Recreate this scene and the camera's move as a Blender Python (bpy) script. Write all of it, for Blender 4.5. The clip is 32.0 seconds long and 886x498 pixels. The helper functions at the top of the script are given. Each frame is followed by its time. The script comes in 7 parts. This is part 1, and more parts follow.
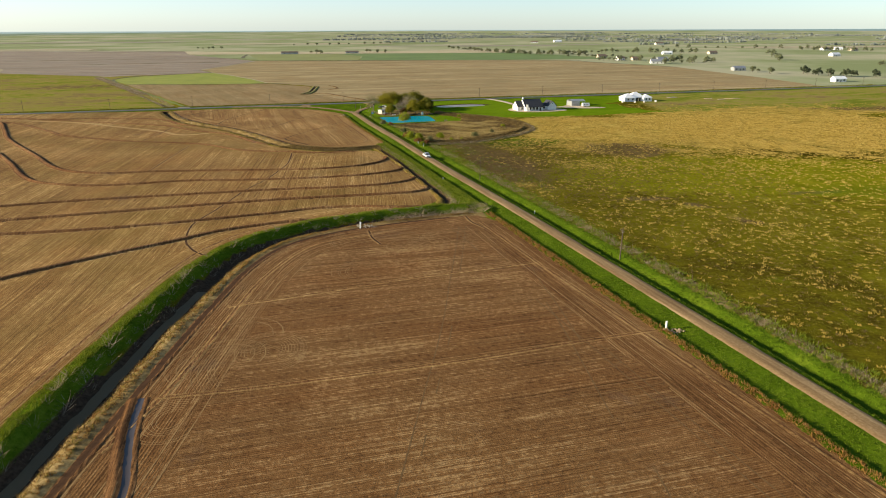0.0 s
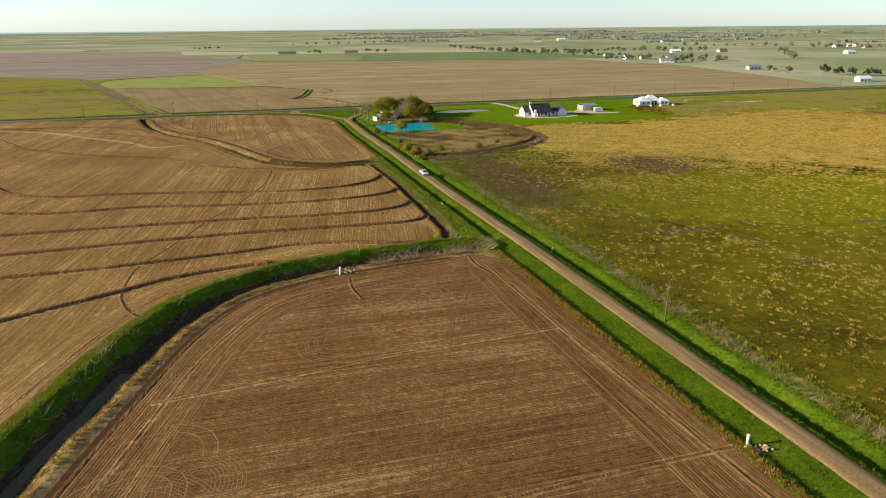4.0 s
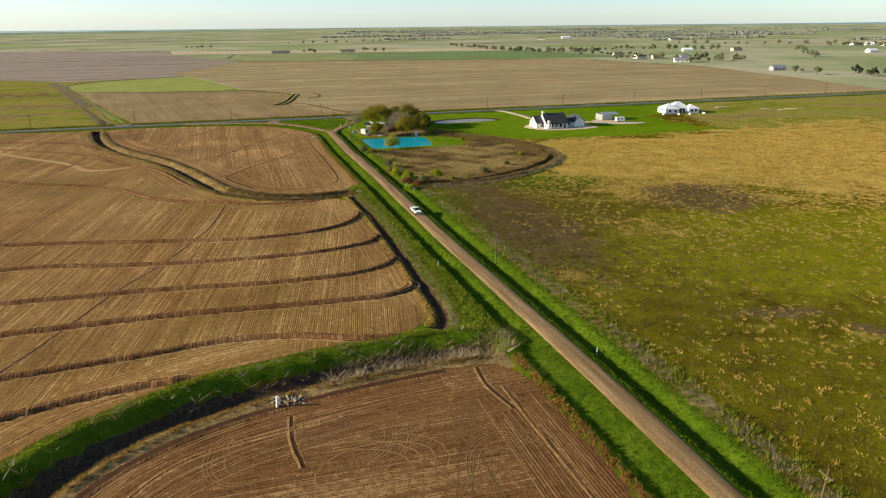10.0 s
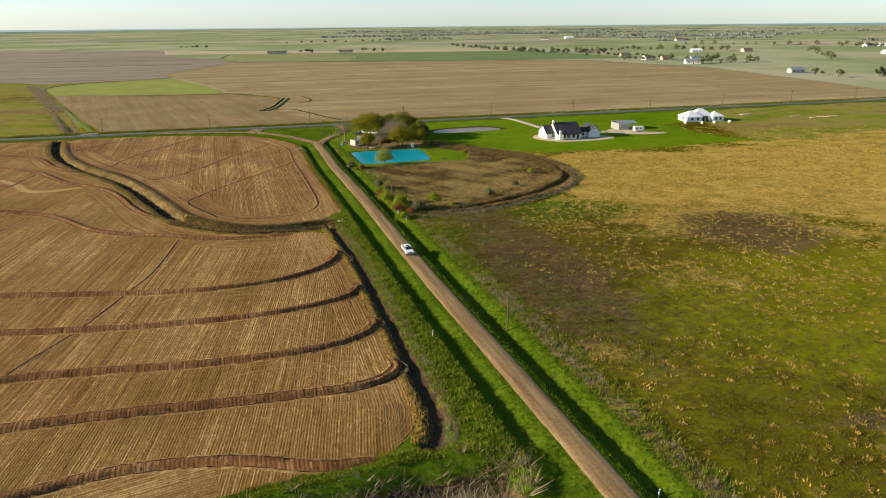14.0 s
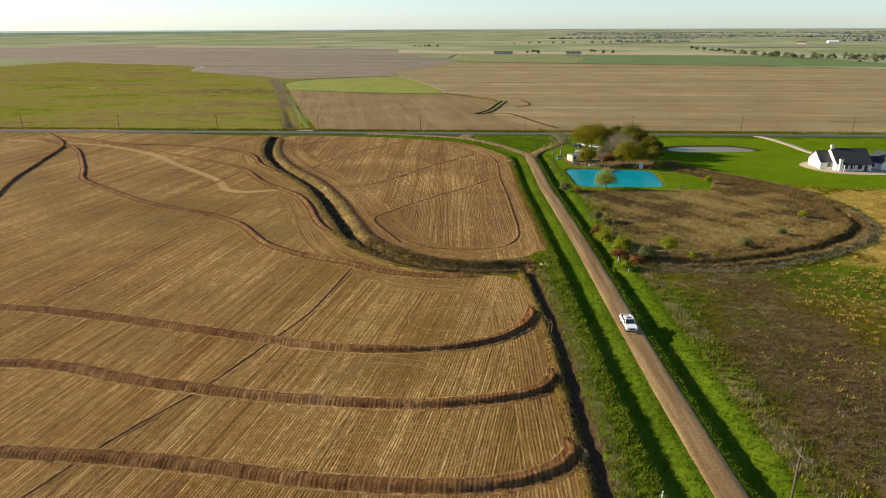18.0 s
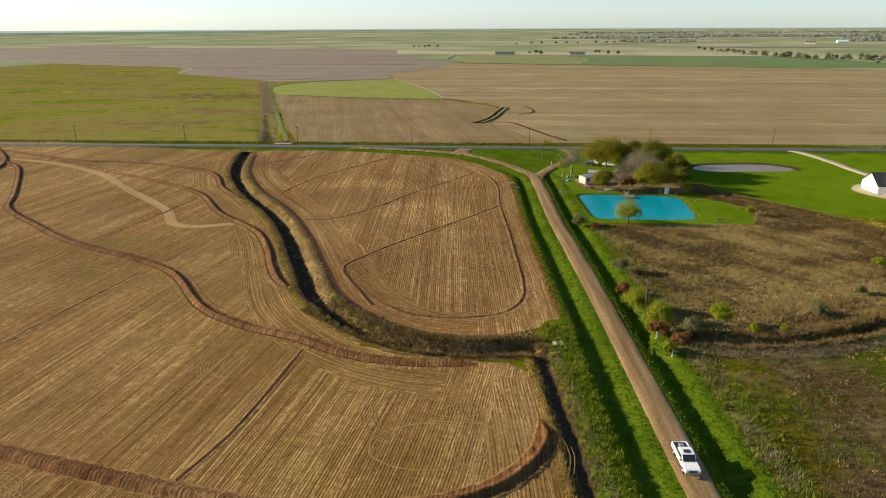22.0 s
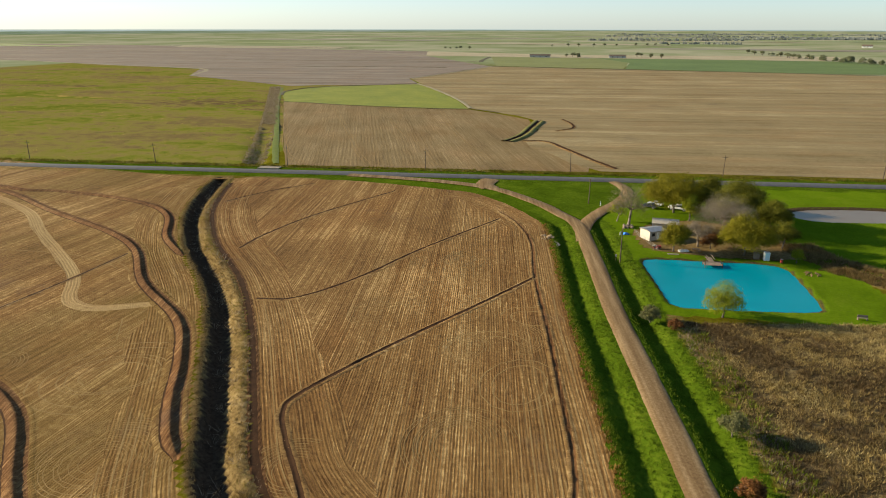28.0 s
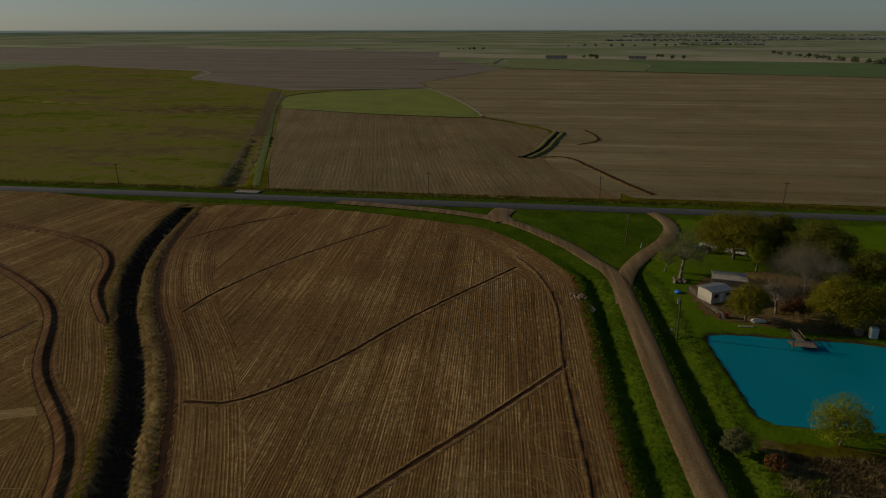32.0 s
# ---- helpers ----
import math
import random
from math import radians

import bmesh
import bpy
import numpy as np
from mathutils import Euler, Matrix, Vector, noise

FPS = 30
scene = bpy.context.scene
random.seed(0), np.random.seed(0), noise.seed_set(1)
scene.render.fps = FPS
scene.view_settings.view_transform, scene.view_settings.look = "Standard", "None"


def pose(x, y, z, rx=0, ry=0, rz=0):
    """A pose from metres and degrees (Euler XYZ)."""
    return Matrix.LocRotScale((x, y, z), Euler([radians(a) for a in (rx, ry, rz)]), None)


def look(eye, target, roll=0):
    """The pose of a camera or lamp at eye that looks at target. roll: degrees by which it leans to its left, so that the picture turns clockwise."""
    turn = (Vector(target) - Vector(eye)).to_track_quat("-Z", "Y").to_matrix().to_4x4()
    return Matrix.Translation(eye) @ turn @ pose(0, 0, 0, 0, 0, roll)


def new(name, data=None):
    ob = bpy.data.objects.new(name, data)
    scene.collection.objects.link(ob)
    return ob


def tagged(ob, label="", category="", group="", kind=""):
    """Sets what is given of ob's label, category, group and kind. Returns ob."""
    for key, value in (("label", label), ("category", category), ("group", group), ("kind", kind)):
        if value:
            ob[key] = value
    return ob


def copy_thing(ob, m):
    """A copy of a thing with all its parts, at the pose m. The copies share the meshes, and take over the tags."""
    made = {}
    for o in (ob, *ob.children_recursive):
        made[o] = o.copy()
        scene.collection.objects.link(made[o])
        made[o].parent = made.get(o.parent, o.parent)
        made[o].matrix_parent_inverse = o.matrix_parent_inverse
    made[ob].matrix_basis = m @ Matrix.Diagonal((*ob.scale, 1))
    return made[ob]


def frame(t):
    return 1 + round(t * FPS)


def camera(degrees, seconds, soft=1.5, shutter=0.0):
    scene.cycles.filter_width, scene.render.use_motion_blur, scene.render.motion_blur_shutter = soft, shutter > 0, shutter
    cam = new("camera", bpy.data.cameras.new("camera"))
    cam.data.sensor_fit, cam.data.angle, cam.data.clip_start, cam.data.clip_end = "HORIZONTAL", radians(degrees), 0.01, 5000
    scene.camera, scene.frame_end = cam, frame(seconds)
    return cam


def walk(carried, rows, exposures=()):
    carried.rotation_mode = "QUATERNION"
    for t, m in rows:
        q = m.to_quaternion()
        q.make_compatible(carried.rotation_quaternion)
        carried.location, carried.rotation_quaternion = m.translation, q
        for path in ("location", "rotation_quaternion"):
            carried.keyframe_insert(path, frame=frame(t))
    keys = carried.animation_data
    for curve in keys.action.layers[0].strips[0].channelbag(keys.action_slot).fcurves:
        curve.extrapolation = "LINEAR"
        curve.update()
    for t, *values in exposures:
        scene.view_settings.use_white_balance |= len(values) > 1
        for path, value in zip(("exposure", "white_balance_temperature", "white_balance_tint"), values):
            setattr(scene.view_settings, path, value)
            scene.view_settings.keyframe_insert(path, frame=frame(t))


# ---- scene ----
from mathutils import geometry

cam = camera(67.5, 32.0, soft=1.0)
PATH = [
    (0, (1.943, -15.225, 55.268), (1.968, -13.331, 54.626), -0.2),
    (1, (2.478, -5.851, 55.278), (2.5, -3.957, 54.635), -0.3),
    (2, (2.822, 3.127, 55.25), (2.842, 5.02, 54.608), -0.3),
    (3, (3.269, 12.322, 55.598), (3.286, 14.215, 54.952), -0.5),
    (6, (4.047, 41.069, 55.128), (4.062, 42.961, 54.482), -0.5),
    (9, (5.05, 69.706, 55.244), (5.062, 71.597, 54.593), -0.6),
    (13, (6.615, 107.725, 54.612), (6.626, 109.615, 53.96), -0.5),
    (14.5, (6.736, 122.281, 54.338), (6.74, 124.172, 53.686), -0.5),
    (15, (6.416, 127.868, 53.806), (6.183, 129.746, 53.158), -0.4),
    (15.5, (5.859, 134.242, 53.273), (5.343, 136.064, 52.629), -0.1),
    (17.5, (2.406, 153.767, 52.376), (1.81, 155.564, 51.732), -0.3),
    (19, (-1.038, 167.409, 52.346), (-1.634, 169.207, 51.702), -0.2),
    (21, (-5.36, 186.503, 52.59), (-5.959, 188.298, 51.945), -0.3),
    (23, (-10.267, 206.319, 52.409), (-10.868, 208.114, 51.764), -0.3),
    (25.5, (-16.497, 230.19, 52.042), (-17.099, 231.985, 51.398), 0.0),
    (28, (-22.693, 254.909, 51.951), (-23.379, 256.674, 51.308), 0.0),
    (30, (-28.859, 273.445, 52.068), (-29.577, 275.197, 51.426), -0.1),
    (32, (-34.625, 291.852, 51.945), (-35.348, 293.603, 51.303), -0.1),
]
walk(cam, [(t, look(e, g, r)) for t, e, g, r in PATH],
     [(0.0, 1.20), (10.0, 1.16), (20.0, 1.08), (30.0, 1.03), (30.5, 0.63), (31.0, 0.13), (31.5, -0.47), (32.0, -1.17)])

# ---- world, sun ----
SUN_EL, SUN_AZ = radians(16.5), radians(185.5)      # low sun in the west; azimuth counted from +x
world = bpy.data.worlds.new("sky")
scene.world = world
world.use_nodes = True
wn = world.node_tree.nodes
sky = wn.new("ShaderNodeTexSky")
sky.sky_type, sky.sun_disc = "NISHITA", False
sky.sun_elevation, sky.sun_rotation = SUN_EL, radians(90) - SUN_AZ
sky.air_density, sky.dust_density, sky.ozone_density = 1.0, 0.15, 2.0
wn["Background"].inputs["Strength"].default_value = 0.074
world.node_tree.links.new(sky.outputs[0], wn["Background"].inputs["Color"])
sun = new("sun", bpy.data.lights.new("sun", "SUN"))
sun.data.energy, sun.data.angle, sun.data.color = 5.0, radians(0.6), (1.0, 0.835, 0.57)
sun.rotation_euler = Vector((math.cos(SUN_EL) * math.cos(SUN_AZ), math.cos(SUN_EL) * math.sin(SUN_AZ), math.sin(SUN_EL))).to_track_quat("Z", "Y").to_euler()


# ---- material tools ----
class Nodes:
    """A short way to write node materials."""

    def __init__(self, name, rough=0.9, spec=0.3):
        self.m = bpy.data.materials.new(name)
        self.m.use_nodes = True
        self.t = self.m.node_tree
        self.b = self.t.nodes["Principled BSDF"]
        self.b.inputs["Roughness"].default_value = rough
        self.b.inputs["Specular IOR Level"].default_value = spec
        self.pos = self.t.nodes.new("ShaderNodeNewGeometry").outputs["Position"]
        self.rows = None

    def along_strip(self):
        """Takes the rows' direction from the strip that carries the material."""
        n = self.t.nodes.new("ShaderNodeCombineXYZ")
        self.put(n.inputs[0], self.attr("lengthwise"))
        self.put(n.inputs[1], self.attr("across"))
        self.rows = n.outputs[0]

    def put(self, socket, value):
        if hasattr(value, "is_linked"):
            self.t.links.new(value, socket)
        else:
            socket.default_value = value

    def math(self, op, a, b=0.0):
        n = self.t.nodes.new("ShaderNodeMath")
        n.operation = op
        self.put(n.inputs[0], a)
        self.put(n.inputs[1], b)
        return n.outputs[0]

    def stretch(self, scale, turn=0.0):
        n = self.t.nodes.new("ShaderNodeMapping")
        r = self.t.nodes.new("ShaderNodeVectorRotate")
        r.rotation_type = "Z_AXIS"
        r.inputs["Angle"].default_value = -turn
        self.put(r.inputs["Vector"], self.pos if self.rows is None else self.rows)
        self.put(n.inputs["Vector"], r.outputs[0])
        n.inputs["Scale"].default_value = scale
        return n.outputs[0]

    def noise(self, vector=None, scale=1.0, detail=4.0, rough=0.6, warp=0.0):
        n = self.t.nodes.new("ShaderNodeTexNoise")
        self.put(n.inputs["Vector"], self.pos if vector is None else vector)
        n.inputs["Scale"].default_value, n.inputs["Detail"].default_value = scale, detail
        n.inputs["Roughness"].default_value, n.inputs["Distortion"].default_value = rough, warp
        return n.outputs["Fac"]

    def ramp(self, fac, *stops):
        n = self.t.nodes.new("ShaderNodeValToRGB")
        self.put(n.inputs[0], fac)
        e = n.color_ramp.elements
        while len(e) < len(stops):
            e.new(0.5)
        for k, (p, c) in zip(e, stops):
            k.position, k.color = p, (*c, 1.0) if isinstance(c, tuple) else (c, c, c, 1.0)
        return n.outputs[0]

    def mix(self, fac, a, b, how="MIX"):
        n = self.t.nodes.new("ShaderNodeMix")
        n.data_type, n.blend_type = "RGBA", how
        self.put(n.inputs[0], fac)
        self.put(n.inputs[6], (*a, 1.0) if isinstance(a, tuple) else a)
        self.put(n.inputs[7], (*b, 1.0) if isinstance(b, tuple) else b)
        return n.outputs[2]

    def attr(self, name):
        n = self.t.nodes.new("ShaderNodeAttribute")
        n.attribute_name = name
        return n.outputs["Fac"]

    def chance(self, island=True):
        if island:
            return self.t.nodes["Geometry"].outputs["Random Per Island"]
        return self.t.nodes.new("ShaderNodeObjectInfo").outputs["Random"]

    def bump(self, height, strength, distance):
        n = self.t.nodes.new("ShaderNodeBump")
        self.put(n.inputs["Height"], height)
        n.inputs["Strength"].default_value, n.inputs["Distance"].default_value = strength, distance
        self.put(self.b.inputs["Normal"], n.outputs[0])

    def colour(self, value):
        self.put(self.b.inputs["Base Color"], (*value, 1.0) if isinstance(value, tuple) else value)
        return self.m


def plain(name, a, b, scale=2.0, rough=0.8, spec=0.3, bump=0.15, metal=0.0):
    """Two tones by coarse and fine noise, with a fine relief."""
    k = Nodes(name, rough, spec)
    f = k.math("ADD", k.math("MULTIPLY", k.noise(scale=scale), 0.6), k.math("MULTIPLY", k.noise(scale=scale * 9, detail=2), 0.4))
    k.b.inputs["Metallic"].default_value = metal
    if bump:
        k.bump(k.noise(scale=scale * 12), bump, 0.03)
    return k.colour(k.ramp(f, (0.36, a), (0.64, b)))


def soil(name, turn, dark, mid, pale, row=0.42, streak=1.0, green=0.0, lines=0.8, far=0.0, headland=False):
    """Tilled earth: drill rows, swaths, long thin straw lines, darker wheel lines, damp and reddish patches, clods."""
    k = Nodes(name, 0.97, 0.06)
    if headland:
        turn = 0.0
        k.along_strip()
    s1 = k.noise(k.stretch((0.005, 0.17, 0.2), turn), 1.0, 3, 0.6, 0.1)
    s2 = k.noise(k.stretch((0.035, 2.6, 0.2), turn), 1.0, 4, 0.65)
    s3 = k.noise(k.stretch((0.25, 5.5, 0.2), turn), 1.0, 2, 0.6)
    p = k.noise(scale=0.022, detail=7, rough=0.68, warp=0.4)
    q = k.noise(scale=0.9, detail=6, rough=0.8)
    parts = [(s1, 0.20 * streak), (s2, 0.34 * streak), (s3, 0.22 * streak), (p, 0.24), (q, 0.30)]
    if far:
        parts.append((k.noise(k.stretch((0.0022, 0.05, 0.2), turn), 1.0, 5, 0.65, 0.2), far))
    f, total = 0.0, 0.0
    for v, weight in parts:
        f, total = k.math("ADD", f, k.math("MULTIPLY", v, weight)), total + weight
    f = k.math("DIVIDE", f, total)
    c = k.ramp(f, (0.44, dark), (0.482, mid), (0.512, mid), (0.56, pale))
    red = k.ramp(k.noise(k.stretch((0.02, 0.06, 0.1), turn), 1.0, 4, 0.6), (0.45, 0.0), (0.65, 1.0))
    c = k.mix(k.math("MULTIPLY", red, 0.34), c, (1.0, 0.76, 0.60), "MULTIPLY")
    damp = k.ramp(k.noise(scale=0.042, detail=6, rough=0.7), (0.60, 0.0), (0.70, 1.0))
    c = k.mix(k.math("MULTIPLY", damp, 0.5), c, tuple(0.55 * a + 0.45 * b for a, b in zip(dark, (0.155, 0.115, 0.095))))
    if green:
        g = k.ramp(k.noise(scale=0.020, detail=5, rough=0.65, warp=0.4), (0.46, 0.0), (0.64, 1.0))
        c = k.mix(k.math("MULTIPLY", g, green), c, (0.125, 0.098, 0.016))
    h = k.math("MULTIPLY", k.noise(scale=1.8, detail=6, rough=0.75), 0.9)
    if lines:
        clump = k.ramp(k.noise(scale=0.03, detail=5, rough=0.7, warp=0.3), (0.42, 0.12), (0.60, 1.0))
        fibre = k.ramp(k.noise(k.stretch((0.10, 1.1, 0.2), turn), 1.0, 5, 0.75, 0.2), (0.40, 0.15), (0.60, 1.0))
        scuff = k.ramp(k.noise(k.stretch((0.16, 0.9, 0.2), turn), 1.0, 7, 0.78, 0.5), (0.56, 0.0), (0.68, 1.0))
        c = k.mix(k.math("MULTIPLY", k.math("MULTIPLY", scuff, clump), 0.55 * lines), c, pale)
        straw = k.ramp(k.noise(k.stretch((0.006, 1.9, 0.2), turn), 1.0, 3, 0.6), (0.555, 0.0), (0.63, 1.0))
        c = k.mix(k.math("MULTIPLY", k.math("MULTIPLY", straw, clump), k.math("MULTIPLY", fibre, 0.9 * lines)), c, pale)
        rut = k.ramp(k.noise(k.stretch((0.006, 2.1, 0.35), turn), 1.0, 2, 0.55), (0.60, 0.0), (0.67, 1.0))
        c = k.mix(k.math("MULTIPLY", rut, 0.8 * lines), c, dark)
        tram = k.ramp(k.noise(k.stretch((0.0012, 0.62, 0.35), turn), 1.0, 2, 0.5), (0.655, 0.0), (0.69, 1.0))
        c = k.mix(k.math("MULTIPLY", tram, 0.7 * lines), c, dark)
        sep = k.t.nodes.new("ShaderNodeSeparateXYZ")
        k.put(sep.inputs[0], k.stretch((1.0, 1.0, 1.0), turn))
        wave = k.math("ADD", k.math("MULTIPLY", sep.outputs[1], 6.2832 / row), k.math("MULTIPLY", k.noise(scale=0.05, detail=2), 9.0))
        comb = k.math("ADD", k.math("MULTIPLY", k.math("SINE", wave), 0.5), 0.5)
        c = k.mix(k.math("MULTIPLY", comb, 0.46 * lines), c, dark)
        h = k.math("SUBTRACT", h, k.math("MULTIPLY", comb, 0.18))
    k.bump(h, 0.8, 0.18)
    return k.colour(c)


def leafy(name, a, b, c, rough=0.6):
    """Leaves or blades: every island takes its own tone."""
    k = Nodes(name, rough, 0.10)
    f = k.math("ADD", k.math("MULTIPLY", k.chance(), 0.55), k.math("MULTIPLY", k.noise(scale=0.35, detail=3), 0.6))
    tone = k.ramp(f, (0.25, a), (0.55, b), (0.85, c))
    glow = k.t.nodes.new("ShaderNodeBsdfTranslucent")
    k.put(glow.inputs["Color"], tone)
    both = k.t.nodes.new("ShaderNodeMixShader")
    both.inputs[0].default_value = 0.30
    k.t.links.new(k.b.outputs[0], both.inputs[1])
    k.t.links.new(glow.outputs[0], both.inputs[2])
    k.t.links.new(both.outputs[0], k.t.nodes["Material Output"].inputs["Surface"])
    return k.colour(tone)


NEAR_TONES = (0.072, 0.034, 0.012), (0.160, 0.083, 0.030), (0.345, 0.222, 0.100)
MID_TONES = (0.112, 0.057, 0.018), (0.240, 0.140, 0.046), (0.53, 0.365, 0.150)
UP_TONES = (0.110, 0.057, 0.020), (0.232, 0.134, 0.047), (0.52, 0.355, 0.152)
SOIL_NEAR = soil("tilled_soil_reddish", radians(14.5), *NEAR_TONES, streak=0.7, lines=0.7)
SOIL_MID = soil("tilled_soil_tan", radians(96), *MID_TONES, green=0.42, lines=0.9)
SOIL_UP = soil("tilled_soil_brown", radians(107.6), *UP_TONES, lines=0.85)
SOIL_NEAR_TURN = soil("headland_soil_reddish", 0.0, *NEAR_TONES, row=0.5, lines=0.85, headland=True)
SOIL_MID_TURN = soil("headland_soil_tan", 0.0, *MID_TONES, row=0.5, green=0.3, lines=0.85, headland=True)
SOIL_UP_TURN = soil("headland_soil_brown", 0.0, *UP_TONES, row=0.5, lines=0.85, headland=True)
# far soils: distance haze is painted in as paler, greyer, flatter tones
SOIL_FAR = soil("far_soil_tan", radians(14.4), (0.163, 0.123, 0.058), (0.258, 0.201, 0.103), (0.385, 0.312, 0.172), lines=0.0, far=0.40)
SOIL_FAR2 = soil("far_soil_hazed_grey", radians(14.4), (0.170, 0.142, 0.112), (0.232, 0.196, 0.156), (0.31, 0.265, 0.21), lines=0.0, far=0.5)
SOIL_BLOCK = soil("far_block_soil", radians(118), (0.142, 0.100, 0.045), (0.230, 0.167, 0.080), (0.345, 0.265, 0.142), row=1.6, lines=0.4)
LEVEE = soil("levee_soil", radians(14), (0.130, 0.074, 0.028), (0.235, 0.145, 0.056), (0.42, 0.29, 0.13), streak=0.4, lines=0.0)
LEVEE_DARK = soil("levee_dark_soil", radians(104), (0.062, 0.029, 0.012), (0.140, 0.070, 0.028), (0.28, 0.165, 0.072), streak=1.0, lines=0.2, row=0.6)
# dark for damp soil and for shade painted into furrows that stay flat
DAMP_SHADE = plain("damp_shaded_furrow_soil", (0.036, 0.018, 0.009), (0.072, 0.036, 0.017), 0.6, 0.95, 0.08, 0.3)


def ground_material():
    k = Nodes("meadow_ground", 1.0, 0.0)
    big = k.noise(scale=0.013, detail=6, rough=0.62, warp=0.5)
    mid = k.noise(scale=0.11, detail=6, rough=0.68)
    fine = k.noise(scale=1.3, detail=6, rough=0.75)
    f = k.math("ADD", k.math("MULTIPLY", big, 0.4), k.math("ADD", k.math("MULTIPLY", mid, 0.32), k.math("MULTIPLY", fine, 0.28)))
    meadow = k.ramp(f, (0.40, (0.050, 0.039, 0.006)), (0.465, (0.092, 0.081, 0.007)), (0.53, (0.128, 0.121, 0.008)), (0.61, (0.180, 0.142, 0.025)))
    gold = k.ramp(k.math("ADD", k.math("MULTIPLY", mid, 0.5), k.math("MULTIPLY", fine, 0.5)), (0.38, (0.15, 0.112, 0.020)), (0.5, (0.33, 0.235, 0.052)), (0.62, (0.52, 0.385, 0.115)))
    lush = k.ramp(k.math("ADD", k.math("MULTIPLY", mid, 0.5), k.math("MULTIPLY", fine, 0.5)), (0.38, (0.036, 0.062, 0.004)), (0.5, (0.064, 0.108, 0.006)), (0.63, (0.112, 0.156, 0.012)))
    lawn = k.ramp(k.math("ADD", k.math("MULTIPLY", big, 0.3), k.math("ADD", k.math("MULTIPLY", mid, 0.35), k.math("MULTIPLY", fine, 0.35))), (0.38, (0.068, 0.122, 0.004)), (0.52, (0.110, 0.180, 0.007)), (0.66, (0.170, 0.222, 0.016)))
    dry = k.ramp(k.math("ADD", k.math("MULTIPLY", mid, 0.5), k.math("MULTIPLY", fine, 0.5)), (0.38, (0.090, 0.060, 0.025)), (0.5, (0.185, 0.130, 0.055)), (0.62, (0.32, 0.24, 0.11)))
    burnt = k.ramp(k.math("ADD", k.math("MULTIPLY", mid, 0.4), k.math("MULTIPLY", fine, 0.6)), (0.38, (0.055, 0.036, 0.020)), (0.5, (0.110, 0.075, 0.036)), (0.62, (0.185, 0.135, 0.065)))
    bright = k.ramp(k.math("ADD", k.math("MULTIPLY", mid, 0.5), k.math("MULTIPLY", fine, 0.5)), (0.38, (0.100, 0.110, 0.006)), (0.5, (0.165, 0.168, 0.007)), (0.63, (0.235, 0.205, 0.018)))
    wear = k.math("SUBTRACT", mid, 0.5)

    def edge(name, soft=1.2):
        a = k.math("ADD", k.attr(name), k.math("MULTIPLY", wear, soft))
        return k.ramp(a, (0.35, 0.0), (0.65, 1.0))

    # far tone: distance haze painted into the ground colour as a paler, greyer green
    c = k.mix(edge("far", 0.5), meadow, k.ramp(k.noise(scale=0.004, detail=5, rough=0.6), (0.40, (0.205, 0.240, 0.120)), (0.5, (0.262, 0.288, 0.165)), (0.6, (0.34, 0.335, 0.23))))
    prairie = k.ramp(k.math("ADD", k.math("MULTIPLY", k.noise(k.stretch((0.010, 0.022, 0.1), radians(14)), 1.0, 7, 0.7, 0.5), 0.5), k.math("ADD", k.math("MULTIPLY", mid, 0.3), k.math("MULTIPLY", fine, 0.2))), (0.42, (0.120, 0.145, 0.018)), (0.47, (0.185, 0.190, 0.030)), (0.515, (0.230, 0.190, 0.058)), (0.56, (0.175, 0.130, 0.056)))
    c = k.mix(edge("prairie", 0.4), c, prairie)
    c = k.mix(edge("bright", 1.2), c, bright)
    c = k.mix(edge("gold", 2.0), c, gold)
    c = k.mix(edge("burnt", 1.8), c, burnt)
    c = k.mix(edge("dry", 1.0), c, dry)
    c = k.mix(edge("lawn", 0.5), c, lawn)
    c = k.mix(edge("lush", 0.8), c, lush)
    c = k.mix(edge("mud", 0.4), c, k.ramp(fine, (0.35, (0.040, 0.027, 0.017)), (0.65, (0.095, 0.064, 0.038))))
    k.bump(k.math("ADD", k.math("MULTIPLY", fine, 0.6), mid), 0.6, 0.35)
    return k.colour(c)


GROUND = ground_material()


def gravel_material():
    k = Nodes("packed_gravel", 0.95, 0.15)
    s = k.noise(k.stretch((0.05, 0.9, 1.0), radians(107.6)), 1.0, 4, 0.6)
    f = k.math("ADD", k.math("MULTIPLY", s, 0.55), k.math("MULTIPLY", k.noise(scale=2.5, detail=5, rough=0.75), 0.45))
    k.bump(k.noise(scale=6, detail=5), 0.4, 0.05)
    return k.colour(k.ramp(f, (0.38, (0.138, 0.085, 0.038)), (0.5, (0.212, 0.138, 0.065)), (0.62, (0.32, 0.225, 0.118))))


GRAVEL = gravel_material()
ASPHALT = plain("worn_asphalt", (0.070, 0.073, 0.078), (0.105, 0.107, 0.110), 0.5, 0.85, 0.3, 0.2)
PALE_GRAVEL = plain("pale_crushed_stone", (0.36, 0.29, 0.20), (0.52, 0.44, 0.32), 0.8, 0.95, 0.1, 0.3)
MUD = plain("muddy_bank", (0.10, 0.065, 0.035), (0.20, 0.135, 0.07), 0.9, 0.9, 0.2, 0.4)


def water(name, colour, rough=0.05, spec=0.5):
    k = Nodes(name, rough, spec)
    k.bump(k.noise(scale=1.8, detail=3), 0.03, 0.05)
    return k.colour(k.ramp(k.noise(scale=0.08, detail=3), (0.3, colour), (0.7, tuple(v * 1.12 for v in colour))))


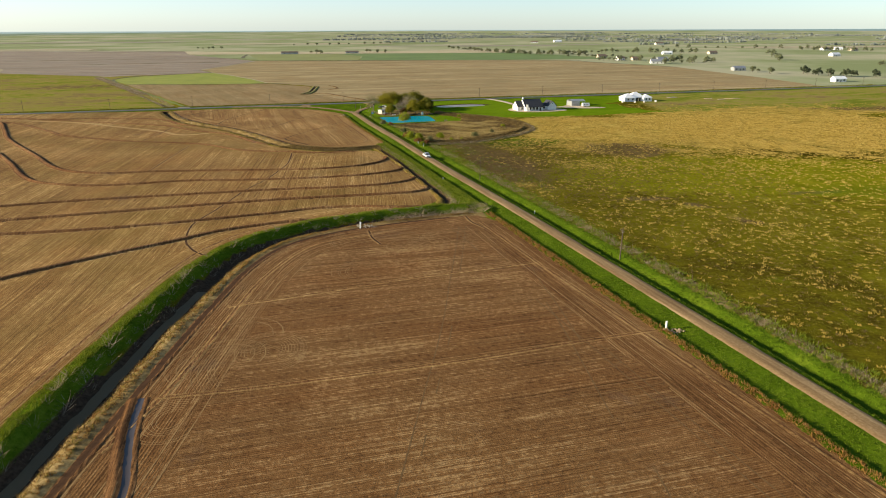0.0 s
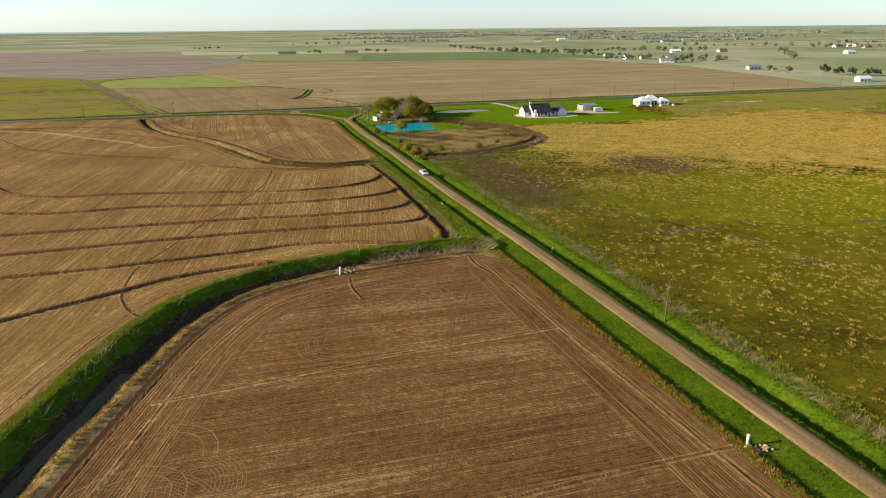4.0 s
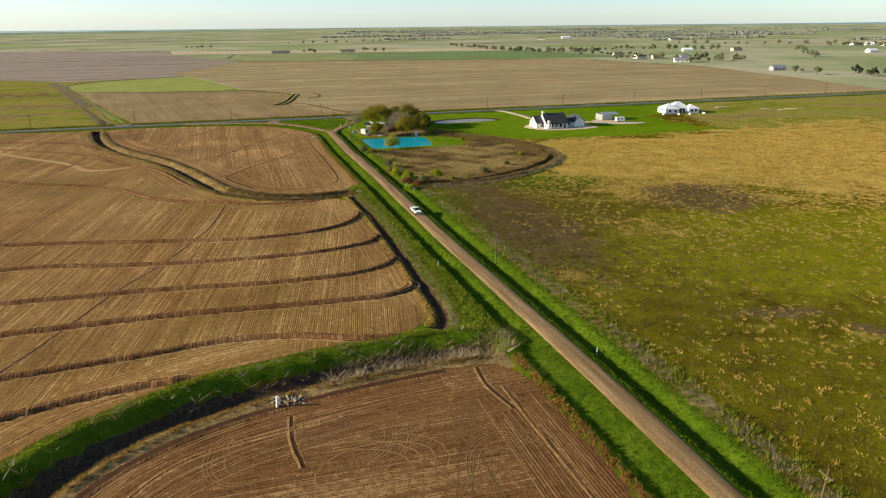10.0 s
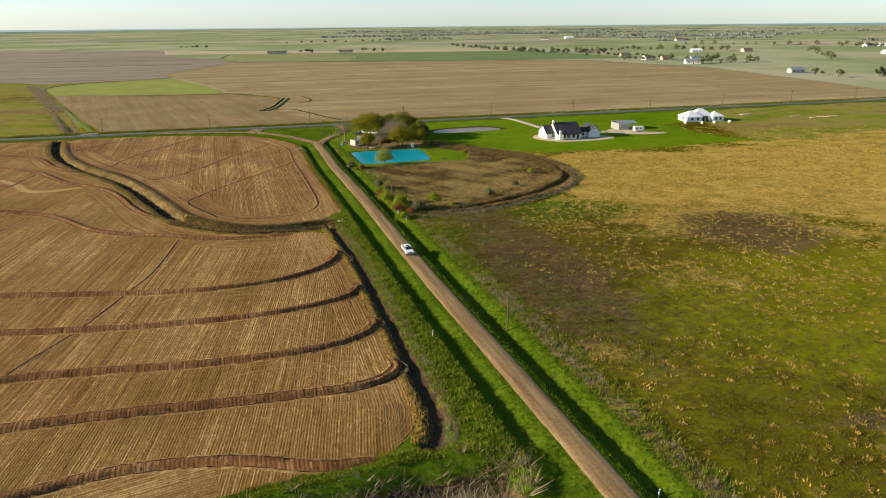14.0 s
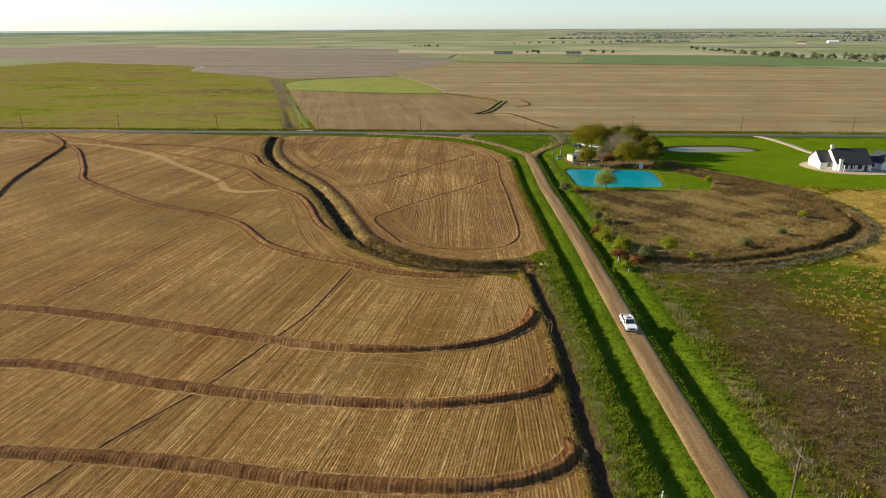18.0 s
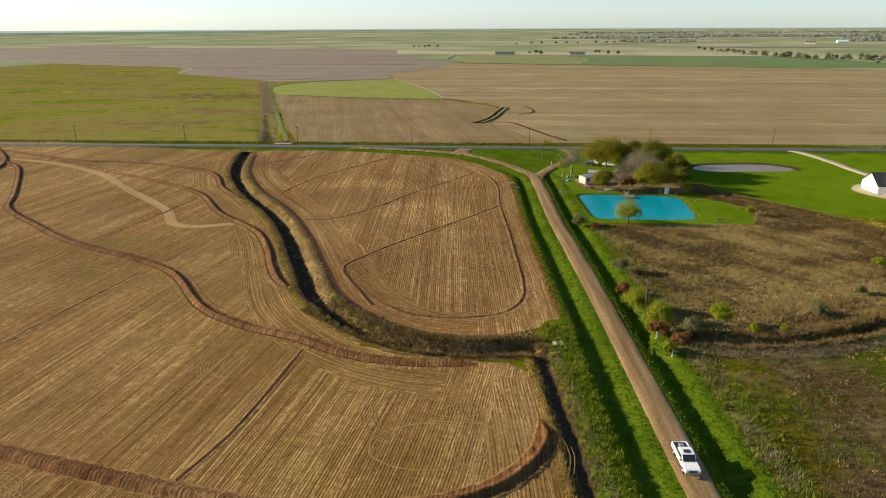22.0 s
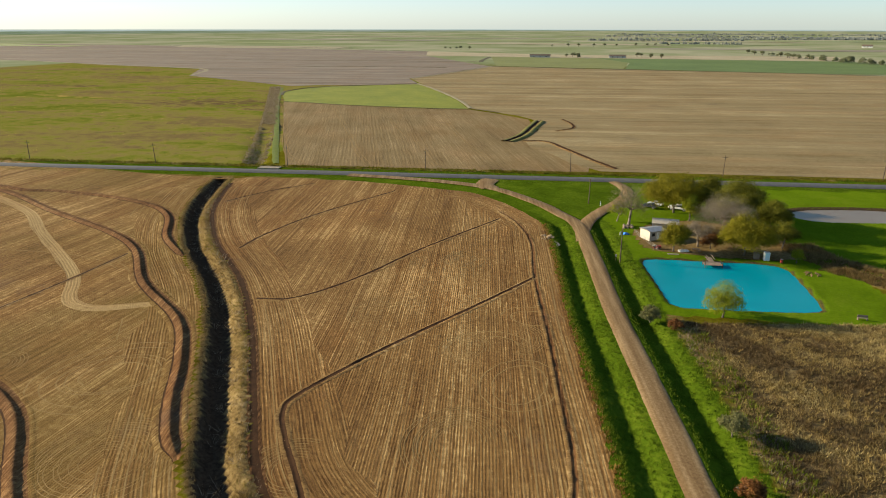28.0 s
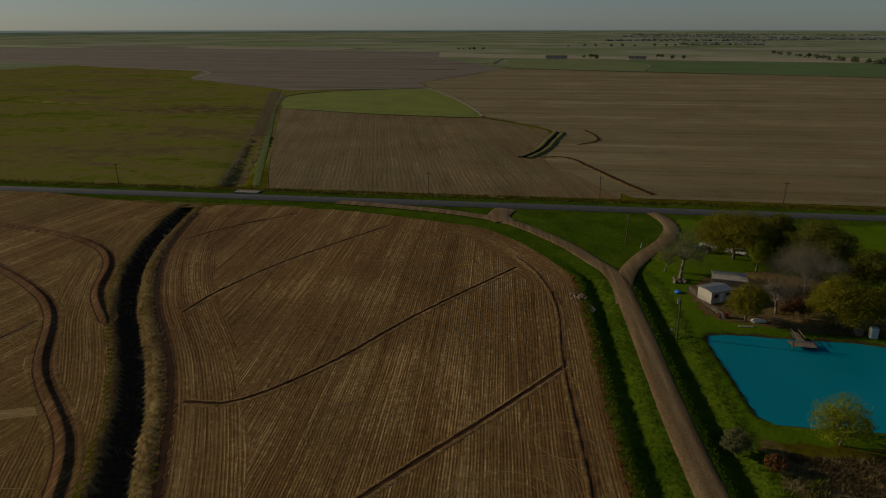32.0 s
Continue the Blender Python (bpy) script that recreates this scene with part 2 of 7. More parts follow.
DYED = water("blue_dyed_water", (0.000, 0.235, 0.315), 0.25, 0.10)
MURKY = water("murky_water", (0.17, 0.135, 0.095), 0.30, 0.2)
CANAL_WATER = water("silty_canal_water", (0.125, 0.092, 0.050), 0.6, 0.03)
STILL = water("still_furrow_water", (0.05, 0.04, 0.035), 0.06, 0.5)


# ---- plan ----
def sky_backdrop():
    """A glowing, see-through shell added as hazy sky at the horizon, white towards the sun and pale blue away from it.
    """
    k = Nodes("glowing_haze_shell", 1.0, 0.0)
    sep = k.t.nodes.new("ShaderNodeSeparateXYZ")
    k.put(sep.inputs[0], k.pos)
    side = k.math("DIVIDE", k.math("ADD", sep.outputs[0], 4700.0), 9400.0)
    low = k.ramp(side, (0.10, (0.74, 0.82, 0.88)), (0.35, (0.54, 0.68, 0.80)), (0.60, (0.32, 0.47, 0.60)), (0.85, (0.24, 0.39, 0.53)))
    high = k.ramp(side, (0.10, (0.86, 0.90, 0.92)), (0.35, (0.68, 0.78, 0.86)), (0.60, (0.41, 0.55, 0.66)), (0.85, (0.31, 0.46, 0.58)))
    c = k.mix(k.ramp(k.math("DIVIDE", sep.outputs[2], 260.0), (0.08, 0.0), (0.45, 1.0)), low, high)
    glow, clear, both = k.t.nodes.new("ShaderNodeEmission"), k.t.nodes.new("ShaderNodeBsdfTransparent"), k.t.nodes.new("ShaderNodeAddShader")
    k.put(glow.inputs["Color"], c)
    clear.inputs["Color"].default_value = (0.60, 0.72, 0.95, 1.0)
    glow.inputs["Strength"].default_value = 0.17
    k.t.links.new(glow.outputs[0], both.inputs[0])
    k.t.links.new(clear.outputs[0], both.inputs[1])
    k.t.links.new(both.outputs[0], k.t.nodes["Material Output"].inputs["Surface"])
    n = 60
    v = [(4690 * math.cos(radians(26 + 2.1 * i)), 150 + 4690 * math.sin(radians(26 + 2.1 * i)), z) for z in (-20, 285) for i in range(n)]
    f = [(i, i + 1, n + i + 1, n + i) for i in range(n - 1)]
    tagged(new("backdrop", mesh_from("backdrop", v, f, k.m)), "glowing backdrop shell painted as pale hazy sky at the horizon", "sky", kind="structure")

def smooth(pts, step=3.0, closed=False):
    """A smooth line through a few plan points, at an even step."""
    p = [Vector((a, b)) for a, b in pts]
    n = len(p)
    out = []
    for i in range(n if closed else n - 1):
        if closed:
            a, b, c, d = p[i - 1], p[i], p[(i + 1) % n], p[(i + 2) % n]
        else:
            b, c = p[i], p[i + 1]
            a, d = p[i - 1] if i else b * 2 - c, p[i + 2] if i + 2 < n else c * 2 - b
        m = max(1, int((c - b).length / step))
        for j in range(m):
            t = j / m
            out.append(0.5 * ((2 * b) + (c - a) * t + (2 * a - 5 * b + 4 * c - d) * t * t + (3 * b - a - 3 * c + d) * t ** 3))
    if not closed:
        out.append(p[-1])
    return np.array([(v.x, v.y) for v in out])


ROAD = [(92, -20), (75, 33), (60, 82), (44.5, 131.1), (31.0, 174.3), (15.2, 222.3), (3.7, 257.1), (-15.0, 316.4), (-27.4, 354.2), (-34.4, 375.3), (-45.4, 412.1), (-51.4, 430), (-58, 438.6), (-66, 447.5), (-79, 458), (-88, 462.5), (-103, 464.8), (-122, 464.5), (-140, 462.5)]
SIDE = [(-47.0, 415), (-48.9, 424), (-49.2, 434), (-47.3, 446), (-43.8, 459), (-42.8, 470), (-44.5, 478), (-49, 486)]
STUB = [(-86, 461.5), (-89.5, 466), (-90, 474)]
CANAL_A = [(-57, -60), (-55, 0), (-53.7, 40), (-53, 66), (-52.5, 92), (-51.5, 115), (-49.5, 137), (-43.5, 155), (-31, 168), (-13, 177.5), (4, 184), (13, 186)]
CANAL_B = [(-178.5, 440.6), (-167.4, 419.2), (-155.4, 400.4), (-137.2, 379.6), (-114, 359), (-98, 341), (-82, 320), (-71, 306), (-60, 297.5), (-49, 293.2), (-38, 293.2), (-26, 297.5)]
DRAIN = [(-24, 296), (-19.5, 284), (-12.3, 263.5), (-6.6, 244), (-2.3, 230), (1.0, 218), (4.0, 207.5), (5.9, 199), (5.6, 194)]
FAR_DITCH = [(-186, 470), (-248, 568), (-373, 755)]
POND = [(-31.9, 405.5), (-30.6, 408.4), (-26, 410), (-18, 411.6), (-6.5, 414.2), (-1.6, 412.5), (0.6, 405), (2.9, 392), (1.6, 388.6), (-10.8, 384.5), (-22.5, 381.8), (-24.6, 383), (-27.6, 392)]
POND2 = [(3.8, 461.5), (6.0, 467.5), (15, 472.5), (30, 476.5), (39, 472), (37, 466.5), (24, 461.2), (10, 457.6)]
LAWN = [(-45, 428), (-34, 388), (-26, 376.5), (16, 386), (21, 393), (13, 410), (30, 409), (53, 403), (104, 411), (152, 428), (138, 452), (130, 480), (160, 500), (175, 542), (-50, 484), (-60, 470)]
BRUSH = [(-12, 343), (-4, 316), (17, 314), (37, 327), (52, 347), (55, 362), (42, 394), (20, 407), (18, 388), (-22, 374)]
BERM = [(-1, 307), (10, 310), (22, 315.5), (36, 327), (48, 342), (53.5, 357), (50, 375), (40, 394), (24, 407.5), (8, 418)]


def asphalt_y(x):
    return 501.5 + 0.257 * x


def to_line(x, y, line):
    """Signed distance to a line (right of its way is positive)."""
    best = np.full(x.shape, 1e9)
    side = np.ones(x.shape)
    for (ax, ay), (bx, by) in zip(line[:-1], line[1:]):
        dx, dy = bx - ax, by - ay
        t = np.clip(((x - ax) * dx + (y - ay) * dy) / (dx * dx + dy * dy), 0, 1)
        ex, ey = x - ax - t * dx, y - ay - t * dy
        d = np.hypot(ex, ey)
        near = d < best
        best[near] = d[near]
        side[near] = np.sign(ex * dy - ey * dx)[near]
    return best * np.where(side == 0, 1, side)


def inside(x, y, poly):
    r = np.zeros(x.shape, bool)
    n = len(poly)
    for i in range(n):
        (ax, ay), (bx, by) = poly[i], poly[(i + 1) % n]
        if ay == by:
            continue
        cross = (ay > y) != (by > y)
        r ^= cross & (x < (bx - ax) * (y - ay) / (by - ay) + ax)
    return r


def fade(d, a, b):
    t = np.clip((d - a) / (b - a), 0, 1)
    return t * t * (3 - 2 * t)


def wobble(x, y):
    """A cheap smooth unevenness, about -1 to 1."""
    return (np.sin(x * 0.31 + 1.3 * np.sin(y * 0.17)) + np.sin(y * 0.37 + 1.7 * np.sin(x * 0.21)) + np.sin((x + y) * 0.83) * 0.5) / 2.5


ROAD_S, SIDE_S = smooth(ROAD, 4), smooth(SIDE, 4)
CA_S, CB_S, DR_S = smooth(CANAL_A, 4), smooth(CANAL_B, 4), smooth(DRAIN, 4)
POND_S, POND2_S, BERM_S = smooth(POND, 1.5, True), smooth(POND2, 1.5, True), smooth(BERM, 4)


def height(x, y):
    """The lie of the land: road bank and its ditches, canals, drains, ponds, berm, the far rise."""
    h = np.zeros(x.shape)
    near = (np.abs(x) < 260) & (y < 560) & (y > -120)
    xx, yy = x[near], y[near]
    w = wobble(xx, yy)
    d = to_line(xx, yy, ROAD_S)
    prof = np.interp(d, [-13.5, -11, -8.2, -7.5, -6.5, -5.4, -3.2, -2.1, 2.1, 3.0, 4.4, 5.7, 7.9, 11.0], [0, 0.20, 0.38, 0.28, -0.75, -0.75, 0.16, 0.20, 0.20, 0.14, -1.05, -1.05, 0.0, 0])
    shallow = np.interp(d, [-10.2, -9.3, -8.7, -7.6, -6.2, -3.2, -2.1], [0, 0.34, 0.32, -0.35, -0.10, 0.16, 0.20])
    upper = np.interp(d, [-9.4, -8.4, -7.5, -6.5, -5.4, -3.2, -2.1], [0, 0.22, 0.20, -0.75, -0.75, 0.16, 0.20])
    prof = np.where(d < -2.1, prof + (shallow - prof) * fade(yy, 192, 180) + (upper - prof) * fade(yy, 304, 314), prof)
    ends = fade(yy, 440, 425)
    hh = prof * ends + 0.05 * w * (np.abs(d) > 4)
    ca = to_line(xx, yy, CA_S) + 0.6 * w
    pa = np.interp(ca, [-8.6, -7.5, -5.7, -4.9, -2.0, -1.2, 0.7, 1.2, 3.6, 4.7, 5.6, 6.9], [0.0, 0.28, 0.60, 0.48, -1.9, -2.3, -2.3, -2.1, -0.2, 0.32, 0.26, 0.0])
    hh = np.where((ca > -8.6) & (ca < 6.9), pa, hh)
    cb = -to_line(xx, yy, CB_S) + 0.3 * w
    pb = np.interp(cb, [-4.1, -3.6, -2.9, -1.9, -1.4, 0.4, 1.5, 2.5, 3.2, 4.0], [0.0, 0.34, 0.40, -1.25, -1.65, -1.65, -0.45, 0.28, 0.32, 0.0])
    hh = np.where(np.abs(cb) < 4.1, pb, hh)
    dr = np.abs(to_line(xx, yy, DR_S) + 0.2 * w)
    hh = np.where(dr < 2.6, np.minimum(hh, np.interp(dr, [0.8, 1.7, 2.6], [-0.80, -0.15, 0.1])), hh)
    for line, depth in ((POND_S, 1.3), (POND2_S, 0.7)):
        e = np.abs(to_line(xx, yy, np.vstack([line, line[:1]])))
        s = np.where(inside(xx, yy, line), -e, e)
        hh = np.where(s < 2.5, np.interp(s, [-4, -0.6, 0.3, 1.2, 2.5], [-depth, -0.55, 0.02, 0.12, 0.0]), hh)
    be = np.abs(to_line(xx, yy, BERM_S) + 0.6 * w)
    hh = np.where(be < 6, np.interp(be, [0, 0.8, 2.0, 3.2, 6], [-0.7, -0.55, 0.75, 0.55, 0.0]), hh)
    fd = np.abs(to_line(xx, yy, np.array(FAR_DITCH)))
    hh = np.where(fd < 6, np.interp(fd, [0, 1.5, 5, 6], [-1.6, -1.3, 0.1, 0]), hh)
    h[near] = hh
    r = np.hypot(x, y - 200)
    return h + 12.0 * np.clip((r - 3300) / 1350, 0, 1) ** 1.5


def axis(lo, hi, step, far_lo, far_hi):
    mid = list(np.arange(lo, hi + step, step))
    a, s = [lo], step
    while a[-1] > far_lo:
        s = min(s * 1.13, 240)
        a.append(a[-1] - s)
    b, s = [mid[-1]], step
    while b[-1] < far_hi:
        s = min(s * 1.13, 240)
        b.append(b[-1] + s)
    return np.array(a[:0:-1] + mid + b[1:])


def mesh_from(name, verts, faces, mat=None, flat=False):
    me = bpy.data.meshes.new(name)
    me.from_pydata(verts if isinstance(verts, list) else verts.tolist(), [], faces if isinstance(faces, list) else faces.tolist())
    if mat:
        me.materials.append(mat)
    if not flat:
        me.shade_smooth()
    return me


def grid_faces(nx, ny):
    i = np.arange(nx * ny).reshape(ny, nx)
    return np.stack([i[:-1, :-1], i[:-1, 1:], i[1:, 1:], i[1:, :-1]], -1).reshape(-1, 4)


def blob(x, y, cx, cy, rx, ry, turn=0.0):
    c, s = math.cos(radians(turn)), math.sin(radians(turn))
    u, v = (x - cx) * c + (y - cy) * s, -(x - cx) * s + (y - cy) * c
    return np.exp(-((u / rx) ** 2 + (v / ry) ** 2))


def build_ground():
    xs = axis(-190, 78, 1.15, -5000, 5000)
    ys = axis(20, 470, 1.15, -900, 5100)
    x, y = [a.ravel() for a in np.meshgrid(xs, ys)]
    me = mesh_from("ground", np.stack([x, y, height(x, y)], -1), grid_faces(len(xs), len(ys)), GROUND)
    d = to_line(x, y, ROAD_S)
    ca, cb, dr = to_line(x, y, CA_S), -to_line(x, y, CB_S), np.abs(to_line(x, y, DR_S))
    side = np.abs(to_line(x, y, SIDE_S))
    asp = np.abs(y - asphalt_y(x)) * 0.968
    w = wobble(x * 0.6, y * 0.6)
    zones = {}
    lush = np.maximum(fade(np.abs(d), 12.5, 9.5) * (y < 470), fade(asp, 9.0, 7.5) * (np.abs(x) < 900))
    lush = np.where((d > 9.2) & (y < 440), 0.18 + 0.22 * w, lush)
    tri = inside(x, y, [(-95, 466), (-52, 434), (-44, 445), (-42, 482), (-60, 486), (-95, 476)])
    lush = np.maximum(lush, tri * 1.0)
    lush = np.maximum(lush, fade(ca, -2.4, -3.6) * fade(ca, -9.0, -7.8) * fade(y, 20, 40))
    lush = np.maximum(lush, inside(x, y, [(-24, 305), (-18, 288), (-3, 236), (8, 200), (-2, 192), (16, 186), (20, 192), (-12, 306)]) * 0.95)
    for cx, cy, rx, ry, turn, amount in ((46, 310, 27, 14, 12, 0.95), (34, 322, 22, 5, 30, 0.7), (10, 290, 10, 8, 30, 0.6), (12, 268, 6, 16, 18, 0.55), (150, 208, 40, 16, 10, 0.5), (20, 282, 9, 7, 20, 0.5)):
        lush = np.maximum(lush, blob(x, y, cx, cy, rx, ry, turn) * amount)
    for cx, cy, rx, ry, amount in ((80, 185, 30, 22, 0.30), (40, 299, 14, 7, 0.5)):
        lush = np.maximum(lush, blob(x, y, cx, cy, rx, ry, 12) * amount)
    beyond = (x < -190) & (y > asphalt_y(x) + 6) & (x > -900) & (y < 1000)
    zones["prairie"] = np.maximum(np.where(beyond, 1.0, 0.0), fade(x, 135, 175) * fade(y - 0.15 * x, 362, 392) * (y < asphalt_y(x)))
    zones["bright"] = blob(x, y, 84, 243, 46, 30, 8) + blob(x, y, 150, 232, 70, 42, 8) * 0.9 + blob(x, y, 125, 130, 60, 50, 0) * 0.3
    zones["lush"] = lush
    yard = inside(x, y, [(-37, 429), (-33, 417), (-29, 414.5), (-18, 414.5), (-3, 417.5), (3, 421), (0, 434), (-8, 444), (-22, 446), (-32, 440)])
    zones["lawn"] = np.where(inside(x, y, LAWN) & ~yard, 1.0, 0.0)
    dry = 0.9 * fade(ca, -2.6, -1.4) * fade(ca, 10.0, 8.5)
    dry = np.maximum(dry, np.where((cb > -4.2) & (cb <= 4.1), 0.85, 0.0))
    dry = np.maximum(dry, np.where((d < -8.7) & (d > -10.6) & ((y < 182) | (y > 312)), 1.0, 0.0))
    dry = np.maximum(dry, fade(np.abs(d - 11), 3.5, 1.5) * (y < 400) * 0.55)
    dry = np.maximum(dry, inside(x, y, BRUSH) * 0.85)
    dry = np.maximum(dry, fade(np.abs(to_line(x, y, BERM_S)), 7, 4) * 0.8)
    dry = np.maximum(dry, fade(asp, 14, 11) * (asp > 7) * 0.45 * (np.abs(x) < 900))
    dry = np.maximum(dry, yard * 0.8)
    zones["dry"] = dry
    gold = blob(x, y, 150, 350, 95, 52, 12) * 1.15 + blob(x, y, 72, 338, 20, 40, -8) * 0.75 + blob(x, y, 60, 255, 14, 22, 0) * 0.35 + blob(x, y, 75, 385, 50, 16, 5) * 0.9 + blob(x, y, 260, 330, 120, 60, 0)
    gold += blob(x, y, -420, 640, 120, 30, 10) * 0.6 + blob(x, y, -330, 560, 60, 14, 5) * 0.45
    gold += blob(x, y, 235, 425, 90, 35, 10) * 0.6 + blob(x, y, 36, 220, 6, 4, -20) * 0.9 + blob(x, y, 95, 188, 45, 12, 5) * 0.3
    gold = np.where(beyond, gold * 0.5, gold)
    drift = np.sin(x * 0.071 + 1.9 * np.sin(y * 0.047)) * np.sin(y * 0.093 + 1.7 * np.sin(x * 0.039)) + 0.5 * np.sin(x * 0.19 + y * 0.13)
    gold = gold * (1 + 0.45 * drift * fade(gold, 0.95, 0.5))
    zones["gold"] = gold
    burnt = blob(x, y, 30, 262, 15, 46, 16) * 0.92 + blob(x, y, 73, 198.5, 11, 2.4, 2) + blob(x, y, 86, 190, 6, 2.2, -35) * 0.8 + blob(x, y, 95, 170, 6, 3, -40) * 0.9
    burnt += blob(x, y, -330, 640, 110, 40, 8) * 0.55 + blob(x, y, -560, 700, 120, 20, 8) * 0.5
    burnt += blob(x, y, 91, 289, 20, 19, 5) * 1.15 + blob(x, y, 130, 205, 30, 4, 14) * 0.45 + blob(x, y, 300, 440, 60, 14, 6) * 0.7 + blob(x, y, 22, 305, 10, 8) * 0.6
    zones["burnt"] = burnt
    mud = np.maximum(np.where(np.abs(ca + 0.4) < 2.4, 1.0, 0.0), np.where((cb > -2.9) & (cb < 0.8), 0.95, 0.0))
    mud = np.maximum(mud, np.where(dr < 1.6, 1.0, 0.0))
    e = to_line(x, y, np.vstack([POND2_S, POND2_S[:1]]))
    mud = np.maximum(mud, fade(np.abs(e), 4.5, 2.0) * 0.75 * (y > 459 + 0.25 * (x - 4)))
    rim = np.abs(to_line(x, y, np.vstack([POND_S, POND_S[:1]])))
    mud = np.maximum(mud, fade(rim, 1.3, 0.5) * 0.62)
    # distance drives the painted haze tone; pasture past the paved road takes it too
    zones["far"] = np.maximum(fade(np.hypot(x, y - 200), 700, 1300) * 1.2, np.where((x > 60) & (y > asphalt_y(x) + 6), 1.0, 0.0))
    zones["mud"] = mud
    for name, values in zones.items():
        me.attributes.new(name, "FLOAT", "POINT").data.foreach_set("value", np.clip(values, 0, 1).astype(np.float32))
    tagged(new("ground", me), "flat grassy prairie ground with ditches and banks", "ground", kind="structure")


sky_backdrop()
build_ground()


def field(name, outline, mat, label, z=0.06, step=4.0, rag=0.5, seed=1):
    """A flat sheet of worked land with a slightly ragged border."""
    rng = np.random.default_rng(seed)
    p = smooth(outline, step, True) if step else np.array(outline, float)
    p = p + rng.normal(0, rag, p.shape) * 0.5
    v = [(float(a), float(b), z) for a, b in p]
    faces = []
    for i, j, k in geometry.tessellate_polygon([[Vector(q) for q in v]]):
        turn = (v[j][0] - v[i][0]) * (v[k][1] - v[i][1]) - (v[j][1] - v[i][1]) * (v[k][0] - v[i][0])
        faces.append((i, j, k) if turn > 0 else (i, k, j))
    me = mesh_from(name, v, faces, mat, flat=True)
    return tagged(new(name, me), label, "field", kind="structure")


def offset_line(line, d):
    """The same line, d metres to its right."""
    t = np.gradient(line, axis=0)
    t /= np.linalg.norm(t, axis=1)[:, None]
    return line + np.stack([t[:, 1], -t[:, 0]], -1) * (d if np.isscalar(d) else d[:, None])


def band(line, lo, hi):
    return [tuple(p) for p in line if lo <= p[1] <= hi]


# near field: road side, then the canal's inner bank
RA = [tuple(p) for p in offset_line(smooth(ROAD, 12), -9.9) if -10 < p[1] < 172]
CAI = [tuple(p) for p in offset_line(smooth(CANAL_A, 10), 6.2) if p[1] > -10 and p[0] < 8]
field("near_tilled_field", RA + [(14, 180), (10, 178.5)] + CAI[::-1], SOIL_NEAR, "reddish brown tilled field with faint tractor rows", rag=0.4)
CAO = [tuple(p) for p in offset_line(smooth(CANAL_A, 10), -8.3) if p[1] > -10 and p[0] < -8] + [(-3.2, 190), (0.9, 193), (2.7, 197), (3.1, 202)]
CBS = [tuple(p) for p in offset_line(smooth(CANAL_B, 10), 0) ]
CBL = [tuple(p) for p in offset_line(smooth(CANAL_B, 10), 4.0)]
CBR = [tuple(p) for p in offset_line(smooth(CANAL_B, 10), -3.9)]
DRW = [tuple(p) for p in offset_line(smooth(DRAIN, 10), 1.6)][1:-2]
field("middle_tilled_field", CAO + DRW[::-1] + [(-23.5, 288.5), (-28, 290.8)] + CBL[::-1][1:] + [(-190, 441), (-420, 382), (-420, -10)], SOIL_MID, "tan tilled field crossed by curved levees", rag=0.3)
RE = [tuple(p) for p in offset_line(smooth(ROAD, 10), -8.9) if 312 < p[1] and p[0] > -98]
field("upper_tilled_field", CBR[:-1] + [(-27, 304.5)] + RE + [(-125, 455.5), (-145, 453), (-168, 448)], SOIL_UP, "brown tilled field with straight thin levees", rag=0.3)
# beyond the paved road
field("far_brown_block", [(-172, 470), (-206, 519), (-250, 584), (-303, 662.7), (-276, 656), (-249, 653.5), (-216, 653.5), (-183, 657), (-163, 662), (-141, 649), (-116, 630), (-90, 560), (-62, 515), (-60, 499), (-90, 491)], SOIL_BLOCK, "brown tilled block behind the paved road", step=0, rag=0)
field("far_green_block", [(-297.5, 656), (-324.8, 693.6), (-339.7, 719), (-340.6, 748), (-329, 774), (-291.5, 806), (-270.7, 826), (-231.5, 775.5), (-187.5, 708), (-165, 666), (-183.7, 660), (-216.6, 656), (-249, 656), (-276, 658)], plain("young_crop_green", (0.145, 0.180, 0.012), (0.240, 0.255, 0.024), 0.05, 0.9), "bright green young crop in a fenced block", step=0, rag=0, z=0.10)
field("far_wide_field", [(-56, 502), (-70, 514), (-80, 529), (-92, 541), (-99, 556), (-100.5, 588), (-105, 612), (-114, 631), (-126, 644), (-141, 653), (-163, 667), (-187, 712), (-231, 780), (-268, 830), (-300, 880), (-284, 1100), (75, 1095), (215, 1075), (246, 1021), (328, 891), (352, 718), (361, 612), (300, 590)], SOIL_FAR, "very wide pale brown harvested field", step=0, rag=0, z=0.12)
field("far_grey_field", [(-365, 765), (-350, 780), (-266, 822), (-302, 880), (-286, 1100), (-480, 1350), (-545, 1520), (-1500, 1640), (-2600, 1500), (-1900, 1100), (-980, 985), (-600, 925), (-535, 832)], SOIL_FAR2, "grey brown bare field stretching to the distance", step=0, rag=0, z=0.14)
field("far_straw_field", [(-480, 1352), (-545, 1515), (-235, 1470), (170, 1560), (170, 1400), (-105, 1378), (-365, 1362)], plain("pale_straw_stubble", (0.30, 0.25, 0.15), (0.42, 0.36, 0.23), 0.02, 0.95), "pale straw coloured stubble strip", step=0, rag=0, z=0.16)
field("far_olive_field", [(-282, 1112), (-362, 1350), (-195, 1366), (-130, 1250), (-120, 1108)], plain("olive_young_crop", (0.150, 0.170, 0.045), (0.200, 0.215, 0.065), 0.015, 0.9), "pale olive green young crop field", step=0, rag=0, z=0.15)
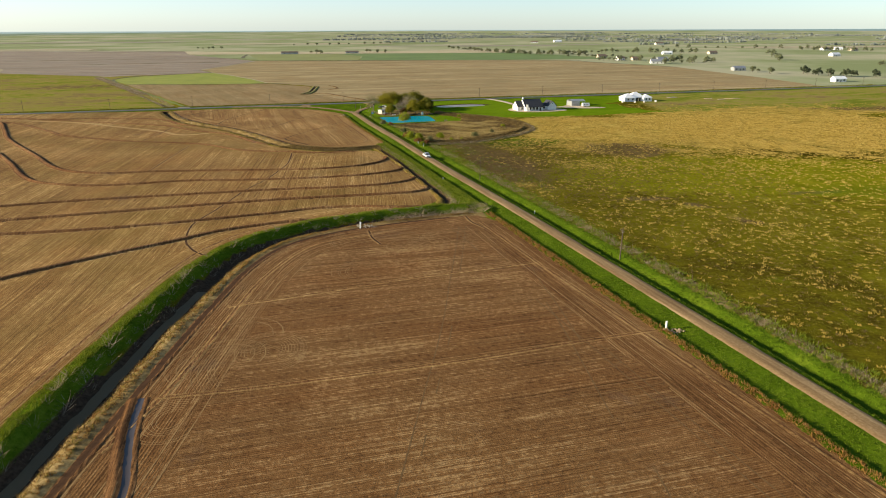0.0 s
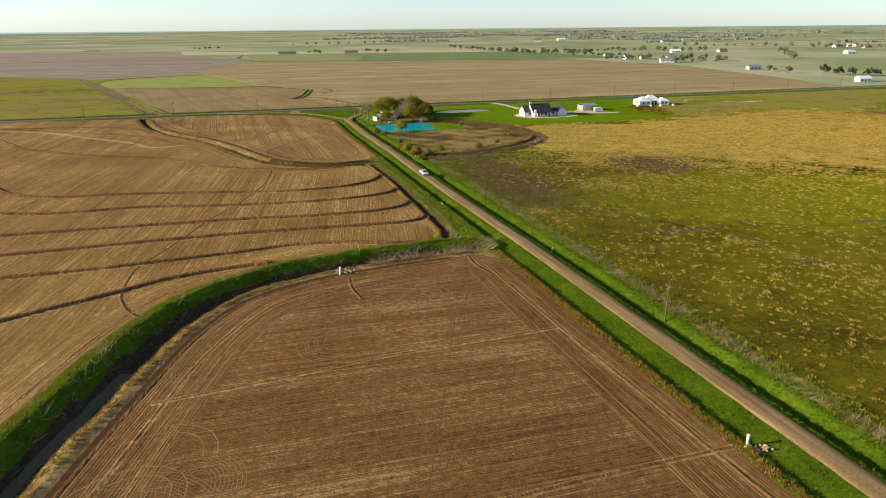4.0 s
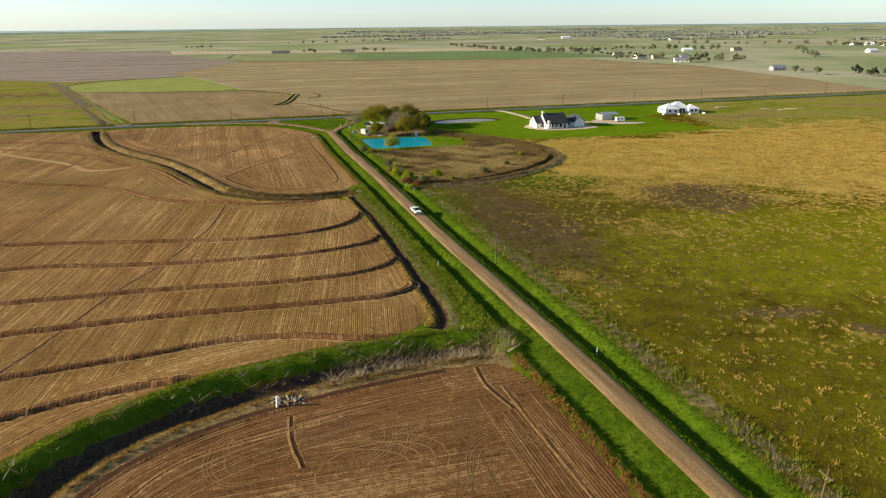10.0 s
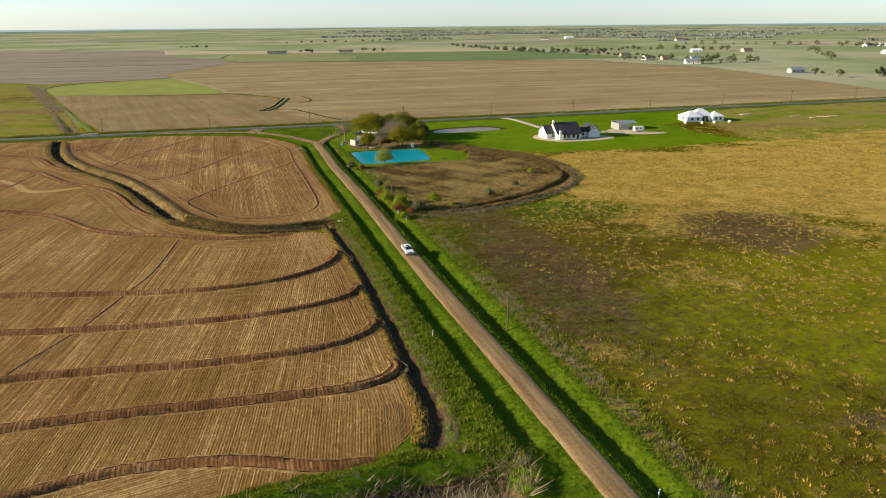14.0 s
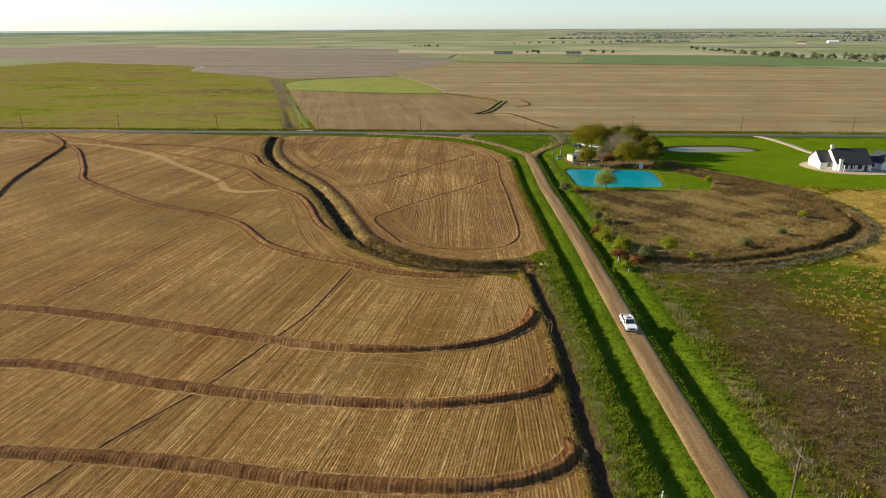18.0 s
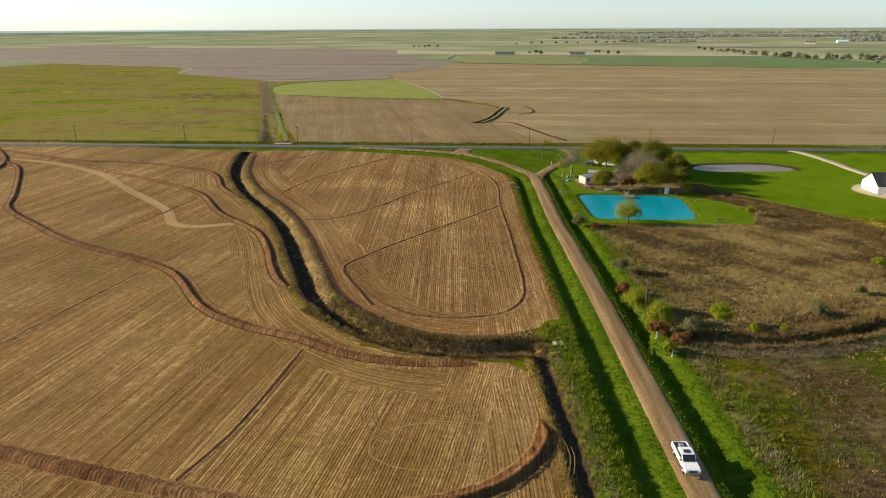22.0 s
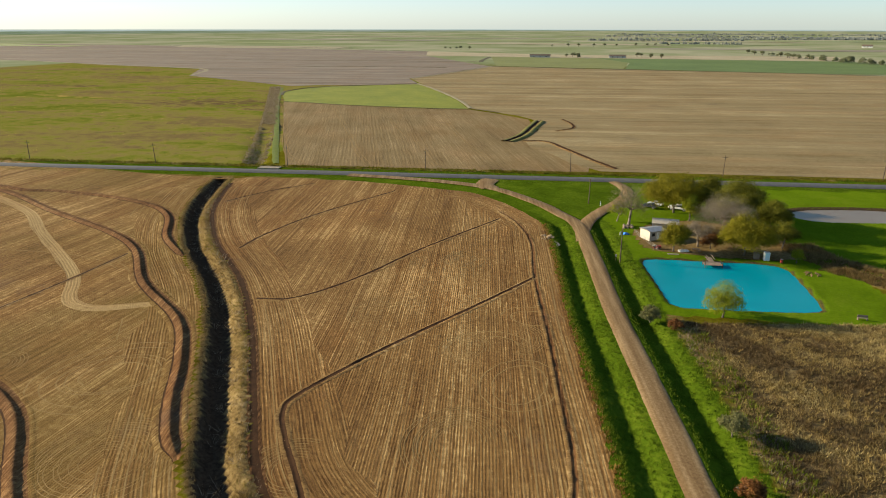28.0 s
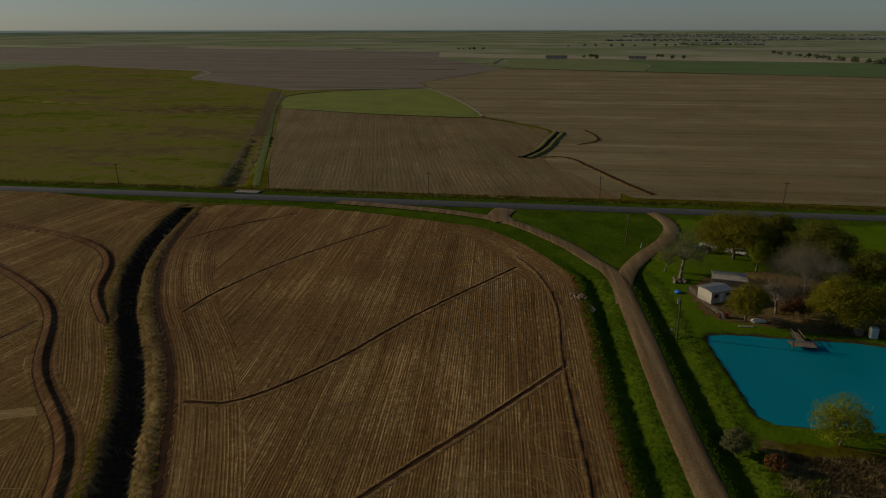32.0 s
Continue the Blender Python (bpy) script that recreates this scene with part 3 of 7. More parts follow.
field("far_wheat_field", [(-118, 1108), (-128, 1250), (-193, 1366), (-105, 1370), (165, 1392), (256, 1240), (300, 1125), (76, 1104)], plain("green_wheat", (0.085, 0.135, 0.030), (0.120, 0.180, 0.045), 0.015, 0.9), "even green wheat field", step=0, rag=0, z=0.16)

# ---- roads, levees, water ----
def strip(name, line, profile, mats, label, category, kind="structure", rough=0.0, seed=3, which=None, on_ground=False):
    """A cross-section drawn along a line; which gives the material number of each lengthwise face."""
    rng = np.random.default_rng(seed)
    t = np.gradient(line, axis=0)
    t /= np.linalg.norm(t, axis=1)[:, None] + 1e-9
    n = np.stack([t[:, 1], -t[:, 0]], -1)
    m = len(profile)
    verts = np.zeros((len(line), m, 3))
    for j, (d, z) in enumerate(profile):
        inner = 0 < j < m - 1
        xy = line + n * (d + rng.normal(0, rough * 0.7, len(line)))[:, None]
        verts[:, j, :2] = xy
        verts[:, j, 2] = z + (np.abs(rng.normal(0, rough * 0.6, len(line))) if inner else 0)
        if on_ground:
            verts[:, j, 2] += height(xy[:, 0].copy(), xy[:, 1].copy())
    me = mesh_from(name, verts.reshape(-1, 3), grid_faces(m, len(line))[:, ::-1] if False else grid_faces(m, len(line)))
    for mt in mats:
        me.materials.append(mt)
    if which:
        me.polygons.foreach_set("material_index", np.tile(which, len(line) - 1).astype(np.int32))
    return tagged(new(name, me), label, category, kind=kind)


strip("gravel_road", smooth(ROAD, 2), [(-2.05, 0.19), (-1.8, 0.27), (-0.9, 0.31), (0, 0.33), (0.9, 0.31), (1.8, 0.27), (2.05, 0.19)], [GRAVEL], "long straight tan gravel road with wheel tracks", "road", rough=0.05)
strip("gravel_side_road", smooth(SIDE, 2), [(-2.0, 0.14), (-1.6, 0.255), (0, 0.295), (1.6, 0.255), (2.0, 0.14)], [GRAVEL], "short curved gravel spur to the paved road", "road", rough=0.05, seed=4)
strip("gravel_road_mouth", smooth(STUB, 1.5), [(-3.2, 0.15), (-2.0, 0.36), (0, 0.37), (2.0, 0.36), (3.2, 0.15)], [GRAVEL], "tan gravel mouth joining the paved road", "road", rough=0.05, seed=5)
AX = np.arange(-1500, 1501, 10.0)
strip("paved_road", np.stack([AX, asphalt_y(AX)], -1), [(-3.0, 0.05), (-2.7, 0.28), (0, 0.34), (2.7, 0.28), (3.0, 0.05)], [ASPHALT], "narrow grey asphalt country road", "road")
strip("house_driveway", smooth([(44, 511), (50, 503), (56, 488), (62, 470), (70, 458), (84, 455), (96, 458)], 2), [(-2.0, 0.06), (-1.8, 0.14), (0, 0.16), (1.8, 0.14), (2.0, 0.06)], [PALE_GRAVEL], "pale crushed stone driveway across the lawn", "driveway", rough=0.08)
strip("crop_block_track", smooth([(-177, 471), (-196, 498), (-240, 563), (-298, 648), (-350, 729), (-362, 748)], 8), [(-1.3, 0.08), (0, 0.12), (1.3, 0.08)], [plain("green_track_grass", (0.085, 0.120, 0.008), (0.140, 0.175, 0.014), 0.3)], "grassy green track beside the far ditch", "track", rough=0.2)

def part_of(line, lo, hi):
    n = len(line)
    return line[int(n * lo):max(int(n * hi), int(n * lo) + 4)]


LEVEE_PROFILE = [(-2.0, 0.072), (-1.55, 0.11), (-1.28, 0.082), (-1.0, 0.20), (-0.6, 0.50), (0.0, 0.56), (0.6, 0.50), (1.0, 0.20), (1.28, 0.082), (1.55, 0.11), (2.0, 0.072)]
HOOK_PROFILE = [(-2.1, 0.072), (-1.65, 0.15), (-0.75, 0.076), (-0.58, 0.16), (-0.35, 0.54), (0.0, 0.60), (0.35, 0.54), (0.58, 0.16), (0.75, 0.076), (1.65, 0.15), (2.1, 0.072)]
LEVEE_FACES = [1, 2, 0, 0, 0, 0, 0, 0, 2, 1]
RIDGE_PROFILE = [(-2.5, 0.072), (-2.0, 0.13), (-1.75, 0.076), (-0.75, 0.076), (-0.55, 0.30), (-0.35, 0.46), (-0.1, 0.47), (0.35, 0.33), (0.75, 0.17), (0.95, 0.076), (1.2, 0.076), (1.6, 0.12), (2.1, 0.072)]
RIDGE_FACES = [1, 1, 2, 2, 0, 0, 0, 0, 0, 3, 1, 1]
THIN_PROFILE = [(-0.62, 0.072), (-0.28, 0.10), (-0.14, 0.074), (0.12, 0.074), (0.26, 0.12), (0.62, 0.072)]
DEEP_PROFILE = [(-0.90, 0.072), (-0.42, 0.15), (-0.24, 0.075), (0.16, 0.075), (0.34, 0.18), (0.90, 0.072)]
THIN_FACES = [0, 1, 1, 1, 0]
LEVEES = [
    [(-300, 420), (-262, 394), (-240, 364), (-215, 327), (-178, 284), (-151, 253), (-130, 243.5), (-109, 246), (-88, 247.4), (-68, 247.9), (-48, 249), (-33, 253.4), (-24.5, 258.8), (-20.2, 265), (-18.6, 271.5), (-20.2, 276.5)],
    [(-200, 292), (-177, 264.7), (-156, 238), (-142, 227), (-120, 222), (-91, 229), (-75.7, 229.5), (-61.8, 230.4), (-49, 232), (-37.5, 234.2), (-27, 237.2), (-18.3, 241.4), (-13.2, 245.2), (-11.1, 249.3), (-12.2, 253)],
    [(-160, 186), (-124, 198), (-96, 205), (-75.3, 209.6), (-62, 212.7), (-48, 215.1), (-34, 216.9), (-21.5, 219.9), (-13, 223.2), (-7.6, 227.5), (-5.6, 231.8), (-7.2, 235)],
    [(-150, 170), (-114, 181), (-88, 189), (-67.5, 195.2), (-52, 199.5), (-40, 202.2), (-28.5, 204.2), (-17.3, 206.4), (-7.7, 208.6), (-2.6, 211.2), (-0.5, 215), (-1.9, 218)],
    [(-140, 160), (-104, 165.5), (-79, 172), (-60, 178.8), (-46, 184), (-34, 189), (-21, 190.6), (-8, 189.2), (0, 190.8)],
    [(-120, 105), (-98, 128.4), (-85, 141.5), (-68, 156.4), (-60.5, 163.6), (-52.3, 168.8), (-42, 173.4), (-34, 176.2)],
    [(-290, 405), (-262, 393.5), (-243, 384), (-210, 354.5), (-193.8, 338.9), (-172, 328.5), (-148, 318.8), (-123.5, 313.6), (-108, 308), (-91, 295), (-78, 289.9), (-66, 288.4), (-55, 285.6), (-45.6, 285.7), (-33, 289)],
    [(-250, 404), (-225, 398), (-197, 388), (-165, 378.5), (-147.5, 369.8), (-129.6, 354), (-109.6, 341.9), (-98.6, 330.5), (-90.5, 319.5), (-84.5, 312.5), (-79.3, 308.2)],
    [(-300, 415), (-235, 404), (-216.7, 406.5), (-193.6, 406.8), (-174.2, 403.3), (-160.8, 395.3), (-147.8, 380.6), (-133, 370)],
]
for i, pts in enumerate(LEVEES):
    line = smooth(pts, 0.6)
    size = 0.8 if i == 4 else 0.9
    along_line = np.linspace(0, 1, len(line))
    run = np.concatenate([[0], np.cumsum(np.linalg.norm(np.diff(line, axis=0), axis=1))])
    taper = fade(run, 0, 4) * fade(run[-1] - run, 0, 4)
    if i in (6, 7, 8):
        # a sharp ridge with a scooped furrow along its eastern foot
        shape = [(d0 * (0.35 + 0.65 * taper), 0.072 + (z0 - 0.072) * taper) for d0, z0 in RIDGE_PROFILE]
        strip("levee", line, shape, [LEVEE_DARK, SOIL_MID, LEVEE_DARK, DAMP_SHADE], "sharp earth ridge with a dark furrow at its foot", "levee", rough=0.06, seed=20 + i, which=RIDGE_FACES)
        continue
    # the hooked ends are steeper; their dark furrow faces widen to paint in shade and damp
    hook = fade(along_line, 0.86, 0.96) * 0.9 if i < 4 else 0.0 * along_line
    shape = []
    for (d0, z0), (d1, z1) in zip(LEVEE_PROFILE, HOOK_PROFILE):
        shape.append(((d0 + (d1 - d0) * hook) * size * (0.35 + 0.65 * taper), 0.072 + (z0 + (z1 - z0) * hook - 0.072) * taper))
    strip("levee", line, shape, [LEVEE_DARK, LEVEE, DAMP_SHADE if i in (3, 4, 5) else LEVEE_DARK], "low curved earth levee across a tilled field", "levee", rough=0.12, seed=20 + i, which=LEVEE_FACES)
# strips along the canal banks: damp soil, with the bank's shade painted in
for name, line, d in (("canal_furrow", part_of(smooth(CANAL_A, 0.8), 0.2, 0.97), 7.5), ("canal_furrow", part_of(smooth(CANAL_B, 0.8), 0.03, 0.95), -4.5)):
    strip(name, offset_line(line, d), [(-1.0, 0.075), (-0.6, 0.085), (0.0, 0.08), (0.5, 0.085), (0.75, 0.14), (1.1, 0.072)], [DAMP_SHADE, LEVEE_DARK, LEVEE_DARK], "damp furrow with painted shade at the foot of the canal bank", "furrow", rough=0.08, seed=44, which=[1, 0, 0, 1, 2])
FURROWS = [
    [(-55.7, 143.7), (-58.8, 146), (-62, 150), (-65.3, 156.3), (-67.9, 166.2), (-68.6, 174.7), (-66.6, 190), (-64.6, 214), (-61.2, 231), (-60, 249), (-59.6, 262), (-62.5, 285)],
    [(-112, 248), (-113, 262), (-114.6, 282), (-116, 306)],
    [(-145, 322), (-145.2, 346), (-147, 368)],
    [(-101.5, 355), (-94, 358.9), (-87.8, 373.7), (-82.6, 396.2), (-72.7, 427.7)],
    [(-124.5, 380), (-125.3, 392), (-123, 413), (-114, 447)],
    [(-157, 416), (-152, 432), (-144, 447)],
    [(-75, 435), (-67.2, 425.7), (-59.3, 410), (-52.6, 386.6), (-43.9, 361), (-37.5, 341), (-32.8, 326), (-31.4, 317), (-34, 309.5), (-42, 304.8), (-50, 304.2), (-57, 307)],
    [(-59, 306), (-64, 311.5), (-69.5, 317.5), (-73.2, 322.5), (-73.6, 327.5), (-69.3, 342), (-64.4, 355.3), (-58.8, 369.5), (-52.6, 386.6)],
    [(-41.5, 76.2), (-23.7, 79.6), (6.7, 87.3), (25.5, 93.2), (44.3, 98.8)],
    [(-41, 111.5), (-22, 119), (-7, 125.6), (9, 131), (27, 137)],
    [(15.5, 172), (21, 155), (27, 137), (37, 109), (42.8, 92.8), (57.5, 52.5), (66, 28)],
    [(-16.6, 164), (-15.2, 158), (-12.5, 152)],
    [(11.5, 178), (13, 172), (16.5, 165.5)],
    [(-44, 62), (-42.2, 70), (-40.7, 78.7), (-39.6, 92.3), (-38.9, 109.6), (-38.2, 122), (-36.4, 133.3), (-33.3, 145), (-29.8, 152.3), (-23.8, 157), (-10, 163.5)],
    [(-64.5, 62), (-63.8, 80), (-63, 100), (-62, 118), (-60.8, 134), (-59.0, 145.4), (-56.6, 153), (-53.3, 160.3), (-49.1, 166.4), (-44, 170.5)],
]
for i, pts in enumerate(FURROWS):
    strip("field_furrow", smooth(pts, 0.9), DEEP_PROFILE if i in (3, 4, 5, 6, 7) else THIN_PROFILE, [LEVEE, DAMP_SHADE] if i in (0, 1, 2, 3, 4, 5, 7, 11, 12) else [LEVEE, LEVEE_DARK], "thin dark furrow cut through the tilled soil", "furrow", rough=0.06, seed=50 + i, which=THIN_FACES)
WEEDY = plain("weedy_ditch_bank", (0.120, 0.115, 0.036), (0.215, 0.200, 0.070), 0.25, 0.95, 0.06, 0.4)
BLOCK_DITCH = [(-3.4, 0.125), (-2.2, 0.55), (-1.0, 0.5), (-0.5, 0.14), (0.5, 0.14), (1.0, 0.5), (2.4, 0.5), (3.6, 0.125)]
strip("field_ditch", smooth([(-106.4, 553), (-104.6, 566), (-104.4, 578), (-106.1, 597), (-107.2, 612), (-108.4, 625)], 1.5), BLOCK_DITCH, [WEEDY, DAMP_SHADE], "short weedy ditch between two far fields", "ditch", rough=0.25, seed=91, which=[0, 0, 1, 1, 1, 0, 0])
strip("field_furrow", smooth([(-100, 556), (-93, 560), (-86, 556), (-80, 547), (-74.3, 539.5), (-61.8, 521.7), (-51.2, 508.3)], 1.5), [(-1.6, 0.122), (-0.8, 0.34), (-0.3, 0.13), (0.4, 0.13), (0.9, 0.30), (1.6, 0.122)], [LEVEE, DAMP_SHADE], "dark furrow along the far field's edge", "furrow", rough=0.1, seed=92, which=THIN_FACES)
strip("field_furrow", smooth([(-92, 592), (-86, 606), (-90, 622), (-98, 637)], 1.5), [(-1.2, 0.122), (-0.6, 0.30), (-0.3, 0.13), (0.3, 0.13), (0.6, 0.30), (1.2, 0.122)], [LEVEE, DAMP_SHADE], "curved furrow beside the far ditch", "furrow", rough=0.1, seed=93, which=THIN_FACES)
strip("flooded_furrow", smooth([(-36, 40), (-37, 53), (-39.3, 60), (-42.1, 68), (-44, 76)], 1.0), [(-2.3, 0.075), (-2.0, 0.076), (-1.5, 0.34), (-1.0, 0.36), (-0.5, 0.09), (0.5, 0.09), (0.8, 0.22), (1.3, 0.075)], [LEVEE_DARK, STILL], "short furrow filled with standing water", "furrow", rough=0.05, which=[0, 0, 0, 0, 1, 0, 0])


def headland(line, lo, hi, mat, label, z=0.067, seed=1, rag=1.2, category="field"):
    """A border of a field that is worked along its edge: it carries the way of its rows."""
    r = np.random.default_rng(seed)
    run = np.concatenate([[0], np.cumsum(np.linalg.norm(np.diff(line, axis=0), axis=1))])
    uneven = np.interp(run, np.arange(0, run[-1] + 9, 9), r.normal(0, rag, len(np.arange(0, run[-1] + 9, 9))))
    offs = [lo + (hi - lo) * f for f in (0, 0.25, 0.5, 0.75)] + [hi + uneven * np.sign(hi)]
    pts = np.stack([offset_line(line, o) for o in offs], 1)
    me = mesh_from("headland", np.concatenate([pts, np.full((*pts.shape[:2], 1), z)], -1).reshape(-1, 3), grid_faces(len(offs), len(line)), mat)
    if me.polygons[0].normal.z < 0:
        me.flip_normals()
    across = np.stack([np.broadcast_to(o, (len(line),)) for o in offs], 1)
    for name, values in (("lengthwise", np.repeat(run[:, None], len(offs), 1)), ("across", across)):
        me.attributes.new(name, "FLOAT", "POINT").data.foreach_set("value", values.astype(np.float32).ravel())
    return tagged(new("headland", me), label, category, kind="structure")


CAN_A, CAN_B = smooth(CANAL_A, 2), smooth(CANAL_B, 2)
ROAD_FINE, DRAIN_FINE = smooth(ROAD, 2), smooth(DRAIN, 2)
headland(CAN_A[(CAN_A[:, 1] > 20) & (CAN_A[:, 0] < 4)], 6.7, 19, SOIL_NEAR_TURN, "reddish tilled soil worked along the canal", seed=1)
headland(ROAD_FINE[(ROAD_FINE[:, 1] > 10) & (ROAD_FINE[:, 1] < 172)], -10.2, -21, SOIL_NEAR_TURN, "reddish tilled soil worked along the road", 0.0695, 2)
headland(CAN_A[(CAN_A[:, 1] > 20) & (CAN_A[:, 0] < -16)], -8.5, -18, SOIL_MID_TURN, "tan tilled soil worked along the canal", seed=3)
headland(DRAIN_FINE[4:-5], 1.9, 10, SOIL_MID_TURN, "tan tilled soil worked along the drain", 0.0695, 4)
headland(CAN_B[6:-6], 4.1, 15, SOIL_MID_TURN, "tan tilled soil worked along the upper canal", seed=5)
headland(CAN_B[6:-4], -4.2, -15, SOIL_UP_TURN, "brown tilled soil worked along the upper canal", seed=6)
headland(ROAD_FINE[(ROAD_FINE[:, 1] > 312) & (ROAD_FINE[:, 0] > -95)], -9.1, -20, SOIL_UP_TURN, "brown tilled soil worked along the road", 0.0695, 7)
DUST = soil("dry_dusty_track", 0.0, (0.20, 0.125, 0.05), (0.37, 0.26, 0.115), (0.52, 0.38, 0.18), row=0.6, lines=0.7, headland=True)
TRACK = smooth([(-300, 396), (-254, 398), (-230, 394.3), (-203, 385), (-181, 371.5), (-157, 358), (-145.5, 350.5), (-137.5, 342.5), (-132.8, 339.9), (-127, 340.2), (-118, 346)], 1.5)
headland(TRACK, -1.5, 1.4, DUST, "pale dusty vehicle track winding over a field", 0.0705, 8, 0.25, "track")


def sheet(name, line, z, mat, label, category):
    bm = bmesh.new()
    f = bm.faces.new([bm.verts.new((a, b, z)) for a, b in line])
    if f.normal.z < 0:
        f.normal_flip()
    bmesh.ops.triangulate(bm, faces=[f])
    me = bpy.data.meshes.new(name)
    bm.to_mesh(me)
    bm.free()
    me.materials.append(mat)
    return tagged(new(name, me), label, category, kind="structure")


sheet("pond_water", POND_S, -0.22, DYED, "bright blue dyed pond water", "pond")
sheet("stock_pond_water", POND2_S, -0.15, MURKY, "pale muddy stock pond water", "pond")
strip("canal_water", smooth([(-57, -60), (-55, 0), (-53.7, 40), (-53, 66), (-52.5, 92), (-51.5, 115), (-50.7, 125)], 4), [(-1.5, -2.16), (0.9, -2.16)], [CANAL_WATER], "murky shallow water in the canal", "water")


# ---- wheel tracks ----
def wheel_tracks(name, lines, mat, label, gauge=1.9, width=0.19, z=0.0725, broken=0.6, seed=1):
    """Pairs of tyre marks pressed in the soil, now and then interrupted, as one mesh."""
    r = np.random.default_rng(seed)
    verts, faces = [], []
    for line in lines:
        z += 0.0006
        p = smooth(line, 1.6) if isinstance(line, list) else line
        for side in (-gauge / 2, gauge / 2):
            c = offset_line(p, side + 0.08 * np.sin(np.arange(len(p)) * 0.21))
            a, b = offset_line(c, -width / 2), offset_line(c, width / 2)
            on = True
            for i in range(len(p) - 1):
                if r.random() < 0.08:
                    on = r.random() > broken
                if on:
                    k = len(verts)
                    verts += [(*a[i], z), (*b[i], z), (*b[i + 1], z), (*a[i + 1], z)]
                    faces.append((k, k + 1, k + 2, k + 3))
    me = mesh_from(name, verts, faces, mat)
    return tagged(new(name, me), label, "wheel tracks", kind="stuff")


PALE_MARK = plain("pale_tyre_mark", (0.215, 0.135, 0.051), (0.335, 0.230, 0.096), 0.22, 0.95, 0.1, 0.3)
NEAR_MARK = plain("pale_reddish_mark", (0.170, 0.100, 0.041), (0.29, 0.190, 0.084), 0.22, 0.95, 0.1, 0.3)
DARK_MARK = plain("dark_tyre_mark", (0.095, 0.055, 0.022), (0.15, 0.090, 0.036), 0.22, 0.9, 0.15, 0.3)


def ring(cx, cy, rx, ry, turn, a0=0, a1=360):
    c, s = math.cos(radians(turn)), math.sin(radians(turn))
    return [(cx + rx * math.cos(radians(a)) * c - ry * math.sin(radians(a)) * s, cy + rx * math.cos(radians(a)) * s + ry * math.sin(radians(a)) * c) for a in np.linspace(a0, a1, 14)]


cai, cao = part_of(smooth(CANAL_A, 2), 0, 0.93), part_of(smooth(CANAL_A, 2), 0, 0.90)
cbl = part_of(smooth(CANAL_B, 2), 0.06, 0.93)
rds = smooth([p for p in ROAD if p[1] < 180], 2)
rdu = smooth([p for p in ROAD if 300 < p[1] < 440], 2)
drs = part_of(smooth(DRAIN, 2), 0.08, 0.92)
lines = [offset_line(cai, d) for d in (8.0, 10.5, 14, 18.5)] + [offset_line(rds, d) for d in (-13.5, -16, -20, -24.5)]
lines += [ring(-3, 152, 9, 6, 20, -30, 250), ring(-36, 88, 8, 6, 50, -60, 200), ring(-38, 92, 14, 9, 60, -40, 160), ring(-9, 149, 12, 7, 20, 0, 200)]
lines += [[(-4, 40), (4, 100), (10, 168)], [(30, 45), (28, 90), (24, 135)]]
wheel_tracks("tyre_marks", lines[:7] + lines[8:12], NEAR_MARK, "pale tyre marks on the near field", seed=2)
wheel_tracks("tyre_marks", lines[7:8] + lines[12:], DARK_MARK, "dark tyre marks across the near field", seed=3, broken=0.5)
lines = [offset_line(cao, d) for d in (-8.2, -10.5, -14)] + [offset_line(cbl, d) for d in (6.5, 9.5, 13, 17)] + [offset_line(drs, d) for d in (3.2, 5.2, 8.5)]
lines += [ring(-33, 266, 9, 6, 20), ring(-31, 264, 13, 9, 25, 20, 300), ring(-104, 322, 9, 7, 40), ring(-104, 322, 6, 4.5, 40), ring(-103, 322, 12, 10, 40, 0, 250), ring(-20, 212, 9, 4, 10, -40, 200), ring(-28, 226, 10, 4.5, 15, -60, 180), ring(-40, 243, 12, 4, 15, 0, 200), ring(-128, 300, 8, 6, 20, 0, 280)]
lines += [[(-200, 300), (-150, 285), (-100, 290)], [(-230, 330), (-190, 355), (-150, 362), (-120, 345)], [(-260, 345), (-200, 372), (-160, 400)], [(-60, 200), (-58, 225), (-57, 246)], [(-85, 195), (-88, 240), (-90, 285)], [(-35, 192), (-36, 215), (-36, 230)]]
wheel_tracks("tyre_marks", lines, PALE_MARK, "pale tyre marks on the middle field", seed=4)
lines = [offset_line(cbl, d) for d in (-6.5, -9, -12.5)] + [offset_line(rdu, d) for d in (-12, -14.5, -18)]
lines += [ring(-44, 342, 5, 7, 0), ring(-48, 366, 5, 4, 0, 0, 300), ring(-52, 352, 6, 5, 30, 0, 220)]
wheel_tracks("tyre_marks", lines, PALE_MARK, "pale tyre marks on the upper field", seed=5)


def turning_marks(spots, mat, label, seed):
    """Nested arcs where a drill was turned: cx, cy, radii, turn, from and to degrees, how many."""
    arcs = []
    for cx, cy, rx, ry, turn, a0, a1, n in spots:
        arcs += [ring(cx, cy, rx + 1.1 * j, ry + 1.1 * j, turn, a0 + 7 * (j % 3), a1 - 9 * (j % 2)) for j in range(n)]
    wheel_tracks("turning_marks", arcs, mat, label, gauge=0.55, width=0.10, seed=seed, broken=0.72)


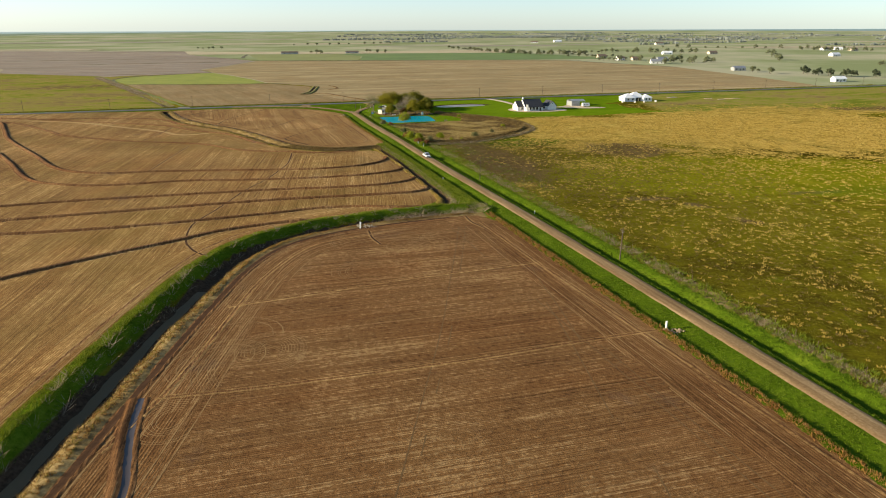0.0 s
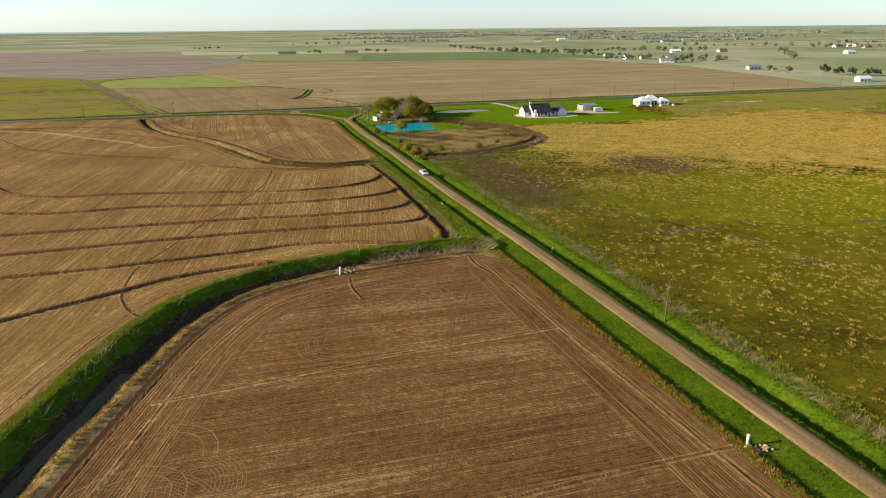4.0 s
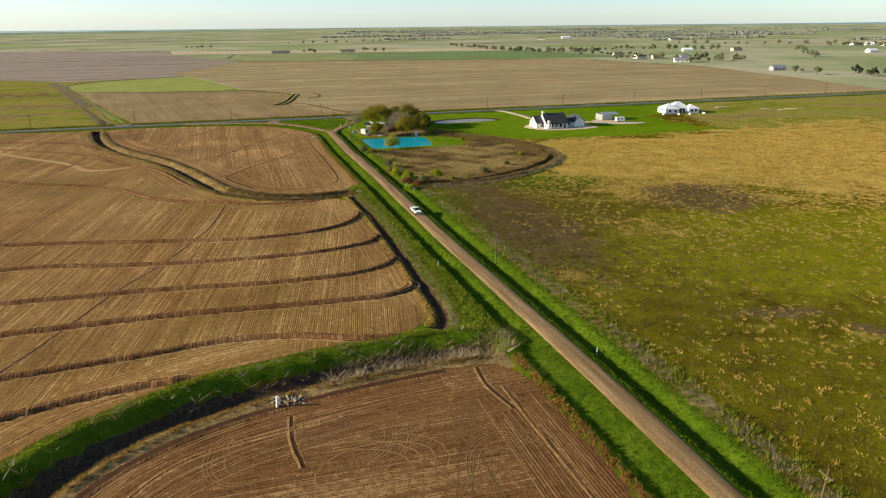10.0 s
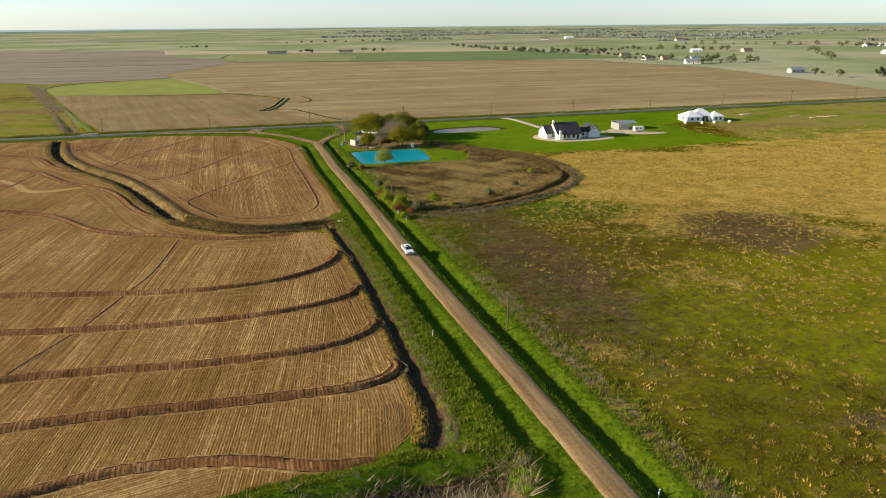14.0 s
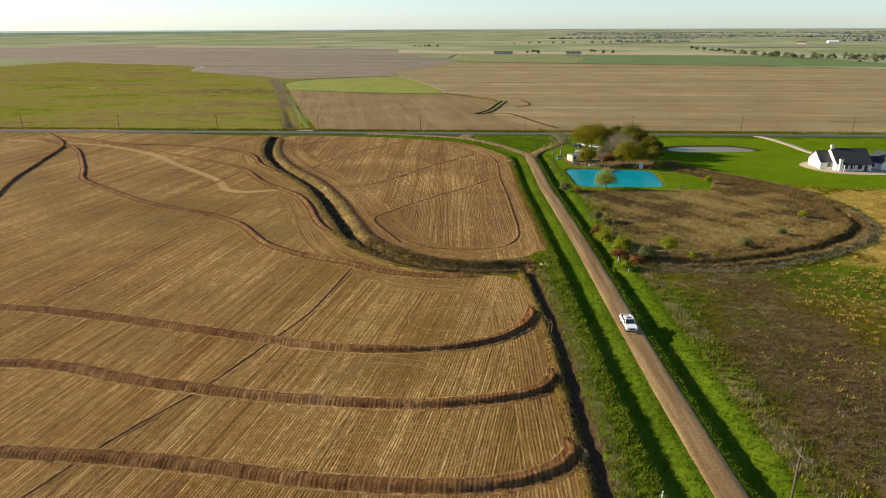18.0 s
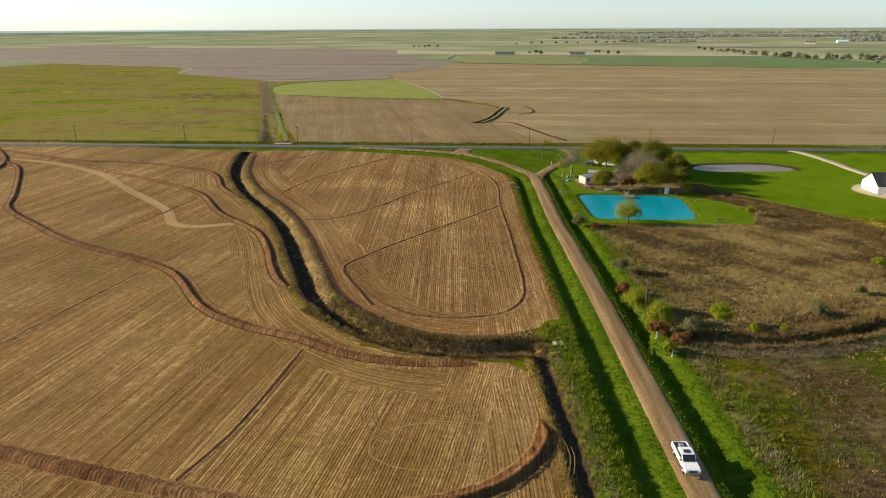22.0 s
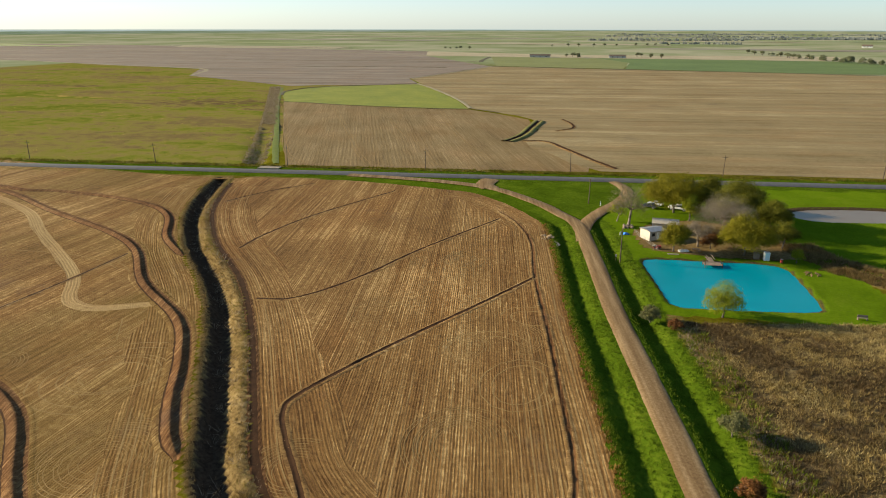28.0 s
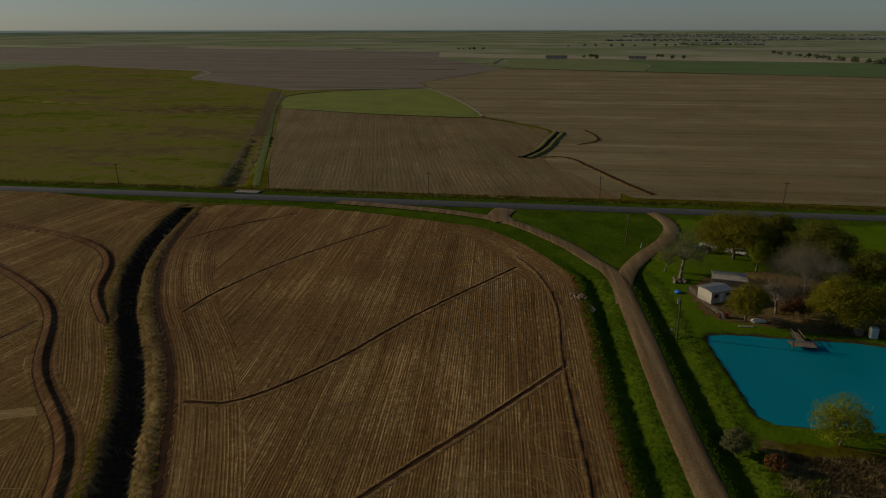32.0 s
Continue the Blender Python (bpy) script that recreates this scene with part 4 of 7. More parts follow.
turning_marks([(-27.5, 92, 2.2, 3.5, 10, -70, 200, 5), (-37.4, 70, 2, 2.6, 0, 60, 330, 4), (-15.3, 132, 2.5, 3.4, 0, 40, 330, 5), (-5.4, 157.6, 3, 4.5, -20, -60, 170, 4), (-21.2, 154.4, 2.5, 4, 10, 80, 300, 3), (-37.8, 121.5, 1.5, 3.2, 10, 0, 330, 3), (15, 150, 3, 6, 15, 30, 190, 5), (-30, 84, 5, 8, 30, 20, 200, 4)], NEAR_MARK, "nested pale turning marks on the near field", 8)
turning_marks([(-88, 305, 2.5, 2.5, 0, 0, 360, 7), (-70.4, 279.3, 3, 5, 0, 60, 320, 4), (-23.2, 267.5, 3, 4.5, 20, -40, 260, 6), (-9.1, 211, 3.5, 3, 10, 60, 330, 5), (-37.7, 238.4, 4, 7, 5, 60, 230, 4), (-4.2, 201, 3, 5, 0, -60, 140, 5), (-32.5, 241, 9, 4.5, 8, 10, 180, 3), (-104.4, 254.4, 1.5, 2, 0, 0, 340, 3), (-80.4, 238.6, 2, 2.5, 0, 0, 300, 4), (-78, 238, 3, 2, 0, 0, 300, 3), (-142, 322, 2.5, 2.5, 0, 60, 350, 3), (-158, 332, 2.5, 3, 0, 0, 220, 3), (-124, 317, 2, 2.5, 0, 0, 280, 3), (-36.7, 273, 4, 4, 0, 0, 260, 5)], PALE_MARK, "nested pale turning marks on the middle field", 9)
turning_marks([(-56.4, 350.2, 1.2, 2.6, 0, 0, 360, 4), (-48.3, 356.8, 1.2, 2.5, 10, -90, 120, 4), (-76.1, 358.4, 2, 3.5, 0, 40, 330, 4), (-83, 383, 2, 5, 0, 0, 300, 4), (-70.4, 391.7, 2, 3, 20, 0, 340, 4), (-47.4, 324.6, 3, 4, 0, 20, 250, 5), (-64.4, 312, 3, 3, 0, 90, 300, 4)], PALE_MARK, "nested pale turning marks on the upper field", 10)
wheel_tracks("tyre_marks", [[(-251, 643), (-200.5, 568.4), (-159.4, 505.6), (-143.6, 484)], [(-215.4, 639), (-170, 571), (-140, 526.5), (-117, 490)], [(-176.6, 648.6), (-144, 581), (-119, 535), (-92, 498)], [(-296, 650), (-250, 586), (-190, 497), (-168, 476)]], PALE_MARK, "pale tyre marks on the far block", seed=6, z=0.075, width=0.28, broken=0.2)

# borders between the far fields
BORDER = plain("far_border_brush", (0.070, 0.062, 0.030), (0.125, 0.110, 0.060), 0.08, 0.95)
PALE_BORDER = plain("pale_border_grass", (0.22, 0.19, 0.11), (0.33, 0.29, 0.18), 0.08, 0.95)
for pts, wide, mat, label in (
        ([(-326, 694), (-340.5, 719), (-341.5, 748), (-330, 775), (-292, 807), (-271, 827)], 1.3, BORDER, "dark brushy border of a green crop block"),
        ([(-270, 828), (-231, 777), (-187, 710), (-164, 668)], 1.5, PALE_BORDER, "pale grassy border of a green crop block"),
        ([(-300, 658), (-276, 657), (-249, 655), (-216, 655), (-183, 659), (-160, 664), (-138, 651)], 0.6, BORDER, "thin dark border between two blocks"),
        ([(-284, 1100), (-100, 1096), (75, 1097), (215, 1078), (246, 1024), (328, 894)], 2.6, BORDER, "dark border behind the wide field"),
        ([(-300, 880), (-290, 990), (-284, 1100)], 1.8, PALE_BORDER, "pale track between two far fields"),
        ([(-980, 990), (-760, 948), (-600, 928), (-535, 835)], 2.4, PALE_BORDER, "pale strip along the grey far field"),
        ([(-520, 1010), (-430, 1035), (-330, 1058)], 2.0, BORDER, "thin dark ditch in the grey far field"),
        ([(-700, 1120), (-520, 1165), (-330, 1195)], 2.4, BORDER, "thin dark ditch across the grey field"),
        ([(-330, 1195), (-345, 1250), (-362, 1340)], 3.0, BORDER, "dark ditch beside the wheat field"),
        ([(-1500, 1300), (-1100, 1370), (-700, 1420), (-480, 1352)], 3.5, PALE_BORDER, "pale strip of grass between far fields"),
        ([(-1400, 1640), (-1000, 1650), (-545, 1522)], 4.0, BORDER, "dark hedge line on the plain")):
    strip("field_border", smooth(pts, 12), [(-wide, 0.19), (0, 0.34), (wide, 0.19)], [mat], label, "border", rough=0.3, seed=91)

# ---- building tools for things ----
def part(name, bm, mat, parent, label="", smooth_shade=False):
    """Links a bmesh (or a mesh) as one part under a thing or under a part."""
    if isinstance(bm, bpy.types.Mesh):
        me = bm
    else:
        me = bpy.data.meshes.new(name)
        bm.to_mesh(me)
        bm.free()
        if smooth_shade:
            me.shade_smooth()
    if mat and not me.materials:
        me.materials.append(mat)
    ob = new(name, me)
    ob.parent = parent
    if label:
        ob["label"] = label
    return ob


def thing(name, m, label, category, group="", kind=""):
    ob = new(name)
    ob.empty_display_size = 0.5
    ob.matrix_world = m
    return tagged(ob, label, category, group, kind)


def box(x0, x1, y0, y1, z0, z1, bevel=0.03, bm=None):
    own = bm is None
    bm = bm or bmesh.new()
    g = bmesh.ops.create_cube(bm, size=1.0, matrix=Matrix.Translation(((x0 + x1) / 2, (y0 + y1) / 2, (z0 + z1) / 2)) @ Matrix.Diagonal((x1 - x0, y1 - y0, z1 - z0, 1)))
    if bevel and own:
        bmesh.ops.bevel(bm, geom=bm.edges[:], offset=bevel, segments=1, affect="EDGES")
    return bm


def prism(profile, lo, hi, along="y", bevel=0.0):
    """A profile of (a, z) pushed along y or x."""
    bm = bmesh.new()
    def at(a, z, t):
        return (a, t, z) if along == "y" else (t, a, z)
    f = [bm.verts.new(at(a, z, lo)) for a, z in profile]
    g = [bm.verts.new(at(a, z, hi)) for a, z in profile]
    n = len(profile)
    bm.faces.new(f)
    bm.faces.new(g[::-1])
    for i in range(n):
        bm.faces.new((f[i], g[i], g[(i + 1) % n], f[(i + 1) % n]))
    bmesh.ops.recalc_face_normals(bm, faces=bm.faces[:])
    if bevel:
        bmesh.ops.bevel(bm, geom=bm.edges[:], offset=bevel, segments=2, affect="EDGES")
    return bm


def rod(a, b, r0, r1=None, sides=8, bm=None):
    """A tapered round bar from a to b."""
    bm = bm or bmesh.new()
    a, b = Vector(a), Vector(b)
    r1 = r0 if r1 is None else r1
    q = (b - a).to_track_quat("Z", "Y").to_matrix().to_4x4()
    bmesh.ops.create_cone(bm, cap_ends=True, segments=sides, radius1=r0, radius2=r1, depth=(b - a).length, matrix=Matrix.Translation((a + b) / 2) @ q)
    return bm


WOOD_POLE = plain("weathered_pole_wood", (0.060, 0.045, 0.034), (0.125, 0.095, 0.070), 1.5, 0.9)
GREY_METAL = plain("galvanised_metal", (0.33, 0.34, 0.35), (0.46, 0.47, 0.48), 1.2, 0.45, 0.5, 0.05, 0.6)
CERAMIC = plain("brown_ceramic", (0.10, 0.06, 0.04), (0.16, 0.10, 0.06), 3.0, 0.3)
WHITE_WALL = plain("white_painted_brick", (0.70, 0.70, 0.69), (0.82, 0.82, 0.81), 1.5, 0.8)
DARK_ROOF = plain("charcoal_shingle", (0.022, 0.024, 0.030), (0.045, 0.048, 0.058), 1.5, 0.75, 0.3, 0.4)
WHITE_METAL = plain("white_roof_metal", (0.62, 0.65, 0.70), (0.76, 0.79, 0.83), 0.8, 0.45, 0.5)
GLASS_DARK = plain("dark_window_glass", (0.02, 0.025, 0.03), (0.04, 0.045, 0.05), 1.0, 0.08, 0.6, 0.0)
TRIM = plain("dark_trim", (0.05, 0.05, 0.05), (0.08, 0.08, 0.08), 2.0, 0.6)
CAR_WHITE = plain("white_car_paint", (0.78, 0.79, 0.80), (0.84, 0.85, 0.86), 0.6, 0.22, 0.6, 0.0)
CAR_DARK = plain("dark_car_paint", (0.02, 0.022, 0.028), (0.04, 0.042, 0.05), 0.6, 0.22, 0.6, 0.0)
RUBBER = plain("tyre_rubber", (0.018, 0.018, 0.018), (0.035, 0.034, 0.033), 3.0, 0.85)
LAMP = plain("headlamp_glass", (0.65, 0.66, 0.66), (0.8, 0.8, 0.8), 3.0, 0.1, 0.6, 0.0)
TAIL = plain("red_lens", (0.35, 0.01, 0.01), (0.45, 0.02, 0.02), 3.0, 0.2, 0.6, 0.0)
DECK = plain("grey_deck_boards", (0.17, 0.13, 0.10), (0.28, 0.22, 0.17), 1.2, 0.9)
CONCRETE = plain("old_concrete", (0.25, 0.21, 0.16), (0.38, 0.33, 0.26), 1.0, 0.9, 0.2, 0.3)
WHITE_PLASTIC = plain("white_plastic_pipe", (0.72, 0.72, 0.70), (0.84, 0.84, 0.82), 2.0, 0.5)
RED_PAINT = plain("faded_red_paint", (0.28, 0.03, 0.02), (0.40, 0.06, 0.04), 1.5, 0.6)
BLUE_TARP = plain("blue_tarpaulin", (0.02, 0.12, 0.42), (0.05, 0.20, 0.55), 2.0, 0.6)
LUMBER = plain("fresh_lumber", (0.42, 0.31, 0.18), (0.58, 0.46, 0.30), 1.0, 0.85)
RUBBLE = plain("pale_rubble", (0.24, 0.17, 0.10), (0.40, 0.31, 0.20), 1.4, 0.95, 0.2, 0.5)


# ---- utility poles ----
def utility_pole(h, arm):
    p = thing("utility_pole", Matrix(), "weathered wooden utility pole beside the road", "utility pole")
    part("shaft", rod((0, 0, -0.6), (0, 0, h), 0.16, 0.10, 10), WOOD_POLE, p)
    part("insulator", rod((0, 0, h), (0, 0, h + 0.28), 0.07, 0.04), CERAMIC, p)
    if arm:
        a = part("crossarm", box(-1.0, 1.0, 0.09, 0.20, h - 0.75, h - 0.62, 0.01), WOOD_POLE, p)
        for x in (-0.85, 0.85):
            part("insulator", rod((x, 0.145, h - 0.62), (x, 0.145, h - 0.38), 0.06, 0.04), CERAMIC, a)
        part("brace", rod((-0.5, 0.15, h - 0.68), (0, 0.10, h - 1.2), 0.025), GREY_METAL, p)
    else:
        part("bracket", box(-0.05, 0.05, 0.08, 0.32, h - 0.9, h - 0.8, 0.01), GREY_METAL, p)
        part("transformer", rod((0, 0.42, h - 1.55), (0, 0.42, h - 0.85), 0.2, 0.2, 12), GREY_METAL, p)
    return p


plain_pole, gear_pole = utility_pole(7.6, True), utility_pole(7.6, False)
for i in range(-11, 15):
    x = -66.0 + i * 52.2
    rot = pose(x, asphalt_y(x) + 11.2, 0, (i * 37 % 5 - 2) * 0.7, (i * 53 % 5 - 2) * 0.9, 14.4)
    if i == -11:
        plain_pole.matrix_world = rot
    else:
        copy_thing(plain_pole, rot)
gear_pole.matrix_world = pose(-36.9, 405.1, 0, 0, 1.5, 108)
gear_pole["label"] = "wooden utility pole with a transformer beside the pond"
for x, y, ry in ((-52.4, 454.0, 0), (-8.0, 316.6, 1.5), (19.2, 229.8, 0.8), (48.2, 140.4, -1), (78, 50, 1)):
    tagged(copy_thing(plain_pole, pose(x, y, 0, 1, ry, 107)), "wooden utility pole on the gravel road verge")
for o in scene.objects:
    if o.name.startswith("utility_pole"):
        o["group"] = "utility poles along the roads"


# ---- houses ----
def roof_slope(parent, a, b, c, d, mat, thick=0.16):
    """A roof plane with thickness over four corners."""
    bm = bmesh.new()
    v = [Vector(p) for p in (a, b, c, d)]
    n = (v[1] - v[0]).cross(v[3] - v[0]).normalized()
    if n.z < 0:
        n = -n
    lo = [bm.verts.new(p) for p in v]
    hi = [bm.verts.new(p + n * thick) for p in v]
    bm.faces.new(lo)
    bm.faces.new(hi[::-1])
    for i in range(4):
        bm.faces.new((lo[i], lo[(i + 1) % 4], hi[(i + 1) % 4], hi[i]))
    bmesh.ops.recalc_face_normals(bm, faces=bm.faces[:])
    return part("roof", bm, mat, parent)


def gable_block(parent, u0, u1, v0, v1, eave, ridge, along, wall, roof, over=0.35):
    """Walls with gable ends and two roof planes; the ridge runs along u or v."""
    if along == "u":
        m = (v0 + v1) / 2
        part("wall", prism([(v0, -0.2), (v1, -0.2), (v1, eave), (m, ridge), (v0, eave)], u0, u1, "x"), wall, parent)
        k = (ridge - eave) / (m - v0) * over
        roof_slope(parent, (u0 - over, v0 - over, eave - k), (u1 + over, v0 - over, eave - k), (u1 + over, m, ridge), (u0 - over, m, ridge), roof)
        roof_slope(parent, (u0 - over, v1 + over, eave - k), (u1 + over, v1 + over, eave - k), (u1 + over, m, ridge), (u0 - over, m, ridge), roof)
    else:
        m = (u0 + u1) / 2
        part("wall", prism([(u0, -0.2), (u1, -0.2), (u1, eave), (m, ridge), (u0, eave)], v0, v1, "y"), wall, parent)
        k = (ridge - eave) / (m - u0) * over
        roof_slope(parent, (u0 - over, v0 - over, eave - k), (u0 - over, v1 + over, eave - k), (m, v1 + over, ridge), (m, v0 - over, ridge), roof)
        roof_slope(parent, (u1 + over, v0 - over, eave - k), (u1 + over, v1 + over, eave - k), (m, v1 + over, ridge), (m, v0 - over, ridge), roof)


def window(parent, u, v, z, w, h, face, name="window"):
    """A framed pane on a wall that faces -v ('s'), -u ('w') or +u ('e')."""
    d = 0.06
    if face == "s":
        fr, gl = box(u - w / 2, u + w / 2, v - d, v + 0.02, z, z + h, 0.01), box(u - w / 2 + 0.08, u + w / 2 - 0.08, v - d - 0.02, v - d + 0.01, z + 0.08, z + h - 0.08, 0)
    else:
        s = -1 if face == "w" else 1
        fr, gl = box(min(u, u + s * d), max(u, u + s * d), v - w / 2, v + w / 2, z, z + h, 0.01), box(min(u + s * d, u + s * (d + 0.02)), max(u + s * d, u + s * (d + 0.02)), v - w / 2 + 0.08, v + w / 2 - 0.08, z + 0.08, z + h - 0.08, 0)
    f = part(name, fr, TRIM, parent)
    part("pane", gl, GLASS_DARK, f)


def farmhouse():
    h = thing("farmhouse", pose(59.6, 435.6, 0, 0, 0, 14.4), "white brick farmhouse with charcoal gabled roofs on a lawn", "house")
    gable_block(h, -1.0, 4.0, 0.4, 10.2, 2.7, 6.0, "u", WHITE_WALL, DARK_ROOF)
    gable_block(h, 3.2, 15.5, -3.0, 9.5, 2.9, 7.3, "u", WHITE_WALL, DARK_ROOF)
    gable_block(h, 15.3, 20.6, 1.5, 7.0, 2.6, 4.2, "u", WHITE_WALL, DARK_ROOF)
    gable_block(h, 20.3, 26.3, -1.0, 9.0, 2.7, 5.8, "v", WHITE_WALL, DARK_ROOF)
    for u, v, z0, z1 in ((3.6, 3.3, 6.6, 8.5), (4.4, -3.4, -0.2, 4.4)):
        c = part("chimney", box(u - 0.55, u + 0.55, v - 0.5, v + 0.5, z0, z1, 0.03), WHITE_WALL, h)
        part("cap", box(u - 0.62, u + 0.62, v - 0.57, v + 0.57, z1, z1 + 0.12, 0.02), CONCRETE, c)
    for u, w in ((6.5, 1.6), (9.0, 1.6), (11.5, 1.6)):
        window(h, u, -3.0, 0.8, w, 1.6, "s")
    window(h, 2.2, 0.4, 0.7, 1.4, 1.6, "s")
    d = part("door", box(13.2, 14.3, -3.06, -2.98, 0, 2.1, 0.01), TRIM, h)
    part("door_handle", rod((14.15, -3.12, 1.0), (14.15, -3.06, 1.0), 0.03), GREY_METAL, d)
    part("porch_slab", box(5.0, 20.2, -4.6, -3.0, -0.1, 0.10, 0.02), CONCRETE, h)
    part("porch_roof", box(5.2, 15.0, -4.6, -2.9, 2.5, 2.62, 0.02), DARK_ROOF, h)
    for u in (5.4, 8.5, 11.7, 14.8):
        part("post", box(u - 0.1, u + 0.1, -4.5, -4.3, 0.1, 2.5, 0.01), WHITE_WALL, h)
    window(h, 18.0, 1.5, 0.8, 2.2, 1.4, "s")
    part("gable_vent", rod((23.3, -1.06, 4.3), (23.3, -0.98, 4.3), 0.3, 0.3, 12), TRIM, h)
    window(h, 10.5, -0.2, 4.9, 0.1, 0.1, "s", "vent_pipe")


farmhouse()
sheet("house_yard", smooth([(54, 446), (52.5, 439), (58, 431), (66, 428), (80, 430.5), (90, 435.5), (92, 440), (85, 449), (66, 452), (57, 450)], 2, True), 0.09, PALE_GRAVEL, "bare pale earth round the farmhouse", "yard")
sheet("shed_yard", smooth([(92, 456), (96, 450), (108, 447), (118, 449), (122, 453), (112, 456), (106, 462), (98, 466)], 2, True), 0.12, PALE_GRAVEL, "pale gravel yard before the metal shed", "yard")


def hip_block(parent, u0, u1, v0, v1, eave, ridge):
    part("wall", box(u0, u1, v0, v1, -0.2, eave, 0.02), WHITE_METAL, parent)
    o = 0.4
    a, b, c, d = (u0 - o, v0 - o), (u1 + o, v0 - o), (u1 + o, v1 + o), (u0 - o, v1 + o)
    k = (v1 - v0) / 2
    r0, r1 = (u0 + k * 0.8, (v0 + v1) / 2), (u1 - k * 0.8, (v0 + v1) / 2)
    if u1 - u0 < 1.6 * k:
        r0 = r1 = ((u0 + u1) / 2, (v0 + v1) / 2)
    bm = bmesh.new()
    lo = [bm.verts.new((*p, eave - 0.05)) for p in (a, b, c, d)]
    hi = [bm.verts.new((*p, ridge)) for p in (r0, r1)]
    bm.faces.new((lo[0], lo[1], hi[1], hi[0]))
    bm.faces.new((lo[1], lo[2], hi[1]))
    bm.faces.new((lo[2], lo[3], hi[0], hi[1]))
    bm.faces.new((lo[3], lo[0], hi[0]))
    bm.faces.new(lo[::-1])
    part("roof", bm, WHITE_METAL, parent)


def white_house():
    h = thing("white_house", pose(144.5, 486.5, 0, 0, 0, 8), "new white house with pale metal hipped roofs", "house")
    hip_block(h, 0, 9, 0.5, 11, 2.8, 5.6)
    hip_block(h, 6, 17, 3, 14, 2.8, 6.3)
    hip_block(h, 15, 21.5, 0, 9, 2.8, 5.0)
    for u, v in ((3, 0.5), (6.5, 0.5), (17, 0), (19.5, 0)):
        window(h, u, v, 0.9, 1.2, 1.4, "s")
    e = part("entry", box(10.2, 13.8, 2.8, 3.02, 0, 2.6, 0.01), GLASS_DARK, h)
    part("door", box(11.5, 12.5, 2.74, 2.82, 0, 2.1, 0.01), LUMBER, e)
    window(h, 0.0, 5.0, 0.9, 1.4, 1.4, "w")


white_house()
rng = random.Random(5)
for x, y in ((142, 482.5), (150.5, 481), (157.5, 482), (167, 484.5)):
    s = thing("wrapped_pallet", pose(x, y, 0, 0, 0, rng.uniform(0, 90)), "white wrapped building material on a pallet", "pallet", "pallets round the new house")
    part("bundle", box(-0.9, 0.9, -0.6, 0.6, 0.14, 1.2, 0.12), WHITE_PLASTIC, s)
    part("pallet_base", box(-0.95, 0.95, -0.62, 0.62, 0, 0.14, 0.01), LUMBER, s)


def metal_shed():
    h = thing("metal_shed", pose(100.0, 462.0, 0, 0, 0, 14), "grey corrugated metal shed open on one side", "shed")
    part("back_wall", box(0, 0.1, 0, 8.5, -0.1, 3.3, 0), GREY_METAL, h)
    part("side_wall", box(0.1, 6, -0.1, 0, -0.1, 3.2, 0), GREY_METAL, h)
    part("side_wall", box(0.1, 10, 8.4, 8.5, -0.1, 3.2, 0), GREY_METAL, h)
    roof_slope(h, (-0.3, -0.4, 3.3), (10.4, -0.4, 3.1), (10.4, 4.25, 4.1), (-0.3, 4.25, 4.3), GREY_METAL, 0.08)
    roof_slope(h, (-0.3, 8.9, 3.3), (10.4, 8.9, 3.1), (10.4, 4.25, 4.1), (-0.3, 4.25, 4.3), GREY_METAL, 0.08)
    for v in (0.1, 4.2, 8.3):
        part("post", box(9.9, 10.1, v - 0.1, v + 0.1, -0.3, 3.2, 0.01), GREY_METAL, h)
    part("floor_slab", box(0, 10.2, 0, 8.5, -0.1, 0.10, 0), CONCRETE, h)


metal_shed()


# ---- vehicles ----
def wheel(parent, x, y, r, w):
    t = part("wheel", rod((x, y - w / 2, r), (x, y + w / 2, r), r, r, 18), RUBBER, parent)
    s = 1 if y > 0 else -1
    part("rim", rod((x, y + s * w * 0.42, r), (x, y + s * (w * 0.5 + 0.02), r), r * 0.6, r * 0.5, 12), GREY_METAL, t)


